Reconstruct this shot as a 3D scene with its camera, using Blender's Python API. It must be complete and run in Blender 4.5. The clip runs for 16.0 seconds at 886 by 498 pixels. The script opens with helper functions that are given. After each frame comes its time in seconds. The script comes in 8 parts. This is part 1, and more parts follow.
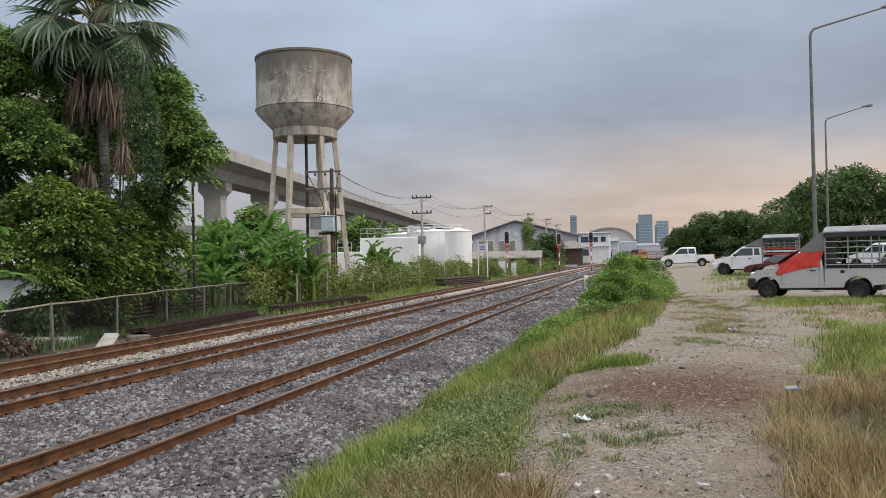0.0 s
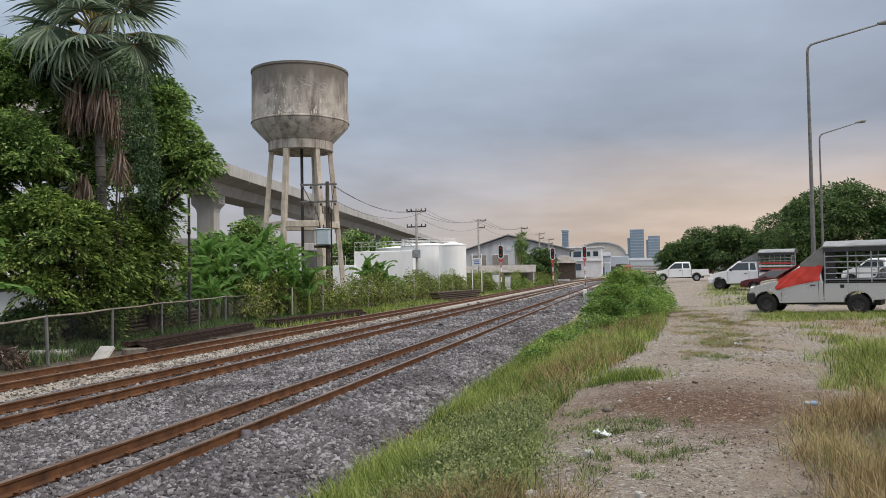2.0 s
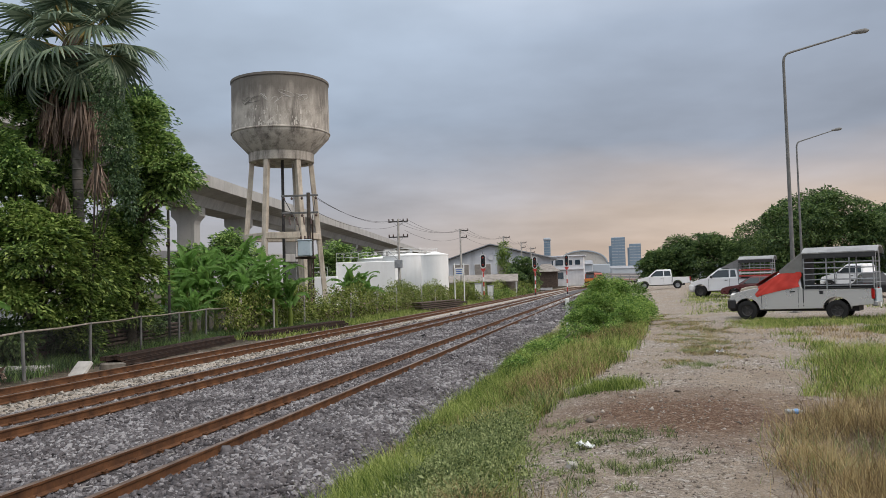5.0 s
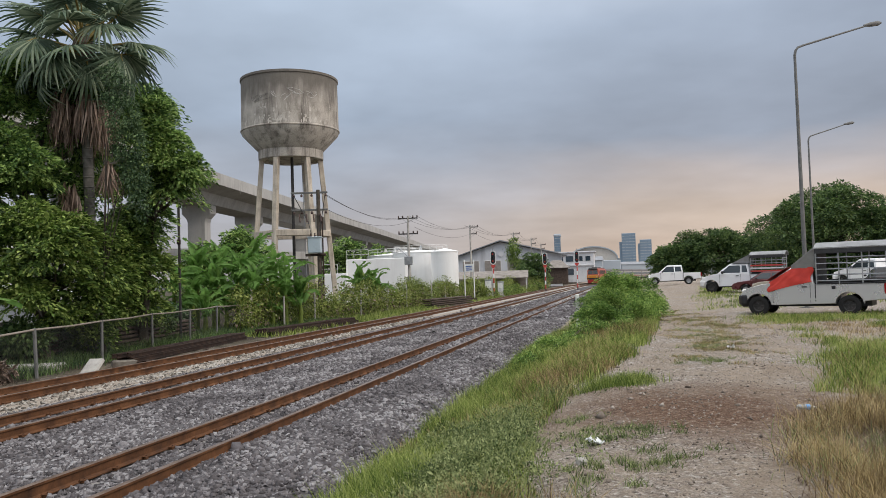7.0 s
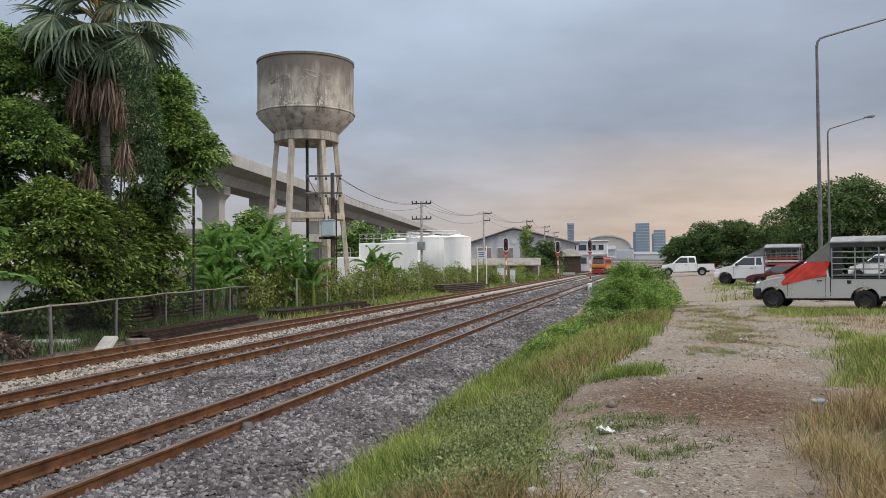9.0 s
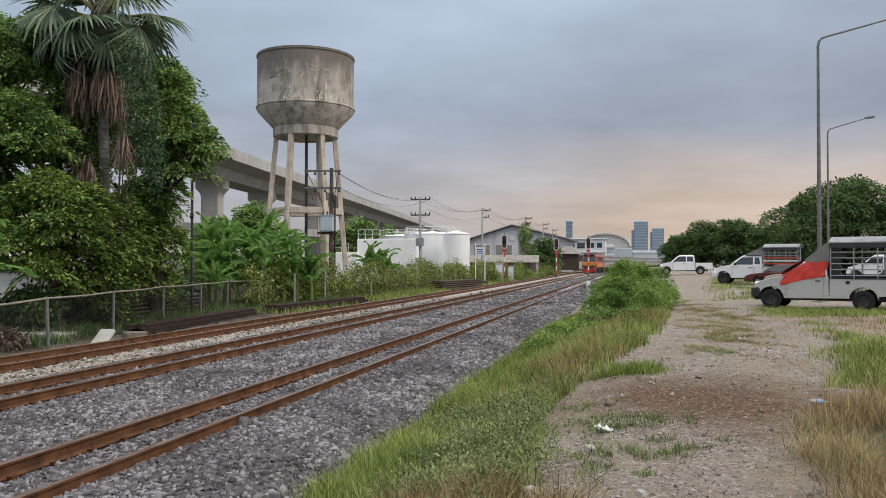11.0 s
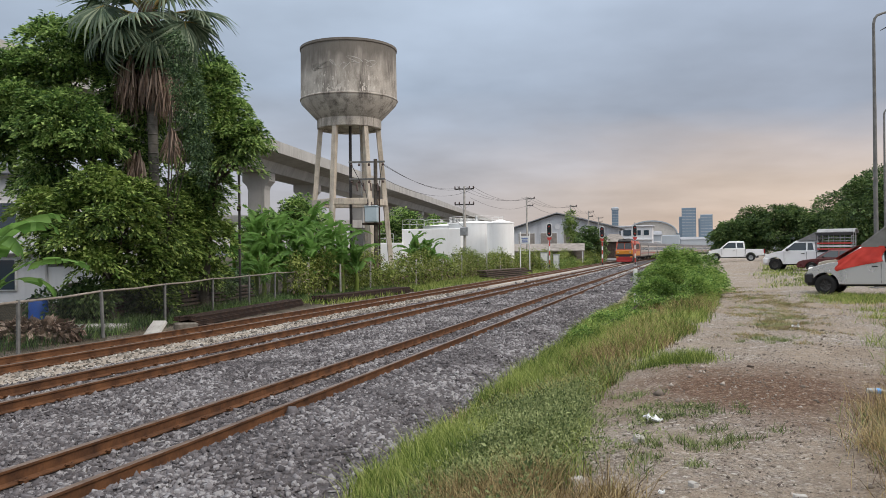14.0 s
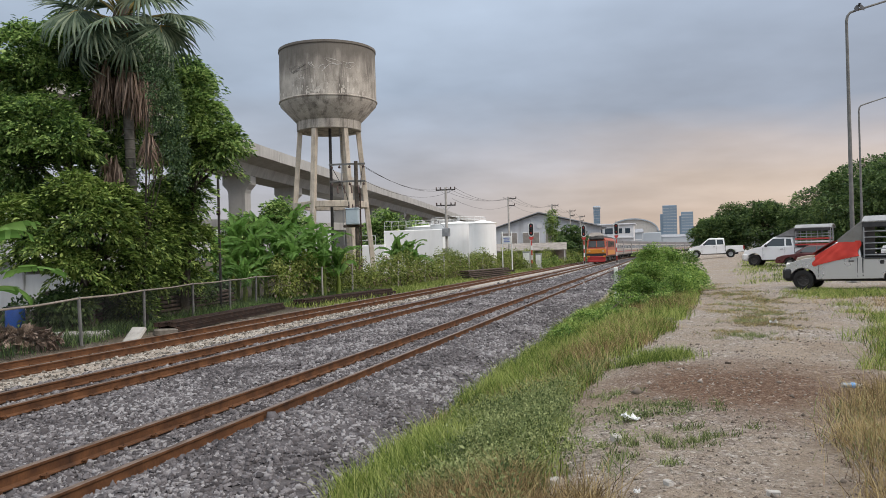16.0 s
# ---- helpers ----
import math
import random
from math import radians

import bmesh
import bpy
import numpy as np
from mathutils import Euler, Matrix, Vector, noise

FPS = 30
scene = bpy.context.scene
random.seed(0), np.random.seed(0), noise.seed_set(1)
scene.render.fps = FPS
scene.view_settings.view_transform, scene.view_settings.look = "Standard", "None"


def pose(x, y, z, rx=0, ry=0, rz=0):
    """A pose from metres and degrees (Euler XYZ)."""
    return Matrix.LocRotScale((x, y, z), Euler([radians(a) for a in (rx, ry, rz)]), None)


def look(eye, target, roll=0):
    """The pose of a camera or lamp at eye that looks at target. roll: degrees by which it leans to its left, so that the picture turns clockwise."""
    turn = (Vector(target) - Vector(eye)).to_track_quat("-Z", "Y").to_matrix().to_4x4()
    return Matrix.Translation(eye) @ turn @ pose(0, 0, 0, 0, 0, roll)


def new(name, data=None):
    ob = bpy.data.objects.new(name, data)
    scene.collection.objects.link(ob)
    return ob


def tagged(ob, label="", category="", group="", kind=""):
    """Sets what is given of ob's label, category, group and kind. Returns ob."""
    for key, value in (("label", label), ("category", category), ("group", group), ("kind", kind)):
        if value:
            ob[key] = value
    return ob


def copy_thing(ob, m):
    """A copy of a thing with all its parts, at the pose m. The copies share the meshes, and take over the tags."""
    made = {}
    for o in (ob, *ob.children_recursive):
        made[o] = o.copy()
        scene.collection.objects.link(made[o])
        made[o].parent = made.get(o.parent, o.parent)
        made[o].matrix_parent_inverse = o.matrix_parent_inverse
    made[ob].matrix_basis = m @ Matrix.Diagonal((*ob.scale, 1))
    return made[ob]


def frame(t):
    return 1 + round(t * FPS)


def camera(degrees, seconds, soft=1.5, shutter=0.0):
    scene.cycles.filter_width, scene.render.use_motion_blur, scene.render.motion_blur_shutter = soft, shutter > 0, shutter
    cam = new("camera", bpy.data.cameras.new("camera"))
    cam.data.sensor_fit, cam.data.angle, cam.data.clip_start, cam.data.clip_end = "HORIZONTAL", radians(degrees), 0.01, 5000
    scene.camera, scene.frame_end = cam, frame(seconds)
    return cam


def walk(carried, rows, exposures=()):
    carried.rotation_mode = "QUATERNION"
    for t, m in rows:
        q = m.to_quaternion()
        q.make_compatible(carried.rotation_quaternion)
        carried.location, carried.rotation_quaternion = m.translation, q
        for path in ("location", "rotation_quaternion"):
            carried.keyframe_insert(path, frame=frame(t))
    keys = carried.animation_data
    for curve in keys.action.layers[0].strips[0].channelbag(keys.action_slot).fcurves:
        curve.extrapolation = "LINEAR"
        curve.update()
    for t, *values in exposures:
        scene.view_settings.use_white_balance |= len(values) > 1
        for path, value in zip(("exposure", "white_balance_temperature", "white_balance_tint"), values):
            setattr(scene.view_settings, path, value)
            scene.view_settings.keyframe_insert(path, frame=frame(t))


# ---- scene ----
cam = camera(58.9, 16.0, soft=0.6)
PATH = [
    (0.0, pose(0.000, -0.000, 2.140, 90.750, 1.200, 0.000)),
    (0.5, pose(0.020, -0.022, 2.139, 90.927, 1.425, -0.042)),
    (1.0, pose(-0.014, -0.007, 2.128, 91.204, 1.280, -0.187)),
    (1.5, pose(-0.131, 0.059, 2.123, 91.540, 1.015, -0.328)),
    (2.0, pose(-0.259, 0.167, 2.114, 91.773, 1.002, -0.600)),
    (2.5, pose(-0.320, 0.196, 2.106, 91.935, 1.105, -0.915)),
    (3.0, pose(-0.312, 0.222, 2.114, 92.086, 1.214, -1.307)),
    (3.5, pose(-0.291, 0.238, 2.128, 92.275, 1.293, -1.784)),
    (4.0, pose(-0.272, 0.215, 2.134, 92.503, 1.428, -2.012)),
    (6.5, pose(-0.217, 0.251, 2.135, 92.326, 2.022, -1.443)),
    (7.0, pose(-0.221, 0.251, 2.127, 92.236, 1.826, -1.125)),
    (7.5, pose(-0.227, 0.253, 2.130, 91.899, 1.545, -0.798)),
    (8.0, pose(-0.224, 0.255, 2.128, 91.593, 1.184, -0.499)),
    (8.5, pose(-0.236, 0.260, 2.123, 91.414, 0.788, -0.404)),
    (9.0, pose(-0.237, 0.269, 2.122, 91.218, 0.546, -0.235)),
    (11.5, pose(-0.247, 0.320, 2.121, 90.947, -0.083, -0.399)),
    (12.0, pose(-0.242, 0.321, 2.123, 90.959, 0.242, -0.666)),
    (12.5, pose(-0.242, 0.324, 2.124, 91.029, 0.454, -0.942)),
    (13.0, pose(-0.243, 0.335, 2.120, 91.023, 0.527, -0.505)),
    (13.5, pose(-0.248, 0.326, 2.126, 90.775, 0.586, 1.694)),
    (14.0, pose(-0.244, 0.359, 2.120, 90.204, 0.619, 2.891)),
    (14.5, pose(-0.216, 0.373, 2.126, 90.101, 0.792, 3.032)),
    (15.0, pose(-0.195, 0.374, 2.126, 90.181, 1.089, 2.815)),
    (15.5, pose(-0.180, 0.372, 2.132, 90.195, 1.264, 2.248)),
    (16.0, pose(-0.172, 0.372, 2.134, 90.243, 1.505, 1.652)),
]
walk(cam, PATH, [(0.0, 0.0), (2.0, -0.02), (3.5, -0.08), (6.5, -0.06), (8.0, -0.02), (13.0, -0.04), (14.3, 0.06), (16.0, 0.05)])

# ---------- light ----------
SUN_AZ, SUN_EL = 118.0, 42.0      # degrees right of straight ahead, above the horizon


def make_world():
    w = bpy.data.worlds.new("overcast_evening")
    scene.world = w
    w.use_nodes = True
    nt = w.node_tree
    N, L = nt.nodes, nt.links
    N.clear()
    out = N.new("ShaderNodeOutputWorld")
    bg = N.new("ShaderNodeBackground")
    sky = N.new("ShaderNodeTexSky")
    sky.sky_type, sky.sun_disc = "NISHITA", False
    sky.sun_elevation, sky.sun_rotation = radians(SUN_EL), radians(SUN_AZ)
    skyb = N.new("ShaderNodeVectorMath")
    skyb.operation = "SCALE"
    skyb.inputs["Scale"].default_value = 0.06
    L.new(sky.outputs[0], skyb.inputs[0])
    co = N.new("ShaderNodeTexCoord")
    sep = N.new("ShaderNodeSeparateXYZ")
    L.new(co.outputs["Generated"], sep.inputs[0])

    def math_node(op, a, b=None):
        m = N.new("ShaderNodeMath")
        m.operation = op
        for i, v in enumerate((a, b)):
            if v is None:
                continue
            if isinstance(v, (int, float)):
                m.inputs[i].default_value = v
            else:
                L.new(v, m.inputs[i])
        return m.outputs[0]

    # the cloud deck as a plane overhead: bands stretch towards the horizon
    zc = math_node("ADD", math_node("MAXIMUM", sep.outputs[2], 0.0), 0.16)
    px = math_node("DIVIDE", sep.outputs[0], zc)
    py = math_node("DIVIDE", sep.outputs[1], zc)
    comb = N.new("ShaderNodeCombineXYZ")
    L.new(px, comb.inputs[0])
    L.new(py, comb.inputs[1])
    no = N.new("ShaderNodeTexNoise")
    no.inputs["Scale"].default_value, no.inputs["Detail"].default_value = 0.75, 5
    no.inputs["Roughness"].default_value = 0.5
    L.new(comb.outputs[0], no.inputs["Vector"])
    no2 = N.new("ShaderNodeTexNoise")
    no2.inputs["Scale"].default_value, no2.inputs["Detail"].default_value = 2.2, 4
    L.new(comb.outputs[0], no2.inputs["Vector"])

    def ramp(fac, stops):
        r = N.new("ShaderNodeValToRGB")
        while len(r.color_ramp.elements) < len(stops):
            r.color_ramp.elements.new(0.5)
        for e, (p, c) in zip(r.color_ramp.elements, stops):
            e.position, e.color = p, (*c, 1)
        L.new(fac, r.inputs[0])
        return r.outputs[0]

    # elevation, shifted by the clouds so that the band edges wander
    el = math_node("ADD", sep.outputs[2], math_node("MULTIPLY", math_node("SUBTRACT", no.outputs[0], 0.5), 0.10))
    cool = ramp(el, [(0.0, (0.46, 0.43, 0.43)), (0.08, (0.45, 0.455, 0.50)), (0.20, (0.40, 0.475, 0.59)), (0.34, (0.50, 0.595, 0.73)), (0.55, (1.1, 1.15, 1.25)), (1.0, (1.9, 1.95, 2.0))])
    warm = ramp(el, [(0.0, (0.69, 0.51, 0.385)), (0.075, (0.65, 0.52, 0.425)), (0.125, (0.54, 0.485, 0.475)), (0.165, (0.34, 0.38, 0.46)), (0.30, (0.42, 0.49, 0.61)), (0.55, (1.1, 1.15, 1.25)), (1.0, (1.9, 1.95, 2.0))])
    # the warm side lies where the sun is
    ax, ay = math.sin(radians(48)), math.cos(radians(48))
    side = math_node("ADD", math_node("MULTIPLY", sep.outputs[0], ax), math_node("MULTIPLY", sep.outputs[1], ay))
    mr = N.new("ShaderNodeMapRange")
    mr.interpolation_type = "SMOOTHSTEP"
    mr.inputs["From Min"].default_value, mr.inputs["From Max"].default_value = 0.52, 0.97
    L.new(side, mr.inputs[0])
    mix = N.new("ShaderNodeMix")
    mix.data_type = "RGBA"
    L.new(mr.outputs[0], mix.inputs[0])
    L.new(cool, mix.inputs[6])
    L.new(warm, mix.inputs[7])
    # soft cloud mottling
    mot = math_node("ADD", math_node("MULTIPLY", no2.outputs[0], 0.40), math_node("ADD", math_node("MULTIPLY", no.outputs[0], 0.72), 0.47))
    sc = N.new("ShaderNodeVectorMath")
    sc.operation = "SCALE"
    L.new(mix.outputs[2], sc.inputs[0])
    L.new(mot, sc.inputs["Scale"])
    m2 = N.new("ShaderNodeMix")
    m2.data_type = "RGBA"
    m2.inputs[0].default_value = 0.94
    L.new(skyb.outputs[0], m2.inputs[6])
    L.new(sc.outputs[0], m2.inputs[7])
    L.new(m2.outputs[2], bg.inputs[0])
    bg.inputs[1].default_value = 1.0
    L.new(bg.outputs[0], out.inputs[0])


make_world()
sun = new("sun", bpy.data.lights.new("sun", "SUN"))
sun.data.energy, sun.data.angle, sun.data.color = 1.5, radians(20), (1.0, 0.86, 0.72)
_a, _e = radians(SUN_AZ), radians(SUN_EL)
sun.matrix_world = look((60 * math.sin(_a), 60 * math.cos(_a), 60 * math.tan(_e)), (0, 0, 0))


# ---------- materials ----------
def mat(name, stops, scale=3.0, rough=0.8, metal=0.0, bump=0.0, bscale=None, fine=0.25, spec=0.35, rand=0.0, island=0.0,
        streak=None, sheen=0.0):
    """Two-scale noise colour, roughness variation and relief. stops: colours from dark to light. streak: (colour, amount) for vertical stains."""
    m = bpy.data.materials.new(name)
    m.use_nodes = True
    N, L = m.node_tree.nodes, m.node_tree.links
    b = N["Principled BSDF"]
    co = N.new("ShaderNodeTexCoord")
    n1, n2 = N.new("ShaderNodeTexNoise"), N.new("ShaderNodeTexNoise")
    n1.inputs["Scale"].default_value, n1.inputs["Detail"].default_value = scale, 6
    n2.inputs["Scale"].default_value, n2.inputs["Detail"].default_value = (bscale or scale * 9), 3
    for n in (n1, n2):
        L.new(co.outputs["Object"], n.inputs["Vector"])
    mx = N.new("ShaderNodeMix")
    mx.inputs[0].default_value = fine
    L.new(n1.outputs[0], mx.inputs[2])
    L.new(n2.outputs[0], mx.inputs[3])
    fac = mx.outputs[0]
    if rand or island:
        src = N.new("ShaderNodeObjectInfo").outputs["Random"] if rand else N.new("ShaderNodeNewGeometry").outputs["Random Per Island"]
        ad = N.new("ShaderNodeMath")
        ad.operation = "MULTIPLY_ADD"
        L.new(src, ad.inputs[0])
        ad.inputs[1].default_value = rand or island
        sb = N.new("ShaderNodeMath")
        sb.operation = "SUBTRACT"
        L.new(fac, sb.inputs[0])
        sb.inputs[1].default_value = (rand or island) / 2
        L.new(sb.outputs[0], ad.inputs[2])
        fac = ad.outputs[0]
    r = N.new("ShaderNodeValToRGB")
    while len(r.color_ramp.elements) < len(stops):
        r.color_ramp.elements.new(0.5)
    k = len(stops)
    for i, (e, c) in enumerate(zip(r.color_ramp.elements, stops)):
        e.position, e.color = 0.28 + 0.44 * i / max(1, k - 1), (*c, 1)
    L.new(fac, r.inputs[0])
    col = r.outputs[0]
    if streak:
        mp = N.new("ShaderNodeMapping")
        mp.inputs["Scale"].default_value = (streak[2], streak[2], streak[2] * 0.12)
        L.new(co.outputs["Object"], mp.inputs[0])
        n3 = N.new("ShaderNodeTexNoise")
        n3.inputs["Scale"].default_value, n3.inputs["Detail"].default_value, n3.inputs["Roughness"].default_value = 1.0, 8, 0.7
        L.new(mp.outputs[0], n3.inputs["Vector"])
        mr = N.new("ShaderNodeMapRange")
        mr.inputs["From Min"].default_value, mr.inputs["From Max"].default_value = 0.48, 0.66
        mr.inputs["To Max"].default_value = streak[1]
        L.new(n3.outputs[0], mr.inputs[0])
        m3 = N.new("ShaderNodeMix")
        m3.data_type = "RGBA"
        L.new(mr.outputs[0], m3.inputs[0])
        L.new(col, m3.inputs[6])
        m3.inputs[7].default_value = (*streak[0], 1)
        col = m3.outputs[2]
    L.new(col, b.inputs["Base Color"])
    b.inputs["Metallic"].default_value = metal
    b.inputs["Specular IOR Level"].default_value = spec
    rr = N.new("ShaderNodeMapRange")
    rr.inputs["To Min"].default_value, rr.inputs["To Max"].default_value = max(0.02, rough - 0.1), min(1, rough + 0.1)
    L.new(n1.outputs[0], rr.inputs[0])
    L.new(rr.outputs[0], b.inputs["Roughness"])
    if bump:
        bp = N.new("ShaderNodeBump")
        bp.inputs["Strength"].default_value, bp.inputs["Distance"].default_value = min(1, bump * 6), bump
        L.new(n2.outputs[0], bp.inputs["Height"])
        L.new(bp.outputs[0], b.inputs["Normal"])
    return m


def leaf_mat(name, stops, scale=0.7, rough=0.55, trans=0.25):
    m = mat(name, stops, scale, rough, island=0.55, spec=0.3)
    N, L = m.node_tree.nodes, m.node_tree.links
    b = N["Principled BSDF"]
    tr = N.new("ShaderNodeBsdfTranslucent")
    L.new(b.inputs["Base Color"].links[0].from_socket, tr.inputs[0])
    ms = N.new("ShaderNodeMixShader")
    ms.inputs[0].default_value = trans
    L.new(b.outputs[0], ms.inputs[1])
    L.new(tr.outputs[0], ms.inputs[2])
    L.new(ms.outputs[0], N["Material Output"].inputs[0])
    return m


def paint(name, c, rough=0.3, dirt=0.12, metal=0.0):
    c2 = tuple(v * (1 - dirt * 2) for v in c)
    return mat(name, [c2, c, c], 1.5, rough, metal, fine=0.15, spec=0.5)


def glass_mat(name, tint=(0.02, 0.03, 0.035)):
    m = bpy.data.materials.new(name)
    m.use_nodes = True
    b = m.node_tree.nodes["Principled BSDF"]
    b.inputs["Base Color"].default_value = (*tint, 1)
    b.inputs["Roughness"].default_value = 0.06
    b.inputs["Specular IOR Level"].default_value = 0.8
    return m


def lamp_mat(name, c, strength):
    m = bpy.data.materials.new(name)
    m.use_nodes = True
    b = m.node_tree.nodes["Principled BSDF"]
    b.inputs["Base Color"].default_value = (*c, 1)
    b.inputs["Emission Color"].default_value = (*c, 1)
    b.inputs["Emission Strength"].default_value = strength
    return m


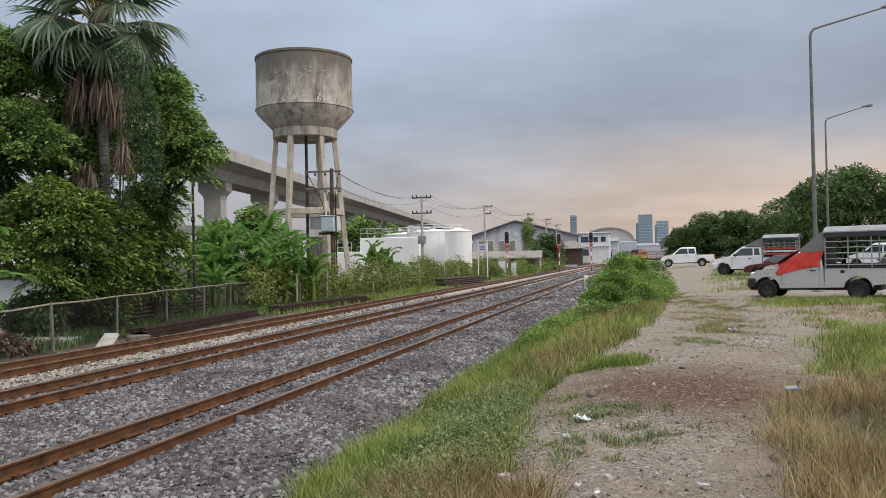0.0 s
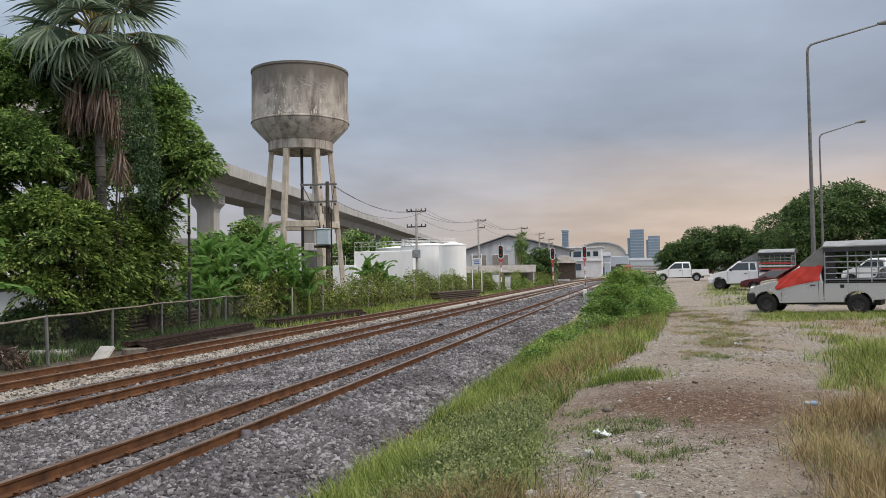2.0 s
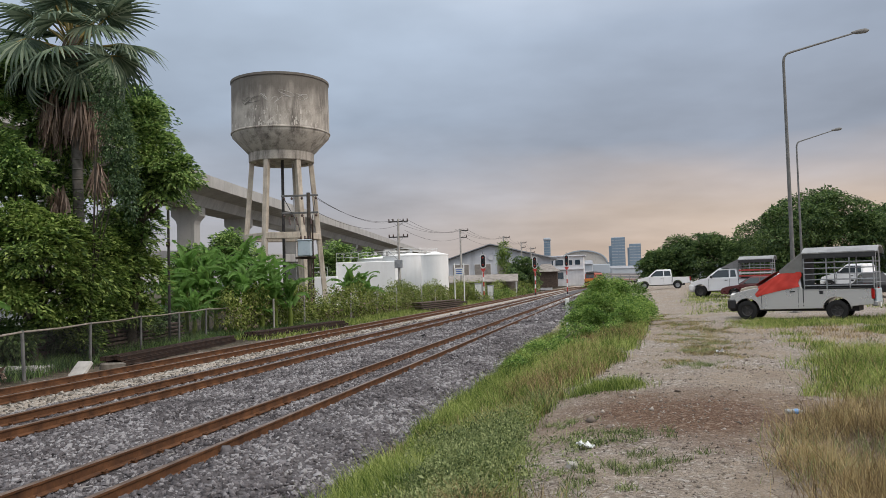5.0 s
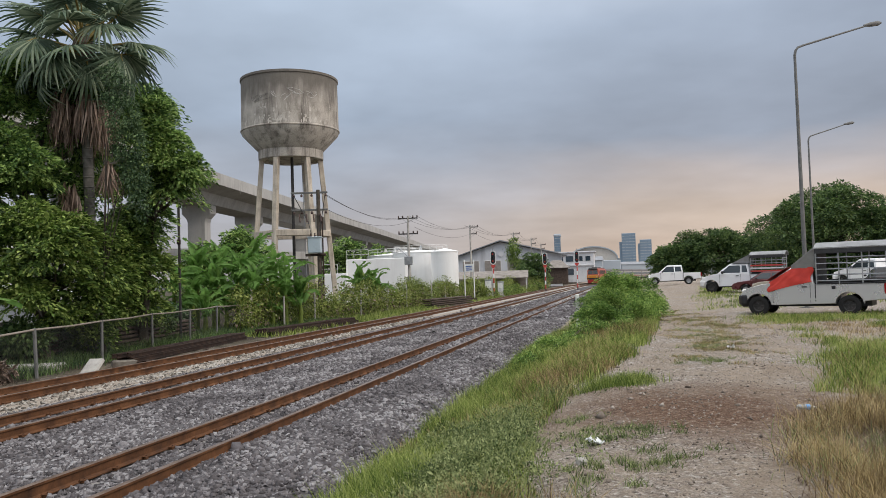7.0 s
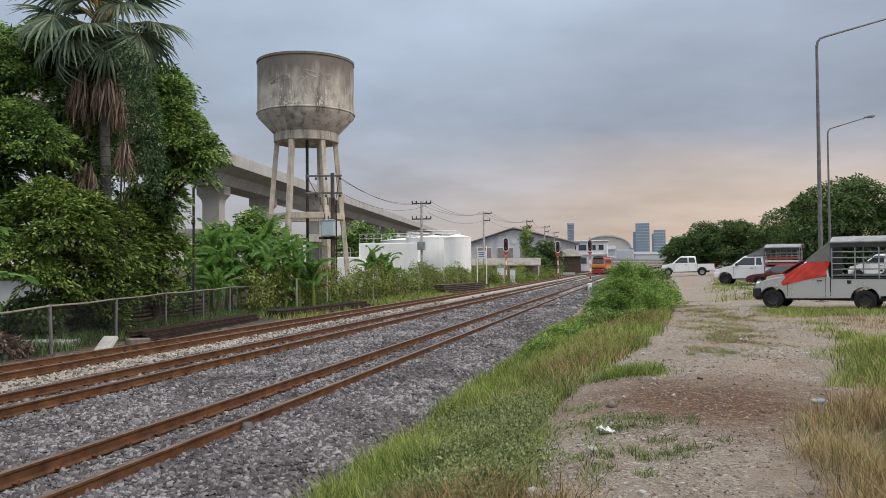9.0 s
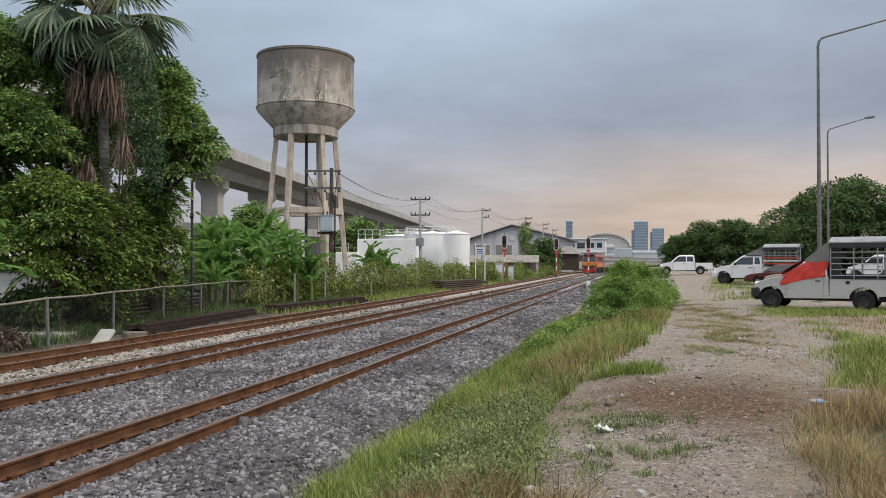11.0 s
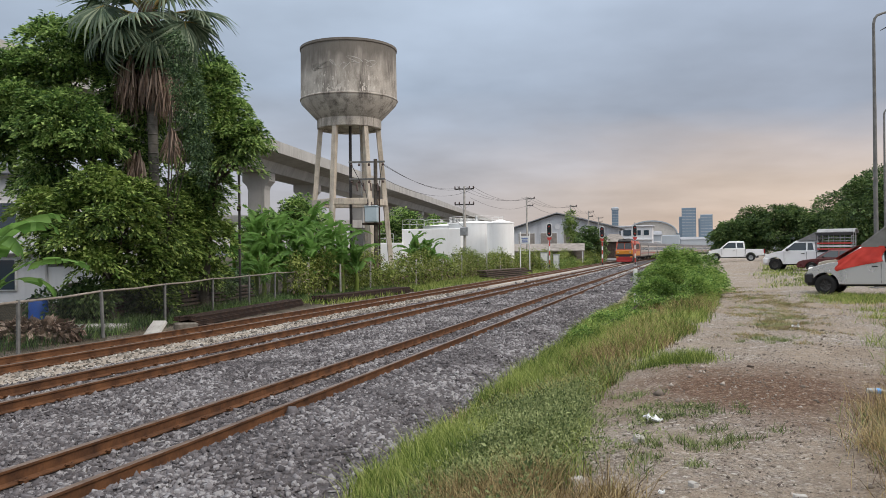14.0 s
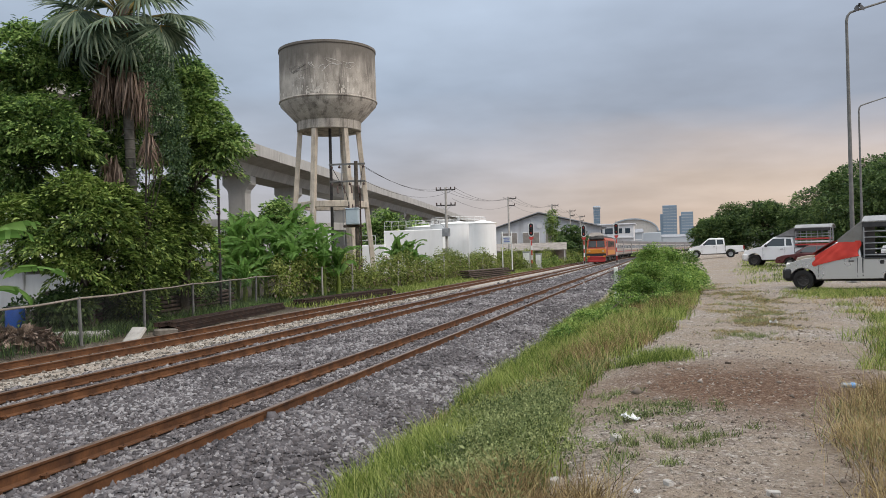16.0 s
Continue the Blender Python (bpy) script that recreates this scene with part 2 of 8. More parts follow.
M = {
    "dirt": mat("dirt_path", [(0.17, 0.14, 0.115), (0.30, 0.255, 0.21), (0.40, 0.36, 0.31)], 0.55, 0.95, bump=0.03, bscale=22, fine=0.45),
    # bed toned darker than its stones: the shade between them is in the colour
    "ballast_bed": mat("ballast_bed", [(0.03, 0.027, 0.028), (0.07, 0.063, 0.065), (0.13, 0.12, 0.122)], 6, 0.9, bump=0.03, bscale=28, fine=0.7),
    "stone": mat("ballast_stone", [(0.048, 0.043, 0.045), (0.09, 0.081, 0.084), (0.125, 0.114, 0.118), (0.165, 0.153, 0.158), (0.29, 0.28, 0.283)], 0.5, 0.85, island=0.48, bump=0.004, bscale=60),
    "stone_pale": mat("ballast_stone_pale", [(0.10, 0.088, 0.073), (0.19, 0.17, 0.145), (0.27, 0.25, 0.22), (0.42, 0.39, 0.35)], 1.1, 0.9, island=0.7),
    "pebble": mat("path_pebble", [(0.13, 0.105, 0.085), (0.25, 0.21, 0.175), (0.42, 0.37, 0.32)], 1.1, 0.9, island=0.6),
    "rust": mat("rusty_rail_steel", [(0.04, 0.018, 0.009), (0.115, 0.05, 0.021), (0.20, 0.09, 0.038)], 4, 0.8, 0.1, bump=0.004),
    "rust_head": mat("worn_rail_head", [(0.08, 0.052, 0.04), (0.17, 0.118, 0.09), (0.24, 0.185, 0.155)], 3, 0.45, 0.5),
    "rust_dark": mat("dark_old_rail", [(0.014, 0.010, 0.008), (0.038, 0.023, 0.017), (0.085, 0.05, 0.034)], 4, 0.85, 0.1),
    "sleeper": mat("concrete_sleeper", [(0.28, 0.26, 0.24), (0.42, 0.40, 0.37), (0.5, 0.48, 0.45)], 5, 0.9, bump=0.003),
    "sleeper_dirty": mat("ballast_dusted_sleeper", [(0.14, 0.13, 0.12), (0.23, 0.215, 0.20), (0.32, 0.30, 0.28)], 5, 0.9, bump=0.004),
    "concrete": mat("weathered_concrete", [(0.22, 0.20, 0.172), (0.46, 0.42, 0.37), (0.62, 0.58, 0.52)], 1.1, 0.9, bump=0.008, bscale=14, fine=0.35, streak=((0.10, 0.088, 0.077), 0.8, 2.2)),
    "flake": mat("flaked_lime", [(0.44, 0.41, 0.365), (0.58, 0.545, 0.49), (0.68, 0.64, 0.585)], 3, 0.9),
    "concrete_leg": mat("leg_concrete", [(0.36, 0.31, 0.25), (0.54, 0.475, 0.39), (0.66, 0.60, 0.51)], 1.6, 0.9, bump=0.006, streak=((0.19, 0.165, 0.14), 0.6, 3.0)),
    "viaduct": mat("viaduct_concrete", [(0.36, 0.345, 0.33), (0.44, 0.43, 0.41), (0.50, 0.49, 0.47)], 0.35, 0.9, streak=((0.26, 0.25, 0.24), 0.5, 0.9)),
    "leaf": leaf_mat("broad_leaf", [(0.036, 0.07, 0.015), (0.13, 0.22, 0.043), (0.37, 0.47, 0.135)], trans=0.35, rough=0.6),
    "leaf_dark": leaf_mat("dark_leaf", [(0.044, 0.092, 0.028), (0.15, 0.262, 0.065), (0.42, 0.56, 0.18)], trans=0.42),
    "creeper": leaf_mat("creeper_leaf", [(0.025, 0.055, 0.024), (0.07, 0.13, 0.055), (0.16, 0.24, 0.11)], trans=0.25),
    "leaf_far": leaf_mat("far_leaf", [(0.032, 0.066, 0.026), (0.09, 0.155, 0.05), (0.19, 0.27, 0.09)], trans=0.36),
    "vine": leaf_mat("vine_leaf", [(0.065, 0.095, 0.018), (0.19, 0.25, 0.05), (0.36, 0.40, 0.12)], trans=0.35),
    "banana": leaf_mat("banana_leaf", [(0.11, 0.24, 0.05), (0.30, 0.49, 0.125), (0.58, 0.70, 0.31)], trans=0.5),
    "palm": leaf_mat("fan_palm_leaf", [(0.055, 0.09, 0.055), (0.12, 0.175, 0.11), (0.28, 0.34, 0.23)], trans=0.22),
    "palmtrunk": mat("palm_trunk", [(0.07, 0.065, 0.058), (0.14, 0.13, 0.115), (0.22, 0.205, 0.185)], 5, 0.95, bump=0.01),
    "petiole": mat("palm_leaf_stalk", [(0.12, 0.10, 0.035), (0.22, 0.175, 0.055), (0.34, 0.27, 0.09)], 3, 0.6),
    "deadleaf": leaf_mat("dead_frond", [(0.09, 0.06, 0.042), (0.22, 0.155, 0.115), (0.38, 0.285, 0.225)], trans=0.1),
    "bush": leaf_mat("bush_leaf", [(0.05, 0.11, 0.02), (0.15, 0.27, 0.05), (0.36, 0.48, 0.13)], trans=0.42),
    "grass": leaf_mat("green_grass", [(0.05, 0.095, 0.015), (0.20, 0.275, 0.05), (0.45, 0.49, 0.165)], trans=0.36, rough=0.7),
    "weed": leaf_mat("grey_green_weed", [(0.06, 0.09, 0.03), (0.17, 0.215, 0.078), (0.36, 0.40, 0.18)], trans=0.3, rough=0.7),
    "drygrass": leaf_mat("dry_grass", [(0.085, 0.055, 0.025), (0.30, 0.215, 0.095), (0.58, 0.46, 0.24)], trans=0.3, rough=0.8),
    "bark": mat("bark", [(0.03, 0.025, 0.02), (0.085, 0.07, 0.055), (0.14, 0.12, 0.10)], 4, 0.95, bump=0.02, bscale=14),
    "fencepost": mat("old_fence_post", [(0.10, 0.10, 0.10), (0.16, 0.16, 0.155), (0.22, 0.22, 0.21)], 4, 0.7, 0.2),
    "toprail": mat("weathered_pole", [(0.16, 0.135, 0.11), (0.25, 0.215, 0.18), (0.33, 0.29, 0.25)], 5, 0.9),
    "steel": mat("galvanised_steel", [(0.26, 0.27, 0.28), (0.36, 0.37, 0.38), (0.45, 0.46, 0.47)], 3, 0.5, 0.6),
    "darksteel": mat("dark_steel", [(0.03, 0.03, 0.03), (0.06, 0.057, 0.055), (0.10, 0.09, 0.085)], 4, 0.6, 0.4),
    "white": mat("white_tank_paint", [(0.80, 0.80, 0.79), (0.85, 0.85, 0.84), (0.87, 0.87, 0.86)], 0.6, 0.55, streak=((0.72, 0.71, 0.69), 0.4, 1.2)),
    "silver": paint("silver_car_paint", (0.62, 0.605, 0.57), 0.28, 0.06, 0.75),
    "carwhite": paint("white_car_paint", (0.78, 0.78, 0.78), 0.3, 0.05),
    "maroon": paint("maroon_car_paint", (0.10, 0.02, 0.02), 0.3),
    "tan": paint("tan_car_paint", (0.42, 0.37, 0.30), 0.35),
    "blackplastic": paint("black_plastic", (0.018, 0.018, 0.02), 0.6),
    "tyre": mat("tyre_rubber", [(0.012, 0.012, 0.012), (0.025, 0.024, 0.023)], 8, 0.85),
    "glass": glass_mat("car_glass"),
    "fairing": mat("grey_fairing", [(0.16, 0.16, 0.155), (0.23, 0.23, 0.22), (0.28, 0.28, 0.27)], 2, 0.6),
    "canopy": mat("grey_canopy_sheet", [(0.18, 0.185, 0.19), (0.26, 0.265, 0.27), (0.34, 0.345, 0.35)], 2, 0.55, streak=((0.18, 0.18, 0.17), 0.4, 3)),
    "canopy_dark": mat("dark_canopy_cloth", [(0.03, 0.03, 0.032), (0.06, 0.06, 0.062)], 5, 0.8),
    "redcloth": mat("red_cloth", [(0.38, 0.03, 0.02), (0.55, 0.05, 0.035), (0.62, 0.07, 0.05)], 3, 0.8, bump=0.01, bscale=5),
    "signalred": paint("signal_red", (0.5, 0.06, 0.05), 0.5),
    "whitepaint": paint("white_paint", (0.75, 0.75, 0.73), 0.5, 0.15),
    "blue": paint("blue_plastic", (0.02, 0.09, 0.38), 0.5),
    "trafobox": paint("pale_blue_steel", (0.42, 0.50, 0.55), 0.45),
    "orange": paint("loco_orange", (0.36, 0.06, 0.02), 0.45),
    "amber": paint("loco_yellow", (0.58, 0.22, 0.02), 0.45),
    "locored": paint("loco_red", (0.34, 0.02, 0.02), 0.5),
    "coach": mat("coach_side", [(0.20, 0.17, 0.15), (0.30, 0.26, 0.23), (0.38, 0.34, 0.31)], 1, 0.5, streak=((0.16, 0.12, 0.1), 0.4, 1)),
    "cream": paint("coach_band", (0.50, 0.46, 0.41), 0.5),
    "coachroof": mat("sooty_coach_roof", [(0.07, 0.066, 0.064), (0.12, 0.113, 0.11), (0.17, 0.16, 0.155)], 1, 0.7),
    "louvre": mat("brown_louvre", [(0.20, 0.18, 0.16), (0.28, 0.25, 0.225), (0.34, 0.31, 0.28)], 2, 0.7),
    "wall": mat("rendered_wall", [(0.52, 0.53, 0.56), (0.60, 0.61, 0.64), (0.66, 0.67, 0.70)], 0.4, 0.9, streak=((0.3, 0.3, 0.31), 0.4, 0.8)),
    "wallwhite": mat("white_wall", [(0.55, 0.55, 0.56), (0.66, 0.66, 0.67), (0.72, 0.72, 0.73)], 0.5, 0.85, streak=((0.42, 0.42, 0.42), 0.4, 0.7)),
    "roofgrey": mat("grey_roof_sheet", [(0.20, 0.21, 0.23), (0.28, 0.29, 0.31), (0.35, 0.36, 0.38)], 0.7, 0.6, 0.2),
    "roofrust": mat("old_roof_tile", [(0.15, 0.13, 0.115), (0.25, 0.225, 0.20), (0.34, 0.31, 0.285)], 1.5, 0.9),
    "darkglass": glass_mat("far_window_glass", (0.03, 0.05, 0.07)),
    # distance haze is mixed into the base colours of these three far materials
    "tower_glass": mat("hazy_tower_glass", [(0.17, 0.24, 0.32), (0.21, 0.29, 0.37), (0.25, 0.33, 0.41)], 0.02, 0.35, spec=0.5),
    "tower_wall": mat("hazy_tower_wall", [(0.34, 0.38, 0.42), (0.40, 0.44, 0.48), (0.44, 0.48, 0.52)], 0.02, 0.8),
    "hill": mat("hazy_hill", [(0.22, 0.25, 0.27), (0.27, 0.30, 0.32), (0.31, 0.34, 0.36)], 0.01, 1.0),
    "litter": paint("white_litter", (0.75, 0.76, 0.76), 0.5, 0.1),
    "bluelabel": paint("blue_label", (0.12, 0.35, 0.7), 0.4),
    "bird": paint("dark_feathers", (0.035, 0.035, 0.04), 0.8),
    "wood": mat("weathered_wood", [(0.03, 0.022, 0.018), (0.075, 0.054, 0.042), (0.13, 0.10, 0.08)], 3, 0.9),
    "ceramic": mat("insulator", [(0.05, 0.03, 0.025), (0.09, 0.05, 0.04)], 3, 0.3),
}


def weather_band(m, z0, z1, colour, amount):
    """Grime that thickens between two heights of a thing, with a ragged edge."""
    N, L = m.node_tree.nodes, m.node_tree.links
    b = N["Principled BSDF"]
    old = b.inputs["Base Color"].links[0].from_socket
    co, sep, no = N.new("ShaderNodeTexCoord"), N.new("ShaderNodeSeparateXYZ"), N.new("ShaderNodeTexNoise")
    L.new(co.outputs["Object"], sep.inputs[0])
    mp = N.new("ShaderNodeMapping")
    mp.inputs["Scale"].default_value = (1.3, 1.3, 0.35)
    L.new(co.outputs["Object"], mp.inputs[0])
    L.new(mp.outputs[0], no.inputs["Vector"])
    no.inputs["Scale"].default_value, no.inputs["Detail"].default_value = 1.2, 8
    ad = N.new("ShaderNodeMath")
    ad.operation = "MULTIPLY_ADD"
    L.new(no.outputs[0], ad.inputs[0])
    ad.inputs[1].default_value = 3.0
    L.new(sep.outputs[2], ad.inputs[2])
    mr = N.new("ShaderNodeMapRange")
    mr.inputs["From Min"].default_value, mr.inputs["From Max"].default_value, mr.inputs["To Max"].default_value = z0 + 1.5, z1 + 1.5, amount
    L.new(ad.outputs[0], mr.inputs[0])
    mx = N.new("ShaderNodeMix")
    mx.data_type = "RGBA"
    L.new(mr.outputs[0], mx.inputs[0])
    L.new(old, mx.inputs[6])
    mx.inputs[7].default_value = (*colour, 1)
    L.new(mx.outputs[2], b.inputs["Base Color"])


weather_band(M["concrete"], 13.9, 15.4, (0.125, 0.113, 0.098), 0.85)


# ---------- mesh tools ----------
class Geo:
    """Collects vertices and faces for one mesh."""

    def __init__(self):
        self.v, self.f = [], []

    def add(self, verts, faces):
        k = len(self.v)
        self.v.extend(tuple(p) for p in verts)
        self.f.extend(tuple(k + i for i in f) for f in faces)
        return self

    def box(self, c, size, m=None):
        x, y, z = (s / 2 for s in size)
        vs = [Vector((sx * x, sy * y, sz * z)) for sz in (-1, 1) for sy in (-1, 1) for sx in (-1, 1)]
        m = m or Matrix()
        vs = [m @ v + Vector(c) for v in vs]
        return self.add(vs, [(0, 2, 3, 1), (4, 5, 7, 6), (0, 1, 5, 4), (2, 6, 7, 3), (0, 4, 6, 2), (1, 3, 7, 5)])

    def cbox(self, c, size, b=0.02, m=None):
        """A box with chamfered edges."""
        x, y, z = (s / 2 for s in size)
        b = min(b, x * 0.9, y * 0.9, z * 0.9)
        vs, idx = [], {}
        for sx in (-1, 1):
            for sy in (-1, 1):
                for sz in (-1, 1):
                    for a in range(3):
                        p = [sx * (x - b), sy * (y - b), sz * (z - b)]
                        p[a] = (sx * x, sy * y, sz * z)[a]
                        idx[sx, sy, sz, a] = len(vs)
                        vs.append(Vector(p))
        fs = []
        for a in range(3):
            o = [i for i in range(3) if i != a]
            for s in (-1, 1):
                q = []
                for t1, t2 in ((-1, -1), (1, -1), (1, 1), (-1, 1)):
                    k = [0, 0, 0]
                    k[a], k[o[0]], k[o[1]] = s, t1, t2
                    q.append(idx[k[0], k[1], k[2], a])
                fs.append(tuple(q))
            for t1 in (-1, 1):
                for t2 in (-1, 1):
                    def kk(sv, face):
                        k = [0, 0, 0]
                        k[a], k[o[0]], k[o[1]] = sv, t1, t2
                        return idx[k[0], k[1], k[2], face]
                    fs.append((kk(-1, o[0]), kk(1, o[0]), kk(1, o[1]), kk(-1, o[1])))
        for sx in (-1, 1):
            for sy in (-1, 1):
                for sz in (-1, 1):
                    fs.append(tuple(idx[sx, sy, sz, a] for a in range(3)))
        m = m or Matrix()
        return self.add([m @ v + Vector(c) for v in vs], fs)

    def tube(self, pts, radii, n=8, cap=True):
        """A round bar through pts."""
        pts = [Vector(p) for p in pts]
        if isinstance(radii, (int, float)):
            radii = [radii] * len(pts)
        vs, fs = [], []
        ref = None
        for i, p in enumerate(pts):
            d = (pts[min(i + 1, len(pts) - 1)] - pts[max(i - 1, 0)]).normalized()
            if ref is None:
                ref = d.orthogonal().normalized()
            ref = (ref - d * ref.dot(d)).normalized()
            w = d.cross(ref)
            for k in range(n):
                a = 2 * math.pi * k / n
                vs.append(p + (ref * math.cos(a) + w * math.sin(a)) * radii[i])
        for i in range(len(pts) - 1):
            for k in range(n):
                fs.append((i * n + k, i * n + (k + 1) % n, (i + 1) * n + (k + 1) % n, (i + 1) * n + k))
        if cap:
            fs.append(tuple(reversed(range(n))))
            fs.append(tuple(range((len(pts) - 1) * n, len(pts) * n)))
        return self.add(vs, fs)

    def lathe(self, prof, n=48, c=(0, 0, 0), axis="z"):
        """prof: (radius, height) from one end to the other, closed where the radius is 0."""
        vs, fs = [], []
        for r, z in prof:
            for k in range(n):
                a = 2 * math.pi * k / n
                p = (r * math.cos(a), r * math.sin(a), z)
                if axis == "y":
                    p = (p[0], p[2], p[1])
                if axis == "x":
                    p = (p[2], p[0], p[1])
                vs.append(Vector(p) + Vector(c))
        for i in range(len(prof) - 1):
            for k in range(n):
                fs.append((i * n + k, i * n + (k + 1) % n, (i + 1) * n + (k + 1) % n, (i + 1) * n + k))
        return self.add(vs, fs)

    def prism(self, poly, y0, y1, inset=0.0):
        """A side view in x, z, drawn out along y."""
        n = len(poly)
        vs = [(x, y0, z) for x, z in poly] + [(x, y1, z) for x, z in poly]
        fs = [tuple(range(n)), tuple(reversed(range(n, 2 * n)))] + [(i, n + i, n + (i + 1) % n, (i + 1) % n) for i in range(n)]
        return self.add(vs, fs)

    def mesh(self, name, smooth=None):
        me = bpy.data.meshes.new(name)
        me.from_pydata(self.v, [], self.f)
        if smooth is not None:
            me.shade_smooth()
            me.set_sharp_from_angle(angle=radians(smooth))
        me.update()
        return me


def fix_normals(me):
    bm = bmesh.new()
    bm.from_mesh(me)
    bmesh.ops.recalc_face_normals(bm, faces=bm.faces)
    bm.to_mesh(me)
    bm.free()


def part(name, geo, material, parent=None, label="", smooth=None, m=None, bevel=0.0):
    me = geo.mesh(name, smooth) if isinstance(geo, Geo) else geo
    if isinstance(geo, Geo) and len(geo.f) < 4000:
        fix_normals(me)
    if not me.materials:
        me.materials.append(material)
    ob = new(name, me)
    if parent:
        ob.parent = parent
    if m:
        ob.matrix_basis = m
    if bevel:
        bv = ob.modifiers.new("bevel", "BEVEL")
        bv.width, bv.segments, bv.limit_method, bv.angle_limit = bevel, 2, "ANGLE", radians(35)
    if label:
        tagged(ob, label)
    return ob


def thing(name, m, label, category, group="", kind=""):
    e = new(name)
    e.empty_display_size = 0.2
    e.matrix_basis = m
    return tagged(e, label, category, group, kind)


def raw_mesh(name, V, F, material, smooth=False):
    """A large mesh from numpy arrays: V (n, 3), F (m, k)."""
    me = bpy.data.meshes.new(name)
    V, F = np.asarray(V, np.float32), np.asarray(F, np.int32)
    me.vertices.add(len(V))
    me.vertices.foreach_set("co", V.ravel())
    k = F.shape[1]
    me.loops.add(F.size)
    me.loops.foreach_set("vertex_index", F.ravel())
    me.polygons.add(len(F))
    me.polygons.foreach_set("loop_start", np.arange(0, F.size, k, dtype=np.int32))
    me.update(calc_edges=True)
    me.validate()
    if smooth:
        me.shade_smooth()
    me.materials.append(material)
    return me


def rng_for(seed):
    return np.random.default_rng(seed)


# ---------- the lie of the land ----------
HEAD = radians(14.6)                       # the tracks run this far right of straight ahead
NX, NY = math.cos(-HEAD), math.sin(-HEAD)
UX, UY = -NY, NX
S0, RAD = 140.0, 900.0                     # straight up to here, then a bend to the right
NEAR, MID, FAR = 6.33, 10.47, 13.67        # track centres, metres left of the camera's line
GAUGE = 1.0


def at(d, s, z=0.0):
    """The place d metres left of the camera's line, s metres along the tracks."""
    if s > S0:
        a = (s - S0) / RAD
        r = RAD + d
        fx, fy = math.sin(a) * r, math.cos(a) * r     # from the bend's centre, forward and leftward
        return Vector((UX * (S0 + fx) - NX * (fy - RAD), UY * (S0 + fx) - NY * (fy - RAD), z))
    return Vector((-NX * d + UX * s, -NY * d + UY * s, z))


def heading(s):
    """Turn about z that lays +y along the tracks."""
    return -HEAD - max(0.0, s - S0) / RAD


def track_coords(x, y):
    """d and s of places given as arrays."""
    d, s = -(x * NX + y * NY), x * UX + y * UY
    fx, fy = s - S0, d + RAD
    bend = (s > S0) & (fy > 0)
    a = np.arctan2(fx, fy)
    return np.where(bend, np.hypot(fx, fy) - RAD, d), np.where(bend, S0 + RAD * a, s)


PROFILE = np.array([(-400, 0.6), (-12, 0.52), (-6, 0.47), (-1.0, 0.46), (0.6, 0.44), (1.4, 0.30), (2.4, 0.02), (3.2, -0.22), (3.7, -0.30), (4.6, -0.30), (15.5, -0.30), (16.5, -0.22), (30, -0.12), (400, 0.0)])


def ground_z(x, y):
    x, y = np.asarray(x, float), np.asarray(y, float)
    d, s = track_coords(x, y)
    z = np.interp(d, PROFILE[:, 0], PROFILE[:, 1])
    rise = np.interp(y, [30, 50, 75, 110], [0, 0.32, 0.55, 0.6]) * np.interp(d, [-4, 2.0], [1, 0])
    # gentle unevenness underfoot, none under the tracks
    rough = np.interp(d, [1.0, 3.0], [1, 0.0]) + np.interp(d, [16, 18], [0, 1.0])
    near = np.interp(np.hypot(x, y), [40, 90], [1, 0])
    bumps = 0.035 * np.sin(x * 1.3 + 0.5) * np.sin(y * 0.9 + 1.0) + 0.02 * np.sin(x * 3.1 + y * 1.7) + 0.012 * np.sin(x * 5.3 - y * 4.1)
    return z + rise + rough * near * bumps


def gz(x, y):
    return float(ground_z(np.array([x]), np.array([y]))[0])


def axis_steps(lim, fine, reach):
    a, st = [0.0], fine
    while a[-1] < lim:
        if a[-1] > reach:
            st *= 1.22
        a.append(a[-1] + st)
    return np.array(sorted([-v for v in a[1:]] + a))


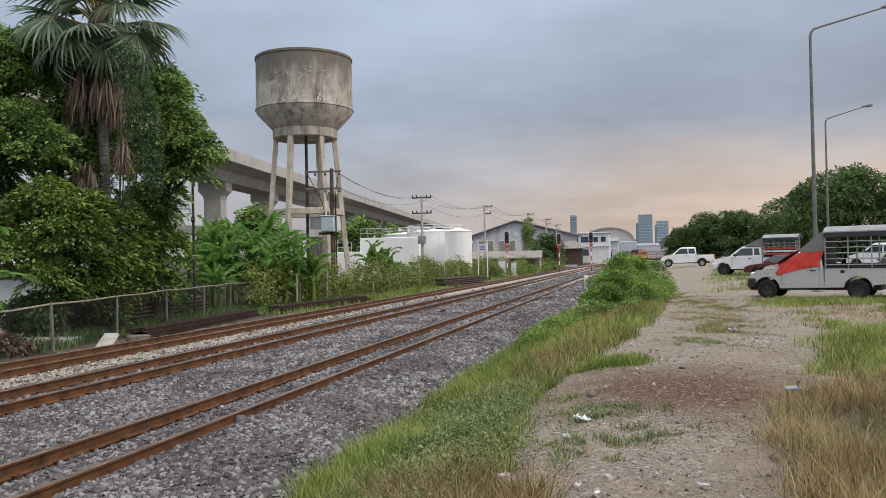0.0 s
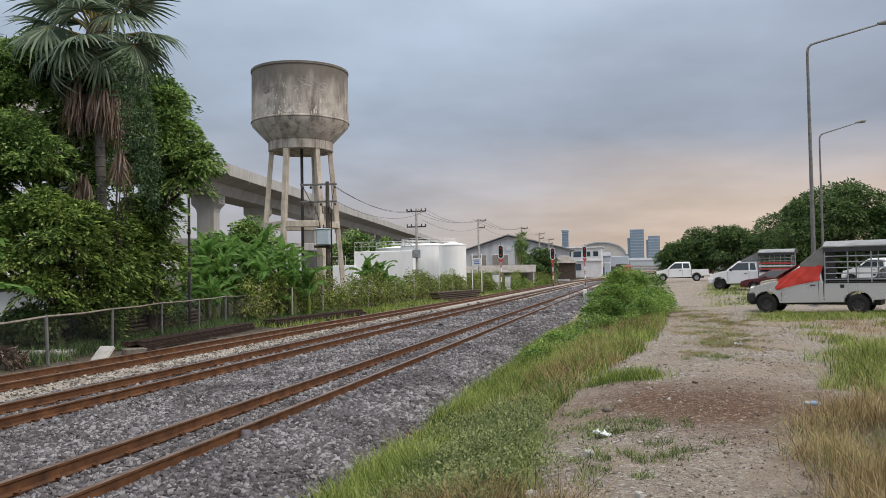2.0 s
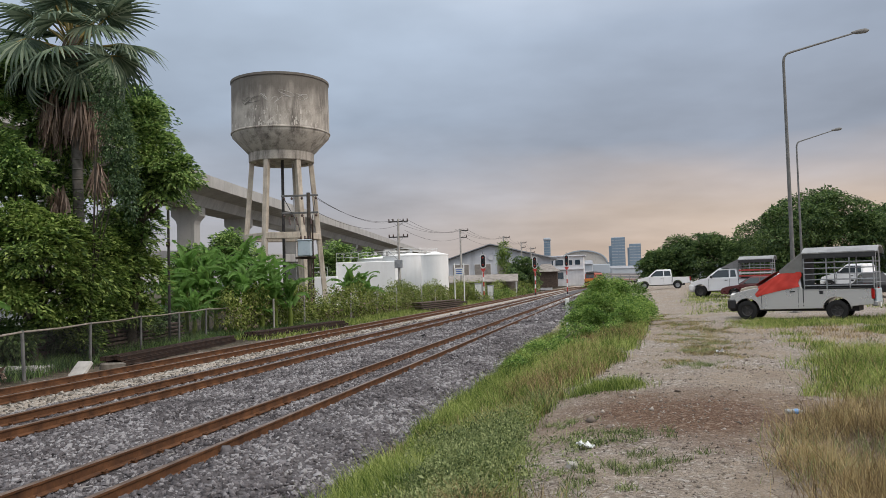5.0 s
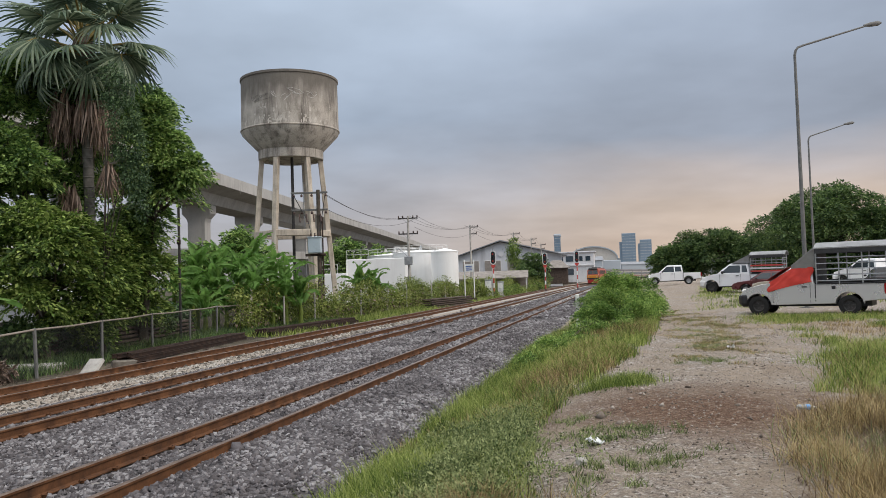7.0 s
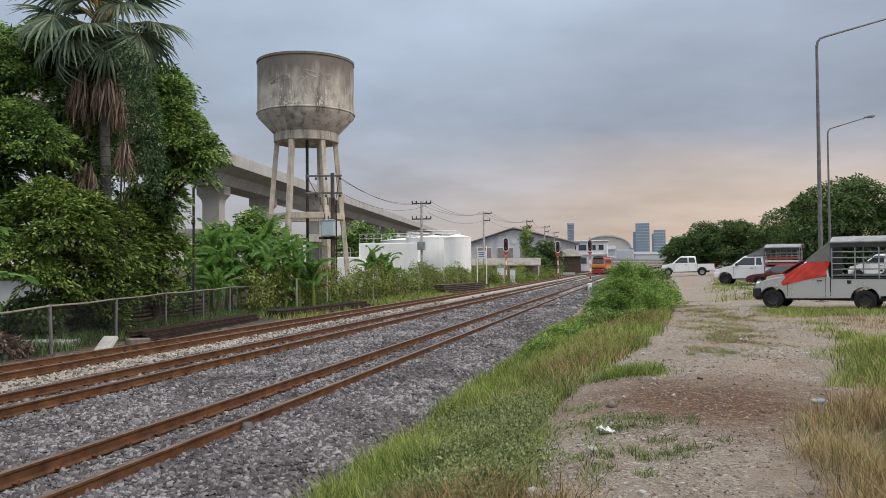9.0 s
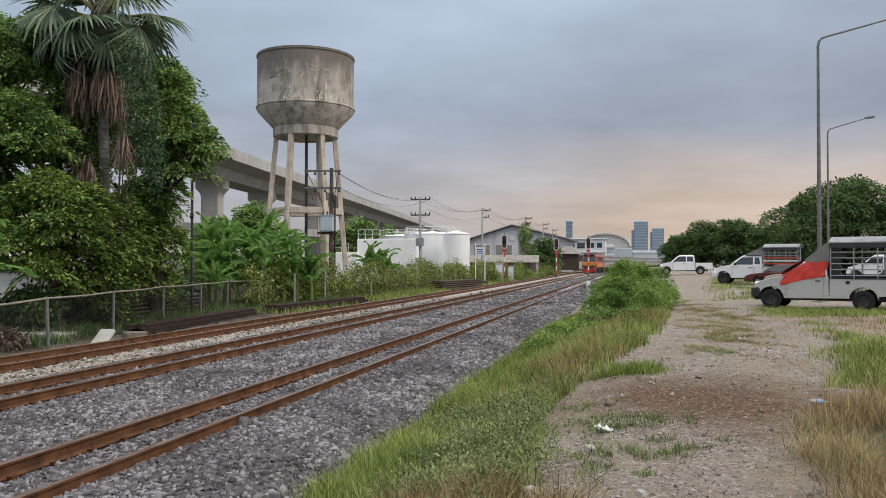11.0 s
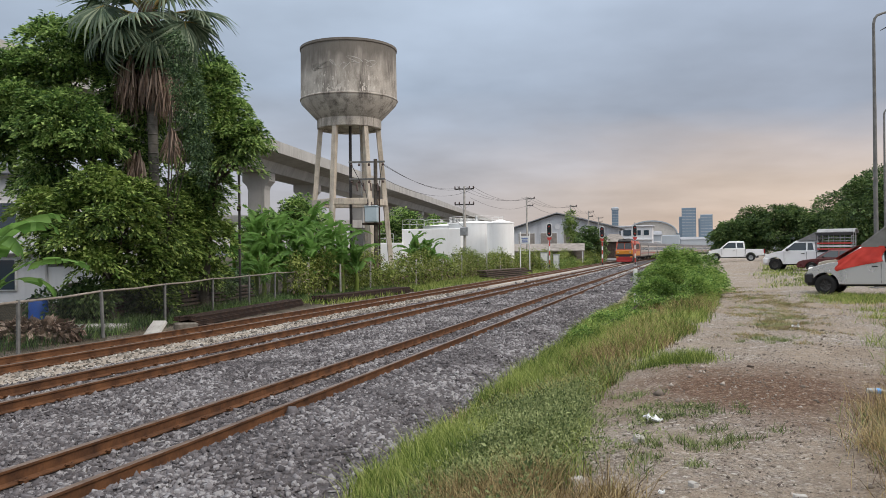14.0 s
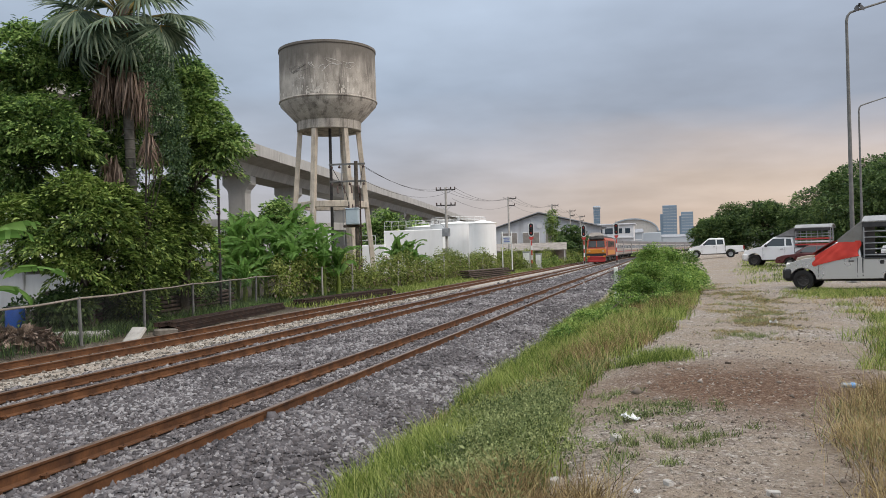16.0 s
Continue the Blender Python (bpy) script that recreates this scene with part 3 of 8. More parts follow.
def build_ground():
    dd = axis_steps(2600, 0.3, 21)
    ss = axis_steps(2600, 0.4, 34)
    ss = ss[ss > -300]
    D, S = np.meshgrid(dd, ss)
    X, Y = -NX * D + UX * S, -NY * D + UY * S
    Z = ground_z(X, Y)
    nx = len(dd)
    V = np.stack([X, Y, Z], -1).reshape(-1, 3)
    i = np.arange((len(ss) - 1) * nx).reshape(len(ss) - 1, nx)[:, :-1].ravel()
    F = np.stack([i + 1, i, i + nx, i + nx + 1], -1)
    m = bpy.data.materials.new("ground_soil")
    m.use_nodes = True
    N, L = m.node_tree.nodes, m.node_tree.links
    b = N["Principled BSDF"]
    b.inputs["Roughness"].default_value, b.inputs["Specular IOR Level"].default_value = 0.95, 0.2
    co = N.new("ShaderNodeTexCoord")

    def tex(scale, detail=5, rough=0.6):
        n = N.new("ShaderNodeTexNoise")
        n.inputs["Scale"].default_value, n.inputs["Detail"].default_value, n.inputs["Roughness"].default_value = scale, detail, rough
        L.new(co.outputs["Object"], n.inputs["Vector"])
        return n.outputs[0]

    def ramp(fac, stops):
        r = N.new("ShaderNodeValToRGB")
        while len(r.color_ramp.elements) < len(stops):
            r.color_ramp.elements.new(0.5)
        for e, (p, c) in zip(r.color_ramp.elements, stops):
            e.position, e.color = p, (*c, 1)
        L.new(fac, r.inputs[0])
        return r.outputs[0]

    def mixc(f, a, c):
        x = N.new("ShaderNodeMix")
        x.data_type = "RGBA"
        L.new(f, x.inputs[0])
        L.new(a, x.inputs[6])
        L.new(c, x.inputs[7])
        return x.outputs[2]

    def cells(scale):
        """Gravel: a random tone for each small stone, and the stone's swelling."""
        wob = N.new("ShaderNodeTexNoise")
        wob.inputs["Scale"].default_value = scale * 0.7
        L.new(co.outputs["Object"], wob.inputs["Vector"])
        sh = N.new("ShaderNodeVectorMath")
        sh.operation = "MULTIPLY_ADD"
        L.new(wob.outputs["Color"], sh.inputs[0])
        sh.inputs[1].default_value = (0.03, 0.03, 0.03)
        L.new(co.outputs["Object"], sh.inputs[2])
        v = N.new("ShaderNodeTexVoronoi")
        v.inputs["Scale"].default_value, v.inputs["Randomness"].default_value = scale, 1.0
        L.new(sh.outputs[0], v.inputs["Vector"])
        sp = N.new("ShaderNodeSeparateColor")
        L.new(v.outputs["Color"], sp.inputs[0])
        return sp.outputs[0], v.outputs["Distance"]

    tone, swell = cells(30)
    tone2, swell2 = cells(75)
    grit = ramp(tone, [(0.0, (0.13, 0.108, 0.092)), (0.45, (0.31, 0.27, 0.238)), (0.8, (0.50, 0.45, 0.40)), (1.0, (0.76, 0.72, 0.67))])
    fines = ramp(tone2, [(0.0, (0.17, 0.138, 0.108)), (0.6, (0.37, 0.312, 0.255)), (1.0, (0.54, 0.47, 0.395))])
    soil = ramp(tex(3.0, 6), [(0.3, (0.24, 0.185, 0.135)), (0.7, (0.42, 0.335, 0.25))])
    grit = mixc(ramp(tex(7, 5, 0.7), [(0.42, (0, 0, 0)), (0.56, (1, 1, 1))]), grit, fines)
    base = mixc(ramp(tex(0.6, 4), [(0.4, (0, 0, 0)), (0.66, (0.8, 0.8, 0.8))]), grit, soil)
    # an old patch of red-brown earth on the path
    geo = N.new("ShaderNodeVectorMath")
    geo.operation = "DISTANCE"
    L.new(co.outputs["Object"], geo.inputs[0])
    geo.inputs[1].default_value = (3.15, 9.8, 0.45)
    ad = N.new("ShaderNodeMath")
    ad.operation = "MULTIPLY_ADD"
    L.new(tex(1.6, 4), ad.inputs[0])
    ad.inputs[1].default_value = 2.6
    L.new(geo.outputs["Value"], ad.inputs[2])
    mr = N.new("ShaderNodeMapRange")
    mr.inputs["From Min"].default_value, mr.inputs["From Max"].default_value = 2.1, 3.9
    mr.inputs["To Min"].default_value, mr.inputs["To Max"].default_value = 1.0, 0.0
    L.new(ad.outputs[0], mr.inputs[0])
    brown = mixc(ramp(tex(9, 5, 0.7), [(0.4, (0, 0, 0)), (0.6, (1, 1, 1))]), ramp(tone2, [(0.0, (0.075, 0.043, 0.028)), (0.6, (0.16, 0.095, 0.06)), (1.0, (0.33, 0.225, 0.16))]), ramp(tone, [(0.0, (0.10, 0.06, 0.04)), (0.7, (0.20, 0.122, 0.08)), (1.0, (0.40, 0.31, 0.24))]))
    base = mixc(mr.outputs[0], base, brown)
    # darker leaf mould and weeds' soil beyond the siding
    sx = N.new("ShaderNodeVectorMath")
    sx.operation = "DOT_PRODUCT"
    L.new(co.outputs["Object"], sx.inputs[0])
    sx.inputs[1].default_value = (-NX, -NY, 0)
    edge = N.new("ShaderNodeMath")
    edge.operation = "MULTIPLY_ADD"
    L.new(tex(0.8, 4), edge.inputs[0])
    edge.inputs[1].default_value = 2.0
    L.new(sx.outputs["Value"], edge.inputs[2])
    me = N.new("ShaderNodeMapRange")
    me.inputs["From Min"].default_value, me.inputs["From Max"].default_value = 16.2, 17.6
    L.new(edge.outputs[0], me.inputs[0])
    mould = ramp(tex(5, 6), [(0.3, (0.022, 0.02, 0.013)), (0.5, (0.06, 0.052, 0.034)), (0.72, (0.13, 0.10, 0.065))])
    base = mixc(me.outputs[0], base, mould)
    L.new(base, b.inputs["Base Color"])
    bp = N.new("ShaderNodeBump")
    bp.inputs["Strength"].default_value, bp.inputs["Distance"].default_value = 1.0, 0.045
    hs = N.new("ShaderNodeMath")
    hs.operation = "MULTIPLY_ADD"
    L.new(swell, hs.inputs[0])
    hs.inputs[1].default_value = -0.9
    L.new(tex(34, 6, 0.75), hs.inputs[2])
    L.new(hs.outputs[0], bp.inputs["Height"])
    L.new(bp.outputs[0], b.inputs["Normal"])
    g = new("ground", raw_mesh("ground", V, F, m, smooth=True))
    tagged(g, "trodden gravel and soil ground beside the railway", "ground", kind="structure")


build_ground()


# ---------- tracks ----------
def s_steps(a, b, far=6.0):
    out = [a]
    while out[-1] < b:
        out.append(min(b, out[-1] + (far if out[-1] > S0 - 1 else 20.0)))
    return out


def rail_mesh(name, d, s0, s1, z=0.0, material=None):
    """A flat-bottomed rail, head at z, with its foot and web."""
    prof = [(-0.062, -0.172), (-0.062, -0.158), (-0.012, -0.136), (-0.009, -0.045), (-0.033, -0.035), (-0.035, -0.008), (-0.026, 0.0),
            (0.026, 0.0), (0.035, -0.008), (0.033, -0.035), (0.009, -0.045), (0.012, -0.136), (0.062, -0.158), (0.062, -0.172)]
    g = Geo()
    ss = s_steps(s0, s1)
    n = len(prof)
    vs = [at(d + o, s, z + h) for s in ss for o, h in prof]
    fs = [(i * n + k, i * n + (k + 1) % n, (i + 1) * n + (k + 1) % n, (i + 1) * n + k) for i in range(len(ss) - 1) for k in range(n)]
    fs += [tuple(range(n)), tuple(range((len(ss) - 1) * n, len(ss) * n))]
    g.add(vs, fs)
    me = g.mesh(name)
    fix_normals(me)
    me.materials.append(M["rust"])
    me.materials.append(M["rust_head"])
    for i, p in enumerate(me.polygons):
        if p.normal.z > 0.6 and p.center.z > z - 0.01:
            p.material_index = 1
    return me


SLEEPER = Geo()
for _o in (-0.5, 0.5):
    SLEEPER.cbox((_o, 0, -0.06), (1.0, 0.22, 0.14), 0.025)
SLEEPER.cbox((0, 0, -0.075), (0.5, 0.18, 0.11), 0.02)
SLEEPER_ME = SLEEPER.mesh("sleeper")
fix_normals(SLEEPER_ME)
SLEEPER_ME.materials.append(M["sleeper_dirty"])
# a spring clip with its shoulder, both sides of a rail foot
CLIP = Geo()
for _s in (-1, 1):
    CLIP.tube([(_s * 0.05, -0.04, 0.012), (_s * 0.075, -0.045, 0.035), (_s * 0.105, -0.02, 0.03), (_s * 0.105, 0.02, 0.03), (_s * 0.075, 0.045, 0.035), (_s * 0.05, 0.03, 0.012)], 0.011, 5)
    CLIP.box((_s * 0.09, 0, 0.01), (0.05, 0.06, 0.03))
CLIP_ME = CLIP.mesh("rail_clip")
fix_normals(CLIP_ME)
CLIP_ME.materials.append(M["rust"])


def build_track(name, d, s0, s1, label, detail):
    t = thing(name, Matrix(), label, "railway track", "railway tracks", "structure")
    for o in (-0.5, 0.5):
        part("rail", rail_mesh("rail", d + o * (GAUGE + 0.065), s0, s1), None, t)
    s = max(s0, 1.0)
    while s < detail:
        m = Matrix.Translation(at(d, s, -0.20)) @ Matrix.Rotation(heading(s), 4, "Z")
        part("sleeper", SLEEPER_ME, None, t, m=m)
        for o in (-0.5, 0.5):
            part("rail_clip", CLIP_ME, None, t, m=Matrix.Translation(at(d + o * (GAUGE + 0.065), s, -0.17)) @ Matrix.Rotation(heading(s), 4, "Z"))
        s += 0.62
    g = Geo()
    while s < min(s1, 170):
        g.cbox(at(d, s, -0.222), (2.0, 0.22, 0.14), 0.02, Matrix.Rotation(heading(s), 3, "Z"))
        s += 0.62
    tagged(part("far_sleepers", g, M["sleeper"], t), kind="stuff")


build_track("track_1", NEAR, -25, 420, "metre-gauge track with rusty rails on concrete sleepers", 62)
build_track("track_2", MID, -25, 420, "metre-gauge track with rusty rails in fresh grey ballast", 62)
build_track("track_3", FAR, -25, 300, "rusty metre-gauge siding in pale old ballast", 50)


def bed_strip(name, cols, material, label, s0=-25, s1=430):
    """The ballast bed: cols are (d, z) across."""
    ss = [s for s in np.concatenate([np.arange(s0, 40, 0.5), np.arange(40, 140, 3), np.arange(140, s1, 6)])]
    r = rng_for(3)
    V, n = [], len(cols)
    for s in ss:
        for d, z in cols:
            V.append(at(d, s, z + (r.uniform(-0.012, 0.012) if s < 45 else 0)))
    i = np.arange((len(ss) - 1) * n).reshape(len(ss) - 1, n)[:, :-1].ravel()
    F = np.stack([i, i + 1, i + n + 1, i + n], -1)
    ob = new(name, raw_mesh(name, V, F, material, smooth=True))
    return tagged(ob, label, "ballast", kind="structure")


BED = [(3.2, -0.40), (3.6, -0.30), (4.2, -0.17), (4.8, -0.115), (5.3, -0.105), (5.66, -0.125), (5.86, -0.185), (6.3, -0.185), (6.75, -0.195), (7.0, -0.19), (7.3, -0.175), (8.4, -0.165), (9.4, -0.18), (9.8, -0.195), (10.5, -0.19), (11.2, -0.20), (11.5, -0.19), (12.1, -0.2)]
BED2 = [(12.1, -0.197), (13.1, -0.18), (13.7, -0.195), (14.5, -0.18), (15.2, -0.2), (15.9, -0.33)]
bed_strip("ballast_bed", BED, M["ballast_bed"], "grey crushed-stone ballast bed under two tracks")
bed_strip("ballast_bed_old", BED2, M["dirt"], "pale old ballast bed under the siding")


def stones(name, n, dlim, slim, size, material, label, cols, seed, power=2.0, avoid=()):
    """Loose broken stones, thickest near the camera: each a bent cube of its own."""
    r = rng_for(seed)
    d = r.uniform(*dlim, n)
    s = slim[0] + (slim[1] - slim[0]) * r.random(n) ** power
    for c in avoid:                              # keep the rails' heads and webs free
        bad = np.abs(d - c) < 0.10
        d = np.where(bad, d + np.sign(d - c) * 0.11, d)
    c = np.array(cols)
    z = np.interp(d, c[:, 0], c[:, 1])
    X, Y = -NX * d + UX * s, -NY * d + UY * s
    sz = size * np.exp(r.normal(0, 0.28, n)) * (1 + 0.5 * np.clip((s - 12) / 20, 0, 1.4))
    corner = np.array([(a, b, e) for e in (-1, 1) for b in (-1, 1) for a in (-1, 1)], float)
    V = corner[None] * r.uniform(0.35, 0.62, (n, 8, 3)) * np.stack([r.uniform(1.0, 1.55, n), r.uniform(0.6, 1, n), r.uniform(0.3, 0.62, n)], -1)[:, None]
    V *= sz[:, None, None]
    # random turn of each stone
    q = r.normal(size=(n, 4)) * np.array([1, 0.30, 0.30, 1])
    q /= np.linalg.norm(q, axis=1, keepdims=True)
    w, x, y, zz = q.T
    R = np.stack([1 - 2 * (y * y + zz * zz), 2 * (x * y - zz * w), 2 * (x * zz + y * w), 2 * (x * y + zz * w), 1 - 2 * (x * x + zz * zz), 2 * (y * zz - x * w),
                  2 * (x * zz - y * w), 2 * (y * zz + x * w), 1 - 2 * (x * x + y * y)], -1).reshape(n, 3, 3)
    V = np.einsum("nij,nkj->nki", R, V)
    V += np.stack([X, Y, z + sz * 0.22 * r.uniform(-0.2, 1, n)], -1)[:, None]
    V[:, :4, 2] -= 0.25 * (V[:, :4, 2] - V[:, :4, 2].min(1, keepdims=True))
    q4 = np.array([(4, 5, 7, 6), (0, 1, 5, 4), (2, 6, 7, 3), (0, 4, 6, 2), (1, 3, 7, 5)])
    F = (np.arange(n)[:, None, None] * 8 + q4[None]).reshape(-1, 4)
    ob = new(name, raw_mesh(name, V.reshape(-1, 3), F, material))
    return tagged(ob, label, "stones", kind="stuff")


RAILS = [c + o for c in (NEAR, MID, FAR) for o in (-0.53, 0.53)]
stones("ballast_stones", 84000, (3.4, 12.1), (4.8, 40), 0.042, M["stone"], "loose broken grey ballast stones between the rails", BED, 11, 1.7, RAILS)
stones("pale_stones", 11000, (12.1, 15.7), (10.0, 48), 0.04, M["stone_pale"], "pale dusty ballast stones beside the siding", BED2, 12, 1.2, RAILS)
stones("far_ballast_stones", 9000, (3.6, 12.1), (42, 110), 0.055, M["stone"], "grey ballast stones farther along the tracks", BED, 13, 1.5, RAILS)


# ---------- water tower ----------
def water_tower():
    c = Vector((-9.35, 54.2, -0.12))
    t = thing("water_tower", Matrix.Translation(c), "tall weathered concrete water tower with graffiti on leaning legs", "water tower")
    z = 0.12                                       # heights below are over the rails
    tank = Geo().lathe([(0, 10.72 + z), (1.75, 10.72 + z), (1.8, 10.62 + z), (2.17, 10.62 + z), (2.2, 10.66 + z), (2.2, 11.22 + z), (3.26, 12.34 + z), (3.3, 12.55 + z), (3.27, 15.95 + z), (3.33, 16.0 + z), (3.33, 16.15 + z), (3.1, 16.15 + z), (3.1, 15.8 + z), (0, 15.8 + z)], 64)
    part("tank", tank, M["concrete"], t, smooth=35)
    for k in range(6):
        a = radians(60 * k + 11)
        top, low = Vector((1.95 * math.cos(a), 1.95 * math.sin(a), 11.0 + z)), Vector((2.95 * math.cos(a), 2.95 * math.sin(a), -0.3))
        g = Geo()
        for i in range(1):
            d = (top - low)
            h = 0.165
            ux, uy = Vector((-math.sin(a), math.cos(a), 0)), Vector((math.cos(a), math.sin(a), 0))
            vs = [p + ux * sx * h + uy * sy * h for p in (low, top) for sx, sy in ((-1, -1), (1, -1), (1, 1), (-1, 1))]
            g.add(vs, [(0, 1, 2, 3), (4, 7, 6, 5), (0, 4, 5, 1), (1, 5, 6, 2), (2, 6, 7, 3), (3, 7, 4, 0)])
        part("leg", g, M["concrete_leg"], t, bevel=0.03)
    ring = Geo()
    for k in range(6):
        a, b = radians(60 * k + 11), radians(60 * k + 71)
        r = 2.45
        p, q = Vector((r * math.cos(a), r * math.sin(a), 5.55 + z)), Vector((r * math.cos(b), r * math.sin(b), 5.55 + z))
        mid, dr = (p + q) / 2, (q - p)
        part("ring_beam", Geo().cbox(mid, (dr.length, 0.34, 0.42), 0.03, Matrix.Rotation(math.atan2(dr.y, dr.x), 3, "Z")), M["concrete_leg"], t)
    part("inlet_pipe", Geo().tube([(0.2, -0.9, 0), (0.2, -0.9, 10.8 + z)], 0.10, 10), M["darksteel"], t, smooth=50)
    lad = Geo()
    for o in (-0.25, 0.25):
        lad.tube([(1.35 + o, -1.2, 0), (1.15 + o, -1.2, 11.2 + z)], 0.025, 5)
    for i in range(36):
        x = 1.35 - 0.2 * i / 36
        lad.tube([(x - 0.25, -1.2, 0.3 * i + 0.3), (x + 0.25, -1.2, 0.3 * i + 0.3)], 0.014, 4)
    part("ladder", lad, M["steel"], t)
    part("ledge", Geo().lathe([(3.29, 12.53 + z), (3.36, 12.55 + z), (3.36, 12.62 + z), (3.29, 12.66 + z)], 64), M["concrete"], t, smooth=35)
    # flaking pale patches and the drawn lines on the shell
    r = rng_for(5)
    for k in range(120):
        a = radians(-84 + r.normal(0, 30))
        zz = 12.72 + z + abs(r.normal(0, 0.30)) + (0.8 if k % 6 == 0 else 0)
        w, h = abs(r.normal(0.03, 0.035)) + 0.01, abs(r.normal(0.05, 0.09)) + 0.015
        pts = []
        for i in range(9):
            b = 2 * math.pi * i / 9
            rr = r.uniform(0.5, 1.1)
            aa = a + math.cos(b) * w * rr / 3.3
            pts.append((3.306 * math.cos(aa), 3.306 * math.sin(aa), zz + math.sin(b) * h * rr))
        part("flaked_patch", Geo().add(pts, [tuple(range(9))]), M["flake"], t)
    for k in range(7):
        a0, zz = radians(-90 + r.uniform(-30, 38)), 13.2 + z + r.uniform(0, 1.6)
        if k < 3:
            a0, zz = radians(-128 + 6 * k), 14.3 + z + 0.05 * k
        path = []
        for i in range(10):
            aa = a0 + 0.05 * math.cos(i * 1.1 + k) * (1 + k % 3) + 0.012 * i
            path.append((3.31 * math.cos(aa), 3.31 * math.sin(aa), zz + 0.22 * math.sin(i * 0.9 + k * 2)))
        part("graffiti_line", Geo().tube(path, 0.007, 4), M["darksteel"] if k < 3 else M["whitepaint"], t)


water_tower()


# ---------- street lamps ----------
def street_lamp(x, y, h, arm, turn, label):
    z = gz(x, y)
    t = thing("street_lamp", pose(x, y, z, 0, 0, turn), label, "street lamp", "street lamps")
    part("pole", Geo().tube([(0, 0, -0.2), (0, 0, 2), (0, 0, h - 0.35)], [0.10, 0.09, 0.055], 12), M["fencepost"], t, smooth=50)
    pts = [(0, 0, h - 0.35), (0.04, 0, h - 0.15), (0.16, 0, h), (0.4, 0, h + 0.09), (arm, 0, h + 0.29 * arm)]
    part("arm", Geo().tube(pts, [0.06, 0.055, 0.05, 0.045, 0.035], 8), M["fencepost"], t, smooth=60)
    part("lamp_head", Geo().tube([(arm - 0.2, 0, h + 0.29 * arm - 0.02), (arm + 0.1, 0, h + 0.29 * arm + 0.03), (arm + 0.45, 0, h + 0.29 * arm + 0.09), (arm + 0.62, 0, h + 0.29 * arm + 0.12)], [0.05, 0.10, 0.11, 0.04], 10), M["fencepost"], t, smooth=60)
    part("base_plate", Geo().cbox((0, 0, 0.02), (0.4, 0.4, 0.04), 0.01), M["fencepost"], t)
    return t


street_lamp(15.45, 32.5, 10.9, 3.5, 8, "tall grey steel street lamp with a long outreach arm")
street_lamp(27.4, 55.7, 10.7, 3.1, 8, "tall grey steel street lamp farther along the lot")


# ---------- viaduct ----------
def viaduct():
    a, b = Vector((-26.4, 96.5, 0)), Vector((-6.8, 253.2, 0))
    dr = (b - a).normalized()
    nl = Vector((-dr.y, dr.x, 0))
    t = thing("viaduct", Matrix(), "long pale concrete railway viaduct with box girder and flared piers", "viaduct", kind="structure")
    sect = [(0, 16.0), (0.25, 16.0), (0.25, 14.9), (9.75, 14.9), (9.75, 16.0), (10, 16.0), (10, 14.55), (7.6, 13.9), (7.0, 12.6), (3.0, 12.6), (2.4, 13.9), (0, 14.55)]
    g = Geo()
    n, stations = len(sect), list(range(-60, 420, 30))
    vs = [a + dr * k + nl * o + Vector((0, 0, z + 0.45 - 0.003 * k)) for k in stations for o, z in sect]
    fs = [(i * n + k, i * n + (k + 1) % n, (i + 1) * n + (k + 1) % n, (i + 1) * n + k) for i in range(len(stations) - 1) for k in range(n)]
    g.add(vs, fs + [tuple(range(n)), tuple(range(len(vs) - n, len(vs)))])
    part("deck", g, M["viaduct"], t)
    for k in stations:
        p = a + dr * (k + 10) - nl * 0.02
        part("deck_joint", Geo().box(p + nl * 0.0 + Vector((0, 0, 15.3)), (0.03, 0.05, 1.4)), M["viaduct"], t)
    for k in (-22, 8, 27, 56, 84, 110, 125, 163, 195, 225):
        p = a + dr * k + nl * 5
        rot = Matrix.Rotation(math.atan2(dr.y, dr.x) - math.pi / 2, 4, "Z")
        g = Geo()
        rows = [(1.2, 0.95, -0.3), (1.2, 0.95, 10.7), (1.35, 0.98, 11.2), (1.95, 1.05, 11.85), (1.95, 1.05, 13.0)]
        vs = [(sx * w, sy * h, z) for w, h, z in rows for sx, sy in ((-1, -1), (1, -1), (1, 1), (-1, 1))]
        fs = [(i * 4 + q, i * 4 + (q + 1) % 4, i * 4 + 4 + (q + 1) % 4, i * 4 + 4 + q) for i in range(4) for q in range(4)] + [(0, 1, 2, 3), (19, 18, 17, 16)]
        g.add(vs, fs)
        part("pier", g, M["viaduct"], t, m=Matrix.Translation(p) @ rot, bevel=0.08)
    # a lower ramp beside it
    low = thing("ramp_bridge", Matrix(), "low concrete ramp bridge on round columns beyond the trees", "bridge", kind="structure")
    g = Geo()
    pts = [Vector((-95, 95, 8.2)), Vector((-50, 122, 8.0)), Vector((-32, 136, 7.6)), Vector((-12, 160, 7.0))]
    for p, q in zip(pts, pts[1:]):
        d = q - p
        g.cbox((p + q) / 2, (d.length + 0.5, 6, 1.4), 0.1, Matrix.Rotation(math.atan2(d.y, d.x), 3, "Z"))
        part("column", Geo().tube([(p.x, p.y, -0.2), (p.x, p.y, p.z - 0.6)], 0.8, 14), M["viaduct"], low, smooth=50)
    part("deck", g, M["viaduct"], low)


viaduct()


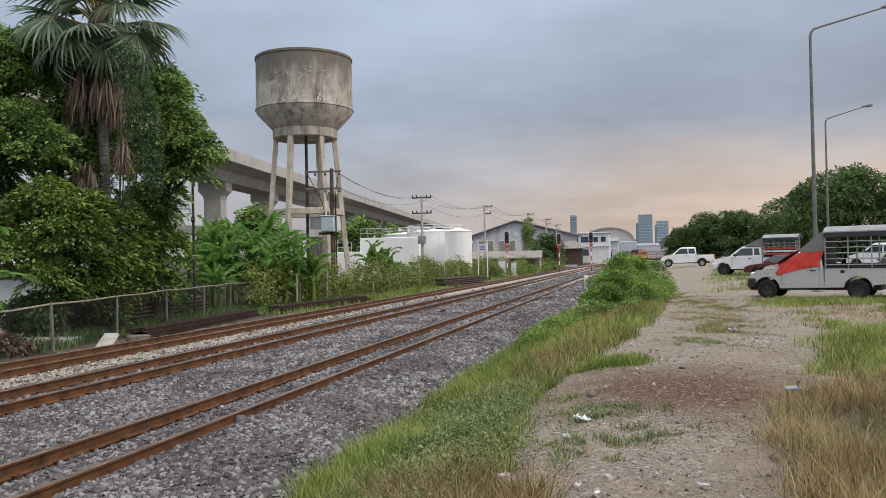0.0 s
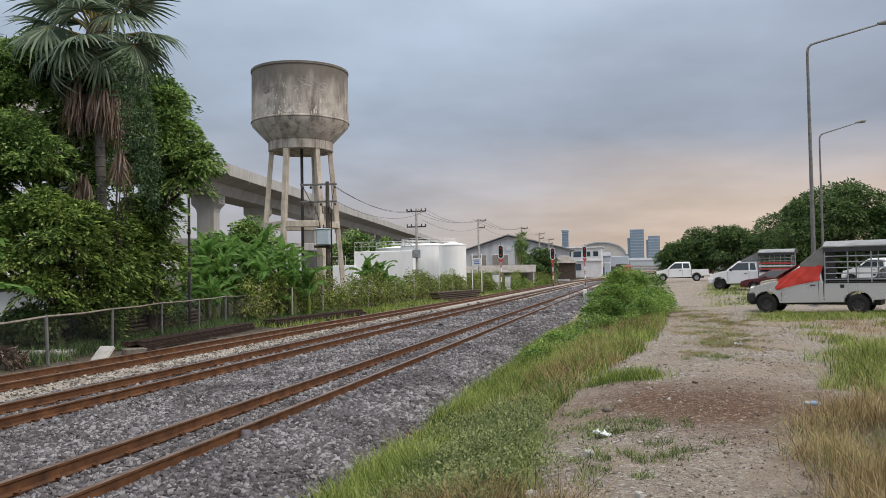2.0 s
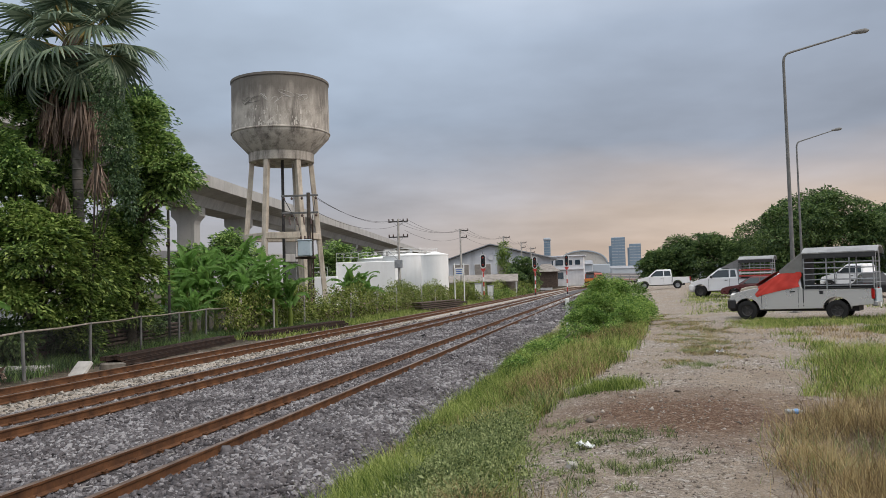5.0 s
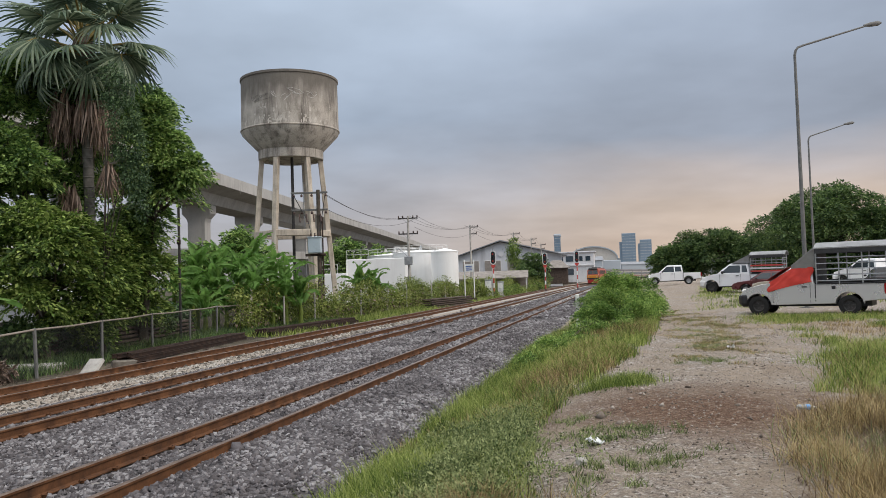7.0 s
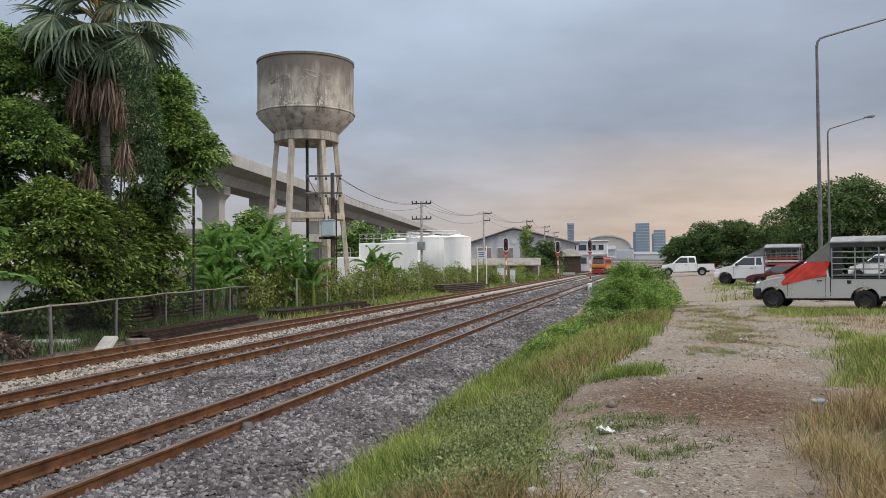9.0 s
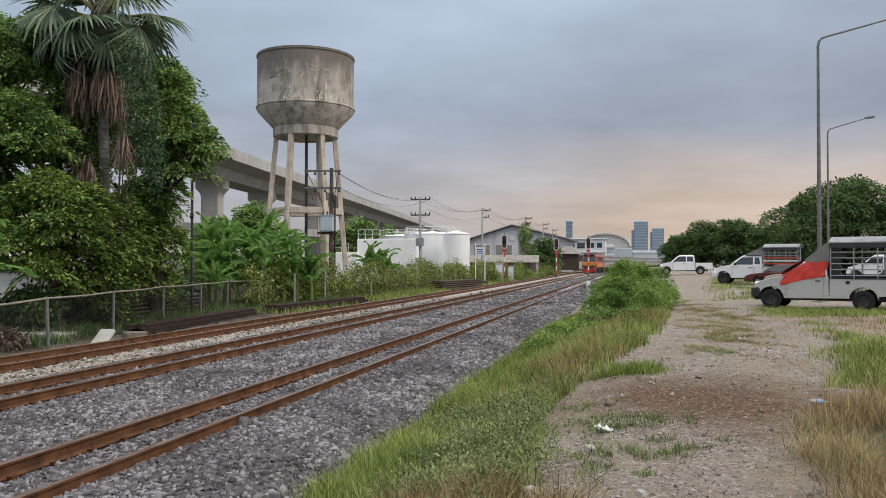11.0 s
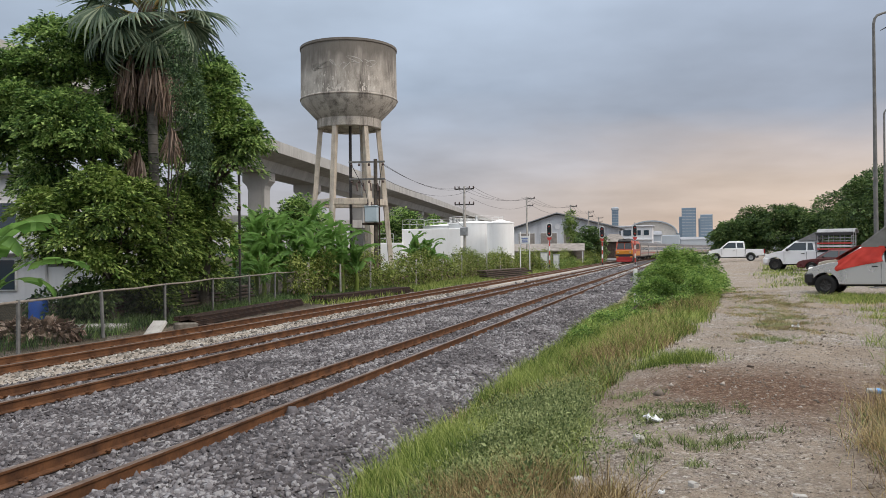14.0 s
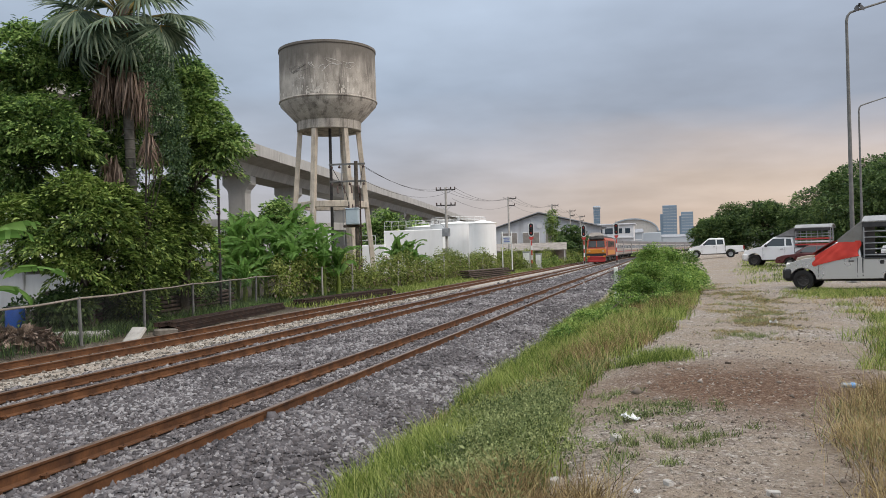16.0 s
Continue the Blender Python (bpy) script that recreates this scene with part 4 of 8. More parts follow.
# ---------- storage tanks ----------
def storage_tank(x, y, r, h, label, railing=True):
    t = thing("storage_tank", pose(x, y, gz(x, y)), label, "storage tank", "white storage tanks")
    part("shell", Geo().lathe([(0, -0.2), (r, -0.2), (r, h), (r + 0.05, h), (r + 0.05, h + 0.08), (r, h + 0.1), (0, h + 0.45)], 48), M["white"], t, smooth=30)
    for k in range(1, int(h / 1.4)):
        part("weld_band", Geo().lathe([(r, k * 1.4), (r + 0.012, k * 1.4), (r + 0.012, k * 1.4 + 0.03), (r, k * 1.4 + 0.03)], 48), M["white"], t)
    if railing:
        g = Geo()
        n = 20
        for z in (0.5, 1.0):
            g.tube([((r - 0.15) * math.cos(2 * math.pi * k / n), (r - 0.15) * math.sin(2 * math.pi * k / n), h + 0.1 + 0.75 * z) for k in range(n + 1)], 0.025, 4)
        for k in range(n):
            c, s = math.cos(2 * math.pi * k / n) * (r - 0.15), math.sin(2 * math.pi * k / n) * (r - 0.15)
            g.tube([(c, s, h), (c, s, h + 0.86)], 0.02, 4)
        part("railing", g, M["whitepaint"], t)
        part("vent", Geo().tube([(0, 0, h + 0.3), (0, 0, h + 0.9)], 0.15, 8), M["steel"], t)
    return t


storage_tank(-0.9, 92.4, 3.3, 5.45, "large white cylindrical storage tank with a roof railing")
storage_tank(1.75, 87.0, 1.5, 5.35, "slim white upright storage tank beside a larger one", False)
storage_tank(-4.2, 97, 3.4, 5.3, "white cylindrical storage tank with pipes on top")


def tank_wall(x, y, w, dpt, h, label):
    t = thing("tank_enclosure", pose(x, y, gz(x, y), 0, 0, -4), label, "enclosure wall", "white enclosure walls")
    part("wall", Geo().cbox((0, 0, h / 2 - 0.1), (w, dpt, h + 0.2), 0.05), M["white"], t)
    g = Geo()
    for z in (0.5, 1.0):
        g.tube([(-w / 2 + 0.1, -dpt / 2 + 0.1, h + z), (-w / 2 + 2.4, -dpt / 2 + 0.1, h + z)], 0.03, 4)
    for k in range(4):
        g.tube([(-w / 2 + 0.1 + 0.77 * k, -dpt / 2 + 0.1, h), (-w / 2 + 0.1 + 0.77 * k, -dpt / 2 + 0.1, h + 1)], 0.03, 4)
    part("railing", g, M["whitepaint"], t)


tank_wall(-5.6, 86.5, 6.4, 4, 4.75, "plain white enclosure wall with a steel railing")
tank_wall(-10.4, 85.6, 3.4, 3, 3.25, "lower plain white enclosure wall with a steel railing")


# ---------- far buildings ----------
def windows(t, rows, material, y=-0.02, wall_t=0.12):
    """Window boxes on a front face: (x, z, w, h) each."""
    for x, z, w, h in rows:
        f = part("window", Geo().cbox((x, y, z), (w + 0.16, wall_t, h + 0.16), 0.02), M["whitepaint"], t)
        part("pane", Geo().box((x, y - wall_t / 2 - 0.01, z), (w, 0.03, h)), material, f)


def warehouse():
    t = thing("warehouse", pose(7.0, 182, -0.4, 0, 0, -6) @ Matrix.Scale(1.4, 4), "grey gabled warehouse with stained walls and sheet roof", "warehouse", kind="structure")
    w, e, r = 17.0, 5.6, 7.7
    g = Geo().add([(0, 0, -0.4), (w, 0, -0.4), (w, 0, e - 0.3), (7.0, 0, r), (0, 0, e - 0.1), (0, 30, -0.4), (w, 30, -0.4), (w, 30, e - 0.3), (7.0, 30, r), (0, 30, e - 0.1)],
                  [(0, 1, 2, 3, 4), (9, 8, 7, 6, 5), (0, 5, 6, 1), (1, 6, 7, 2), (4, 9, 5, 0), (2, 7, 8, 3), (3, 8, 9, 4)])
    part("wall", g, M["wall"], t)
    rf = Geo().add([(-0.7, -0.8, e - 0.25), (7.0, -0.8, r + 0.15), (7.0, -0.8, r + 0.32), (-0.7, -0.8, e - 0.1), (-0.7, 31, e - 0.25), (7.0, 31, r + 0.15), (7.0, 31, r + 0.32), (-0.7, 31, e - 0.1)],
                   [(0, 1, 2, 3), (7, 6, 5, 4), (0, 4, 5, 1), (2, 6, 7, 3), (0, 3, 7, 4), (1, 5, 6, 2)])
    part("roof", rf, M["roofgrey"], t)
    rf = Geo().add([(7.0, -0.8, r + 0.15), (w + 0.9, -0.8, e - 0.5), (w + 0.9, -0.8, e - 0.34), (7.0, -0.8, r + 0.33), (7.0, 31, r + 0.15), (w + 0.9, 31, e - 0.5), (w + 0.9, 31, e - 0.34), (7.0, 31, r + 0.33)],
                   [(0, 1, 2, 3), (7, 6, 5, 4), (0, 4, 5, 1), (2, 6, 7, 3), (0, 3, 7, 4), (1, 5, 6, 2)])
    part("roof", rf, M["roofgrey"], t)
    windows(t, [(1.4, 3.8, 1.2, 1.7), (2.8, 3.8, 1.2, 1.7), (5.0, 3.8, 1.2, 1.7), (6.4, 3.8, 1.2, 1.7), (8.7, 3.8, 1.2, 1.7), (10.1, 3.8, 1.2, 1.7), (12.4, 3.6, 1.2, 1.6), (13.8, 3.6, 1.2, 1.6)], M["louvre"])
    part("vent", Geo().lathe([(0, -0.15), (0.42, -0.15), (0.42, 0.05), (0, 0.05)], 16, (7.1, 0, 5.7), "y"), M["wallwhite"], t)
    # lean-to with an old tiled roof in front
    s = thing("lean_to_shed", pose(4.2, 121, -0.5, 0, 0, -8), "low open shed with an old tile roof", "shed", kind="structure")
    part("roof", Geo().add([(0, 0, 2.5), (11, 0, 2.5), (11, 3.5, 3.6), (0, 3.5, 3.6), (0, 0, 2.62), (11, 0, 2.62), (11, 3.5, 3.72), (0, 3.5, 3.72)],
                           [(0, 1, 2, 3), (7, 6, 5, 4), (0, 4, 5, 1), (1, 5, 6, 2), (2, 6, 7, 3), (3, 7, 4, 0)]), M["roofrust"], s)
    part("back_wall", Geo().box((5.5, 3.4, 1.6), (10.8, 0.15, 3.8)), M["roofrust"], s)
    for k in range(5):
        part("post", Geo().box((0.3 + 2.6 * k, 0.2, 1.15), (0.16, 0.16, 2.7)), M["wallwhite"], s)


warehouse()


def station_block():
    t = thing("station_building", pose(36.5, 226, 0.6, 0, 0, -14), "white two-storey station building with dark windows", "station building", kind="structure")
    part("wall", Geo().cbox((5.5, 4, 3.8), (11.5, 9, 8.4), 0.08), M["wallwhite"], t)
    part("roof", Geo().cbox((5.5, 4, 8.15), (12.6, 10.2, 0.35), 0.08), M["wall"], t)
    part("floor_band", Geo().cbox((5.5, -0.7, 4.4), (12, 0.5, 0.35), 0.04), M["wallwhite"], t)
    windows(t, [(1.5, 6.3, 2.2, 1.6), (4.4, 6.3, 2.2, 1.6), (7.3, 6.3, 1.6, 1.4), (1.5, 2.6, 2.2, 1.8), (4.4, 2.6, 2.2, 1.8), (9.6, 6.3, 1.4, 1.4)], M["darkglass"], -0.52)
    h = thing("old_house", pose(25.5, 172, 0.6, 0, 0, -12), "old wooden house with a rusty hipped roof", "house", kind="structure")
    part("wall", Geo().cbox((2.6, 2, 1.6), (4.8, 4, 3.6), 0.05), M["wood"], h)
    part("roof", Geo().add([(-0.4, -0.6, 3.3), (5.6, -0.6, 3.3), (5.6, 4.6, 3.3), (-0.4, 4.6, 3.3), (1.6, 2, 5.0), (3.6, 2, 5.0)], [(0, 1, 5, 4), (1, 2, 5), (2, 3, 4, 5), (3, 0, 4), (3, 2, 1, 0)]), M["roofrust"], h)
    p = thing("platform_canopy", pose(39.5, 258, 0.3, 0, 0, -14), "flat white platform canopy on thin posts over blue panels", "canopy", kind="structure")
    part("roof", Geo().cbox((8, 0, 4.2), (19, 4, 0.35), 0.04), M["wallwhite"], p)
    for k in range(7):
        part("post", Geo().tube([(0.3 + 2.6 * k, 0, -0.4), (0.3 + 2.6 * k, 0, 4.1)], 0.12, 8), M["whitepaint"], p)
    part("panel", Geo().cbox((11.5, 0.6, 1.6), (9.0, 0.15, 2.6), 0.03), M["blue"], p)
    # the high station hall far behind, with its curved roof ribs
    e = thing("elevated_station", pose(80, 445, 0, 0, 0, -12), "far elevated station hall with a curved ribbed grey roof", "station hall", kind="structure")
    g = Geo()
    n = 18
    for i in range(n):
        a0, a1 = math.pi * i / n, math.pi * (i + 1) / n
        p0, p1 = (14 + 14 * math.cos(a0), 11 + 7.4 * math.sin(a0)), (14 + 14 * math.cos(a1), 11 + 7.4 * math.sin(a1))
        q0, q1 = (14 + 13.3 * math.cos(a0), 11 + 6.7 * math.sin(a0)), (14 + 13.3 * math.cos(a1), 11 + 6.7 * math.sin(a1))
        vs = [(x, y, z) for y in (0, 160) for x, z in (p0, p1, q1, q0)]
        g.add(vs, [(0, 1, 2, 3), (7, 6, 5, 4), (0, 4, 5, 1), (2, 6, 7, 3)])
    part("roof", g, M["tower_wall"], e, smooth=40)
    part("end_wall", Geo().add([(0.6, 1.0, 10)] + [(14 + 13.2 * math.cos(math.pi * k / 18), 1.0, 11 + 6.6 * math.sin(math.pi * k / 18)) for k in range(18, -1, -1)] + [(27.4, 1.0, 10)], [tuple(range(21))]), M["cream"], e)
    part("concourse", Geo().cbox((14, 80, 7), (30, 170, 6), 0.3), M["tower_wall"], e)
    for k in range(9):
        part("roof_rib", Geo().tube([(-9 + 2.4 * k, -2, 13.5), (-7.5 + 2.4 * k, -2, 9.5)], 0.5, 6), M["wallwhite"], e)
    for k in range(6):
        part("column", Geo().box((1.5 + 5 * k, 2, 2), (1.6, 1.6, 5)), M["tower_wall"], e)


station_block()


def tower_block(x, y, w, dpt, h, floors, bays, label, steps=()):
    t = thing("tower_block", pose(x, y, -1, 0, 0, -14), label, "skyscraper", "distant towers")
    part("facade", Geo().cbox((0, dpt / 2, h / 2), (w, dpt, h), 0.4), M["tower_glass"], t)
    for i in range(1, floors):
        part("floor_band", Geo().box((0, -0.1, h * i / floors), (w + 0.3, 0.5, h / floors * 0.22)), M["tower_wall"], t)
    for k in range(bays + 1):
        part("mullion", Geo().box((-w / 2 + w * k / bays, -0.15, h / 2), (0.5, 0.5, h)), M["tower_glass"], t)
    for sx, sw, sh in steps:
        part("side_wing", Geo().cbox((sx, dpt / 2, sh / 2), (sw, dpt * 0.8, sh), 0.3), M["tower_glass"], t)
    return t


tower_block(276.0, 1066, 18, 16, 58.5, 15, 4, "distant blue-grey glass office tower with a lower wing", [(-10.4, 4.5, 47)])
tower_block(297.5, 1060, 15, 14, 49, 13, 3, "smaller distant blue-grey glass office tower", [(-8.5, 3, 44)])
SLIM = tower_block(231.0, 1382, 10.5, 12, 74, 16, 3, "slim distant pale tower with blue window strips")
part("crown", Geo().cbox((0, 6, 74.5), (12.5, 13, 6), 1.5), M["tower_wall"], SLIM)

# low hills and far roofs on the skyline
_r = rng_for(9)
V, F = [], []
_n = 120
for i in range(_n):
    a = radians(-55 + 110 * i / (_n - 1))
    h = 62 + 26 * math.sin(i * 0.21 + 1.0) + 12 * math.sin(i * 0.63) + 5 * math.sin(i * 1.7)
    h *= float(np.interp(math.degrees(a), [-55, 8, 11, 16, 22, 55], [0.25, 0.45, 1.0, 1.05, 0.55, 0.6]))
    x, y = 2300 * math.sin(a), 2300 * math.cos(a)
    V += [(x, y, -5), (x, y, h), (x * 1.08, y * 1.08, -5)]
for i in range(_n - 1):
    F += [(3 * i, 3 * i + 3, 3 * i + 4, 3 * i + 1), (3 * i + 1, 3 * i + 4, 3 * i + 5, 3 * i + 2)]
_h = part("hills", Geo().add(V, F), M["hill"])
tagged(_h, "hazy blue-grey hills on the far skyline", "hills", kind="structure")
for k in range(46):
    a = radians(_r.uniform(-6, 44))
    dd = _r.uniform(330, 620)
    w, h = _r.uniform(8, 22), _r.uniform(4, 10)
    b = thing("far_house", pose(dd * math.sin(a), dd * math.cos(a), 0, 0, 0, _r.uniform(-30, 30)), "hazy low grey building far across the town", "house", "far town houses")
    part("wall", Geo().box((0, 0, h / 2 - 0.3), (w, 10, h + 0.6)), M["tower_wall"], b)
    part("roof", Geo().add([(-w / 2 - 0.5, -5.5, h), (w / 2 + 0.5, -5.5, h), (w / 2 + 0.5, 5.5, h), (-w / 2 - 0.5, 5.5, h), (-w / 2, 0, h + 1.8), (w / 2, 0, h + 1.8)],
                           [(0, 1, 5, 4), (2, 3, 4, 5), (1, 2, 5), (3, 0, 4), (3, 2, 1, 0)]), M["roofgrey"], b)


# ---------- poles, wires, signals ----------
def wire(p, q, sag, r=0.014):
    p, q = Vector(p), Vector(q)
    pts = []
    for i in range(15):
        k = i / 14
        v = p.lerp(q, k)
        v.z -= sag * 4 * k * (1 - k)
        pts.append(v)
    ob = part("overhead_wire", Geo().tube(pts, r, 4), M["darksteel"])
    return tagged(ob, "thin dark overhead power wire between poles", "wire", "overhead wires")


def utility_pole(x, y, z0, h, arms, label, box=False, side=0.0):
    """arms: (height, half length, centre offset)."""
    t = thing("utility_pole", pose(x, y, z0, 0, 0, -8), label, "utility pole", "utility poles")
    part("shaft", Geo().tube([(0, 0, -0.4), (0, 0, h)], [0.17, 0.10], 8), M["sleeper"], t, smooth=50)
    for z, half, off in arms:
        part("crossarm", Geo().cbox((off, 0, z), (2 * half, 0.12, 0.12), 0.015), M["darksteel"], t)
        for o in ((-half, half) if half < 0.7 else (-half, -half * 0.55, half * 0.55, half)):
            part("insulator", Geo().lathe([(0, 0), (0.05, 0), (0.08, 0.06), (0.05, 0.12), (0.07, 0.18), (0, 0.24)], 8, (off + o * 0.95, 0, z + 0.06)), M["ceramic"], t)
        part("brace", Geo().tube([(off - half * 0.6, -0.07, z), (0, -0.07, z - 0.5), (off + half * 0.6, -0.07, z)], 0.02, 4), M["steel"], t)
    if box:
        part("switch_box", Geo().cbox((0, -0.3, h - 4.35), (0.75, 0.4, 0.8), 0.03), M["steel"], t)
        part("bracket", Geo().tube([(-1.0, -0.1, h - 3.1), (0, -0.1, h - 4.0)], 0.03, 5), M["steel"], t)
    return t


POLES = [(-1.95, 75.97, -0.1, 8.5), (5.6, 103.85, 0.0, 9.2), (14.7, 134.2, 0.0, 9.8), (21.0, 158.6, 0.2, 9.8), (25.8, 178.1, 0.2, 9.4)]
for k, (x, y, z, h) in enumerate(POLES):
    if k == 0:
        utility_pole(x, y, z, h, [(h - 0.25, 0.95, 0), (h - 1.75, 0.95, 0)], "concrete utility pole with two crossarms and a switch box", True)
    else:
        utility_pole(x, y, z, h, [(h - 0.25, 0.55, 0.5), (h - 1.15, 0.45, 0.4)], "concrete utility pole with short side crossarms")
for (x, y, z, h), (x2, y2, z2, h2) in zip(POLES, POLES[1:]):
    for o, dz in ((-0.7, 0.0), (0.1, 0.0), (0.8, 0.0), (0.6, -1.1)):
        wire((x + o, y, z + h + dz), (x2 + 0.4 + o * 0.4, y2, z2 + h2 + dz * 0.8), 0.9)
for o, z in ((-0.9, 7.95), (0.1, 7.9), (0.9, 6.85)):
    wire((-6.7 + o * 0.2, 50.3, z), (-1.95 + o, 75.97, 8.2), 0.75 + 0.2 * o)

# the transformer frame against the tower
_t = thing("transformer_pole", pose(-7.75, 50.3, -0.15, 0, 0, -4), "pole-mounted pale blue transformer cabinet with crossarms beside the tower", "transformer")
part("shaft", Geo().tube([(0.72, 0, -0.3), (0.72, 0, 8.25)], [0.17, 0.12], 8), M["bark"], _t, smooth=50)
for z in (8.08, 6.98):
    part("crossarm", Geo().cbox((0.15, 0, z), (2.35, 0.11, 0.12), 0.015), M["fencepost"], _t)
    for o in (-0.85, -0.35, 0.3, 1.2):
        part("insulator", Geo().lathe([(0, 0), (0.05, 0), (0.09, 0.08), (0.05, 0.16), (0, 0.2)], 8, (o, 0, z - 0.26)), M["ceramic"], _t)
part("cabinet", Geo().cbox((0.52, -0.35, 4.68), (0.82, 0.55, 0.98), 0.05), M["trafobox"], _t)
part("cabinet_lid", Geo().cbox((0.52, -0.35, 5.2), (0.9, 0.63, 0.08), 0.03), M["trafobox"], _t)
for o in (-0.25, 0.0, 0.25):
    part("bushing", Geo().lathe([(0, 0), (0.05, 0), (0.07, 0.08), (0.04, 0.14), (0.06, 0.2), (0, 0.26)], 8, (0.52 + o, -0.35, 5.24)), M["ceramic"], _t)
part("platform_beam", Geo().cbox((0.5, -0.1, 4.1), (1.3, 0.2, 0.16), 0.03), M["wood"], _t)
for k in range(4):
    part("fuse", Geo().tube([(-0.5 + 0.45 * k, -0.1, 6.7), (-0.42 + 0.45 * k, -0.25, 6.2)], 0.05, 6), M["ceramic"], _t)
part("feeder_cable", Geo().tube([(-0.85, 0.05, 7.9), (-0.3, -0.1, 6.9), (0.1, -0.2, 6.2), (0.3, -0.3, 5.3)], 0.025, 5), M["darksteel"], _t)
part("feeder_cable", Geo().tube([(1.15, 0, 7.9), (1.0, -0.1, 6.8), (0.85, -0.2, 6.0), (0.74, -0.3, 5.3)], 0.025, 5), M["darksteel"], _t)
part("feeder_cable", Geo().tube([(0.95, -0.05, 0.2), (0.95, -0.05, 6.5)], 0.06, 6), M["rust_dark"], _t)


def rail_signal(d, s, h, label, plate=True):
    p = at(d, s, -0.2)
    t = thing("rail_signal", Matrix.Translation(p) @ Matrix.Rotation(heading(s) + 0.05, 4, "Z"), label, "railway signal", "railway signals")
    n = 7
    for k in range(n):
        z0, z1 = h * 0.66 * k / n, h * 0.66 * (k + 1) / n
        part("mast_band", Geo().tube([(0, 0, z0), (0, 0, z1)], 0.075, 10), (M["whitepaint"], M["signalred"], M["blackplastic"])[(2 if k == 0 else k % 2)], t, smooth=50)
    part("mast", Geo().tube([(0, 0, h * 0.66), (0, 0, h * 0.98)], 0.06, 8), M["steel"], t, smooth=50)
    zc = h * 0.85 - 0.35
    out = [(0.26 * math.cos(a), 0.26 * math.sin(a) + (0.5 if math.sin(a) > 0 else -0.5)) for a in [2 * math.pi * k / 20 for k in range(20)]]
    rim = [(x * 1.32, z * 1.11) for x, z in out]
    bb = part("backboard_rim", Geo().prism([(x, z + zc) for x, z in rim], -0.10, -0.06), M["whitepaint"], t)
    part("backboard", Geo().prism([(x, z + zc) for x, z in out], -0.14, -0.07), M["blackplastic"], t)
    for dz in (0.43, 0.0, -0.43):
        g = Geo().lathe([(0.095, 0), (0.11, 0), (0.11, -0.2), (0.095, -0.2)], 14, (0, -0.14, zc + dz), "y")
        part("lens_hood", g, M["blackplastic"], t)
        part("lens", Geo().lathe([(0, -0.015), (0.10, -0.015), (0.10, 0)], 14, (0, -0.145, zc + dz), "y"), M["lens_red"] if dz != 0.0 else M["glass"], t)
    if plate:
        part("marker_plate", Geo().prism([(-0.28, zc - 0.90), (0.28, zc - 0.90), (0.28, zc - 1.05), (0.0, zc - 1.4), (-0.28, zc - 1.05)], -0.10, -0.07), M["signalred"], t)
    part("foot_plate", Geo().cbox((0, 0, 0.1), (0.45, 0.45, 0.2), 0.03), M["sleeper"], t)
    lad = Geo()
    for o in (-0.16, 0.16):
        lad.tube([(o, 0.35, 0.1), (o, 0.16, h * 0.8)], 0.015, 4)
    for k in range(12):
        lad.tube([(-0.16, 0.33 - 0.014 * k, 0.5 + k * 0.35), (0.16, 0.33 - 0.014 * k, 0.5 + k * 0.35)], 0.01, 4)
    part("ladder", lad, M["steel"], t)


M["lens_red"] = lamp_mat("lit_red_lens", (0.8, 0.05, 0.03), 0.15)
rail_signal(16.7, 95.5, 6.1, "three-lamp railway signal on a red and white mast")
rail_signal(12.1, 112, 6.1, "three-lamp railway signal with a red marker plate")
rail_signal(7.75, 114, 6.3, "three-lamp railway signal between two tracks")


def cabinet(d, s, w, dp, h):
    t = thing("signal_cabinet", Matrix.Translation(at(d, s, -0.2)) @ Matrix.Rotation(heading(s), 4, "Z"), "grey steel trackside signal cabinet", "cabinet", "signal cabinets")
    part("body", Geo().cbox((0, 0, h / 2 + 0.1), (w, dp, h), 0.03), M["steel"], t)
    part("lid", Geo().cbox((0, 0, h + 0.13), (w + 0.1, dp + 0.1, 0.07), 0.02), M["steel"], t)
    part("plinth", Geo().cbox((0, 0, 0.05), (w + 0.15, dp + 0.15, 0.2), 0.02), M["sleeper"], t)
    part("door", Geo().cbox((0, -dp / 2 - 0.01, h / 2 + 0.1), (w * 0.88, 0.03, h * 0.9), 0.01), M["whitepaint"], t)


cabinet(16.9, 93.0, 0.85, 0.6, 2.0)
cabinet(16.2, 97.5, 0.7, 0.6, 1.7)

# a station board on two posts: the words cannot be made out
_t = thing("track_board", Matrix.Translation(at(17.5, 84.5, -0.1)) @ Matrix.Rotation(-HEAD, 4, "Z"), "white board with dark bars on two pale posts", "sign")
for o in (-0.52, 0.52):
    part("post", Geo().tube([(o, 0, 0), (o, 0, 4.3)], 0.06, 8), M["whitepaint"], _t, smooth=50)
part("board", Geo().cbox((0, -0.08, 3.4), (0.98, 0.05, 0.85), 0.01), M["whitepaint"], _t)
for z, w in ((3.6, 0.7), (3.4, 0.6), (3.2, 0.65)):
    part("text_bar", Geo().box((0, -0.115, z), (w, 0.012, 0.09)), M["blue"], _t)

# the white post at the bank's edge
_p = at(2.24, 29.6)
_p.z = gz(_p.x, _p.y) - 0.1
_t = thing("marker_post", Matrix.Translation(_p), "short square white concrete marker post in the grass", "post")
part("post", Geo().cbox((0, 0, 0.72), (0.13, 0.13, 1.46), 0.015), M["whitepaint"], _t)


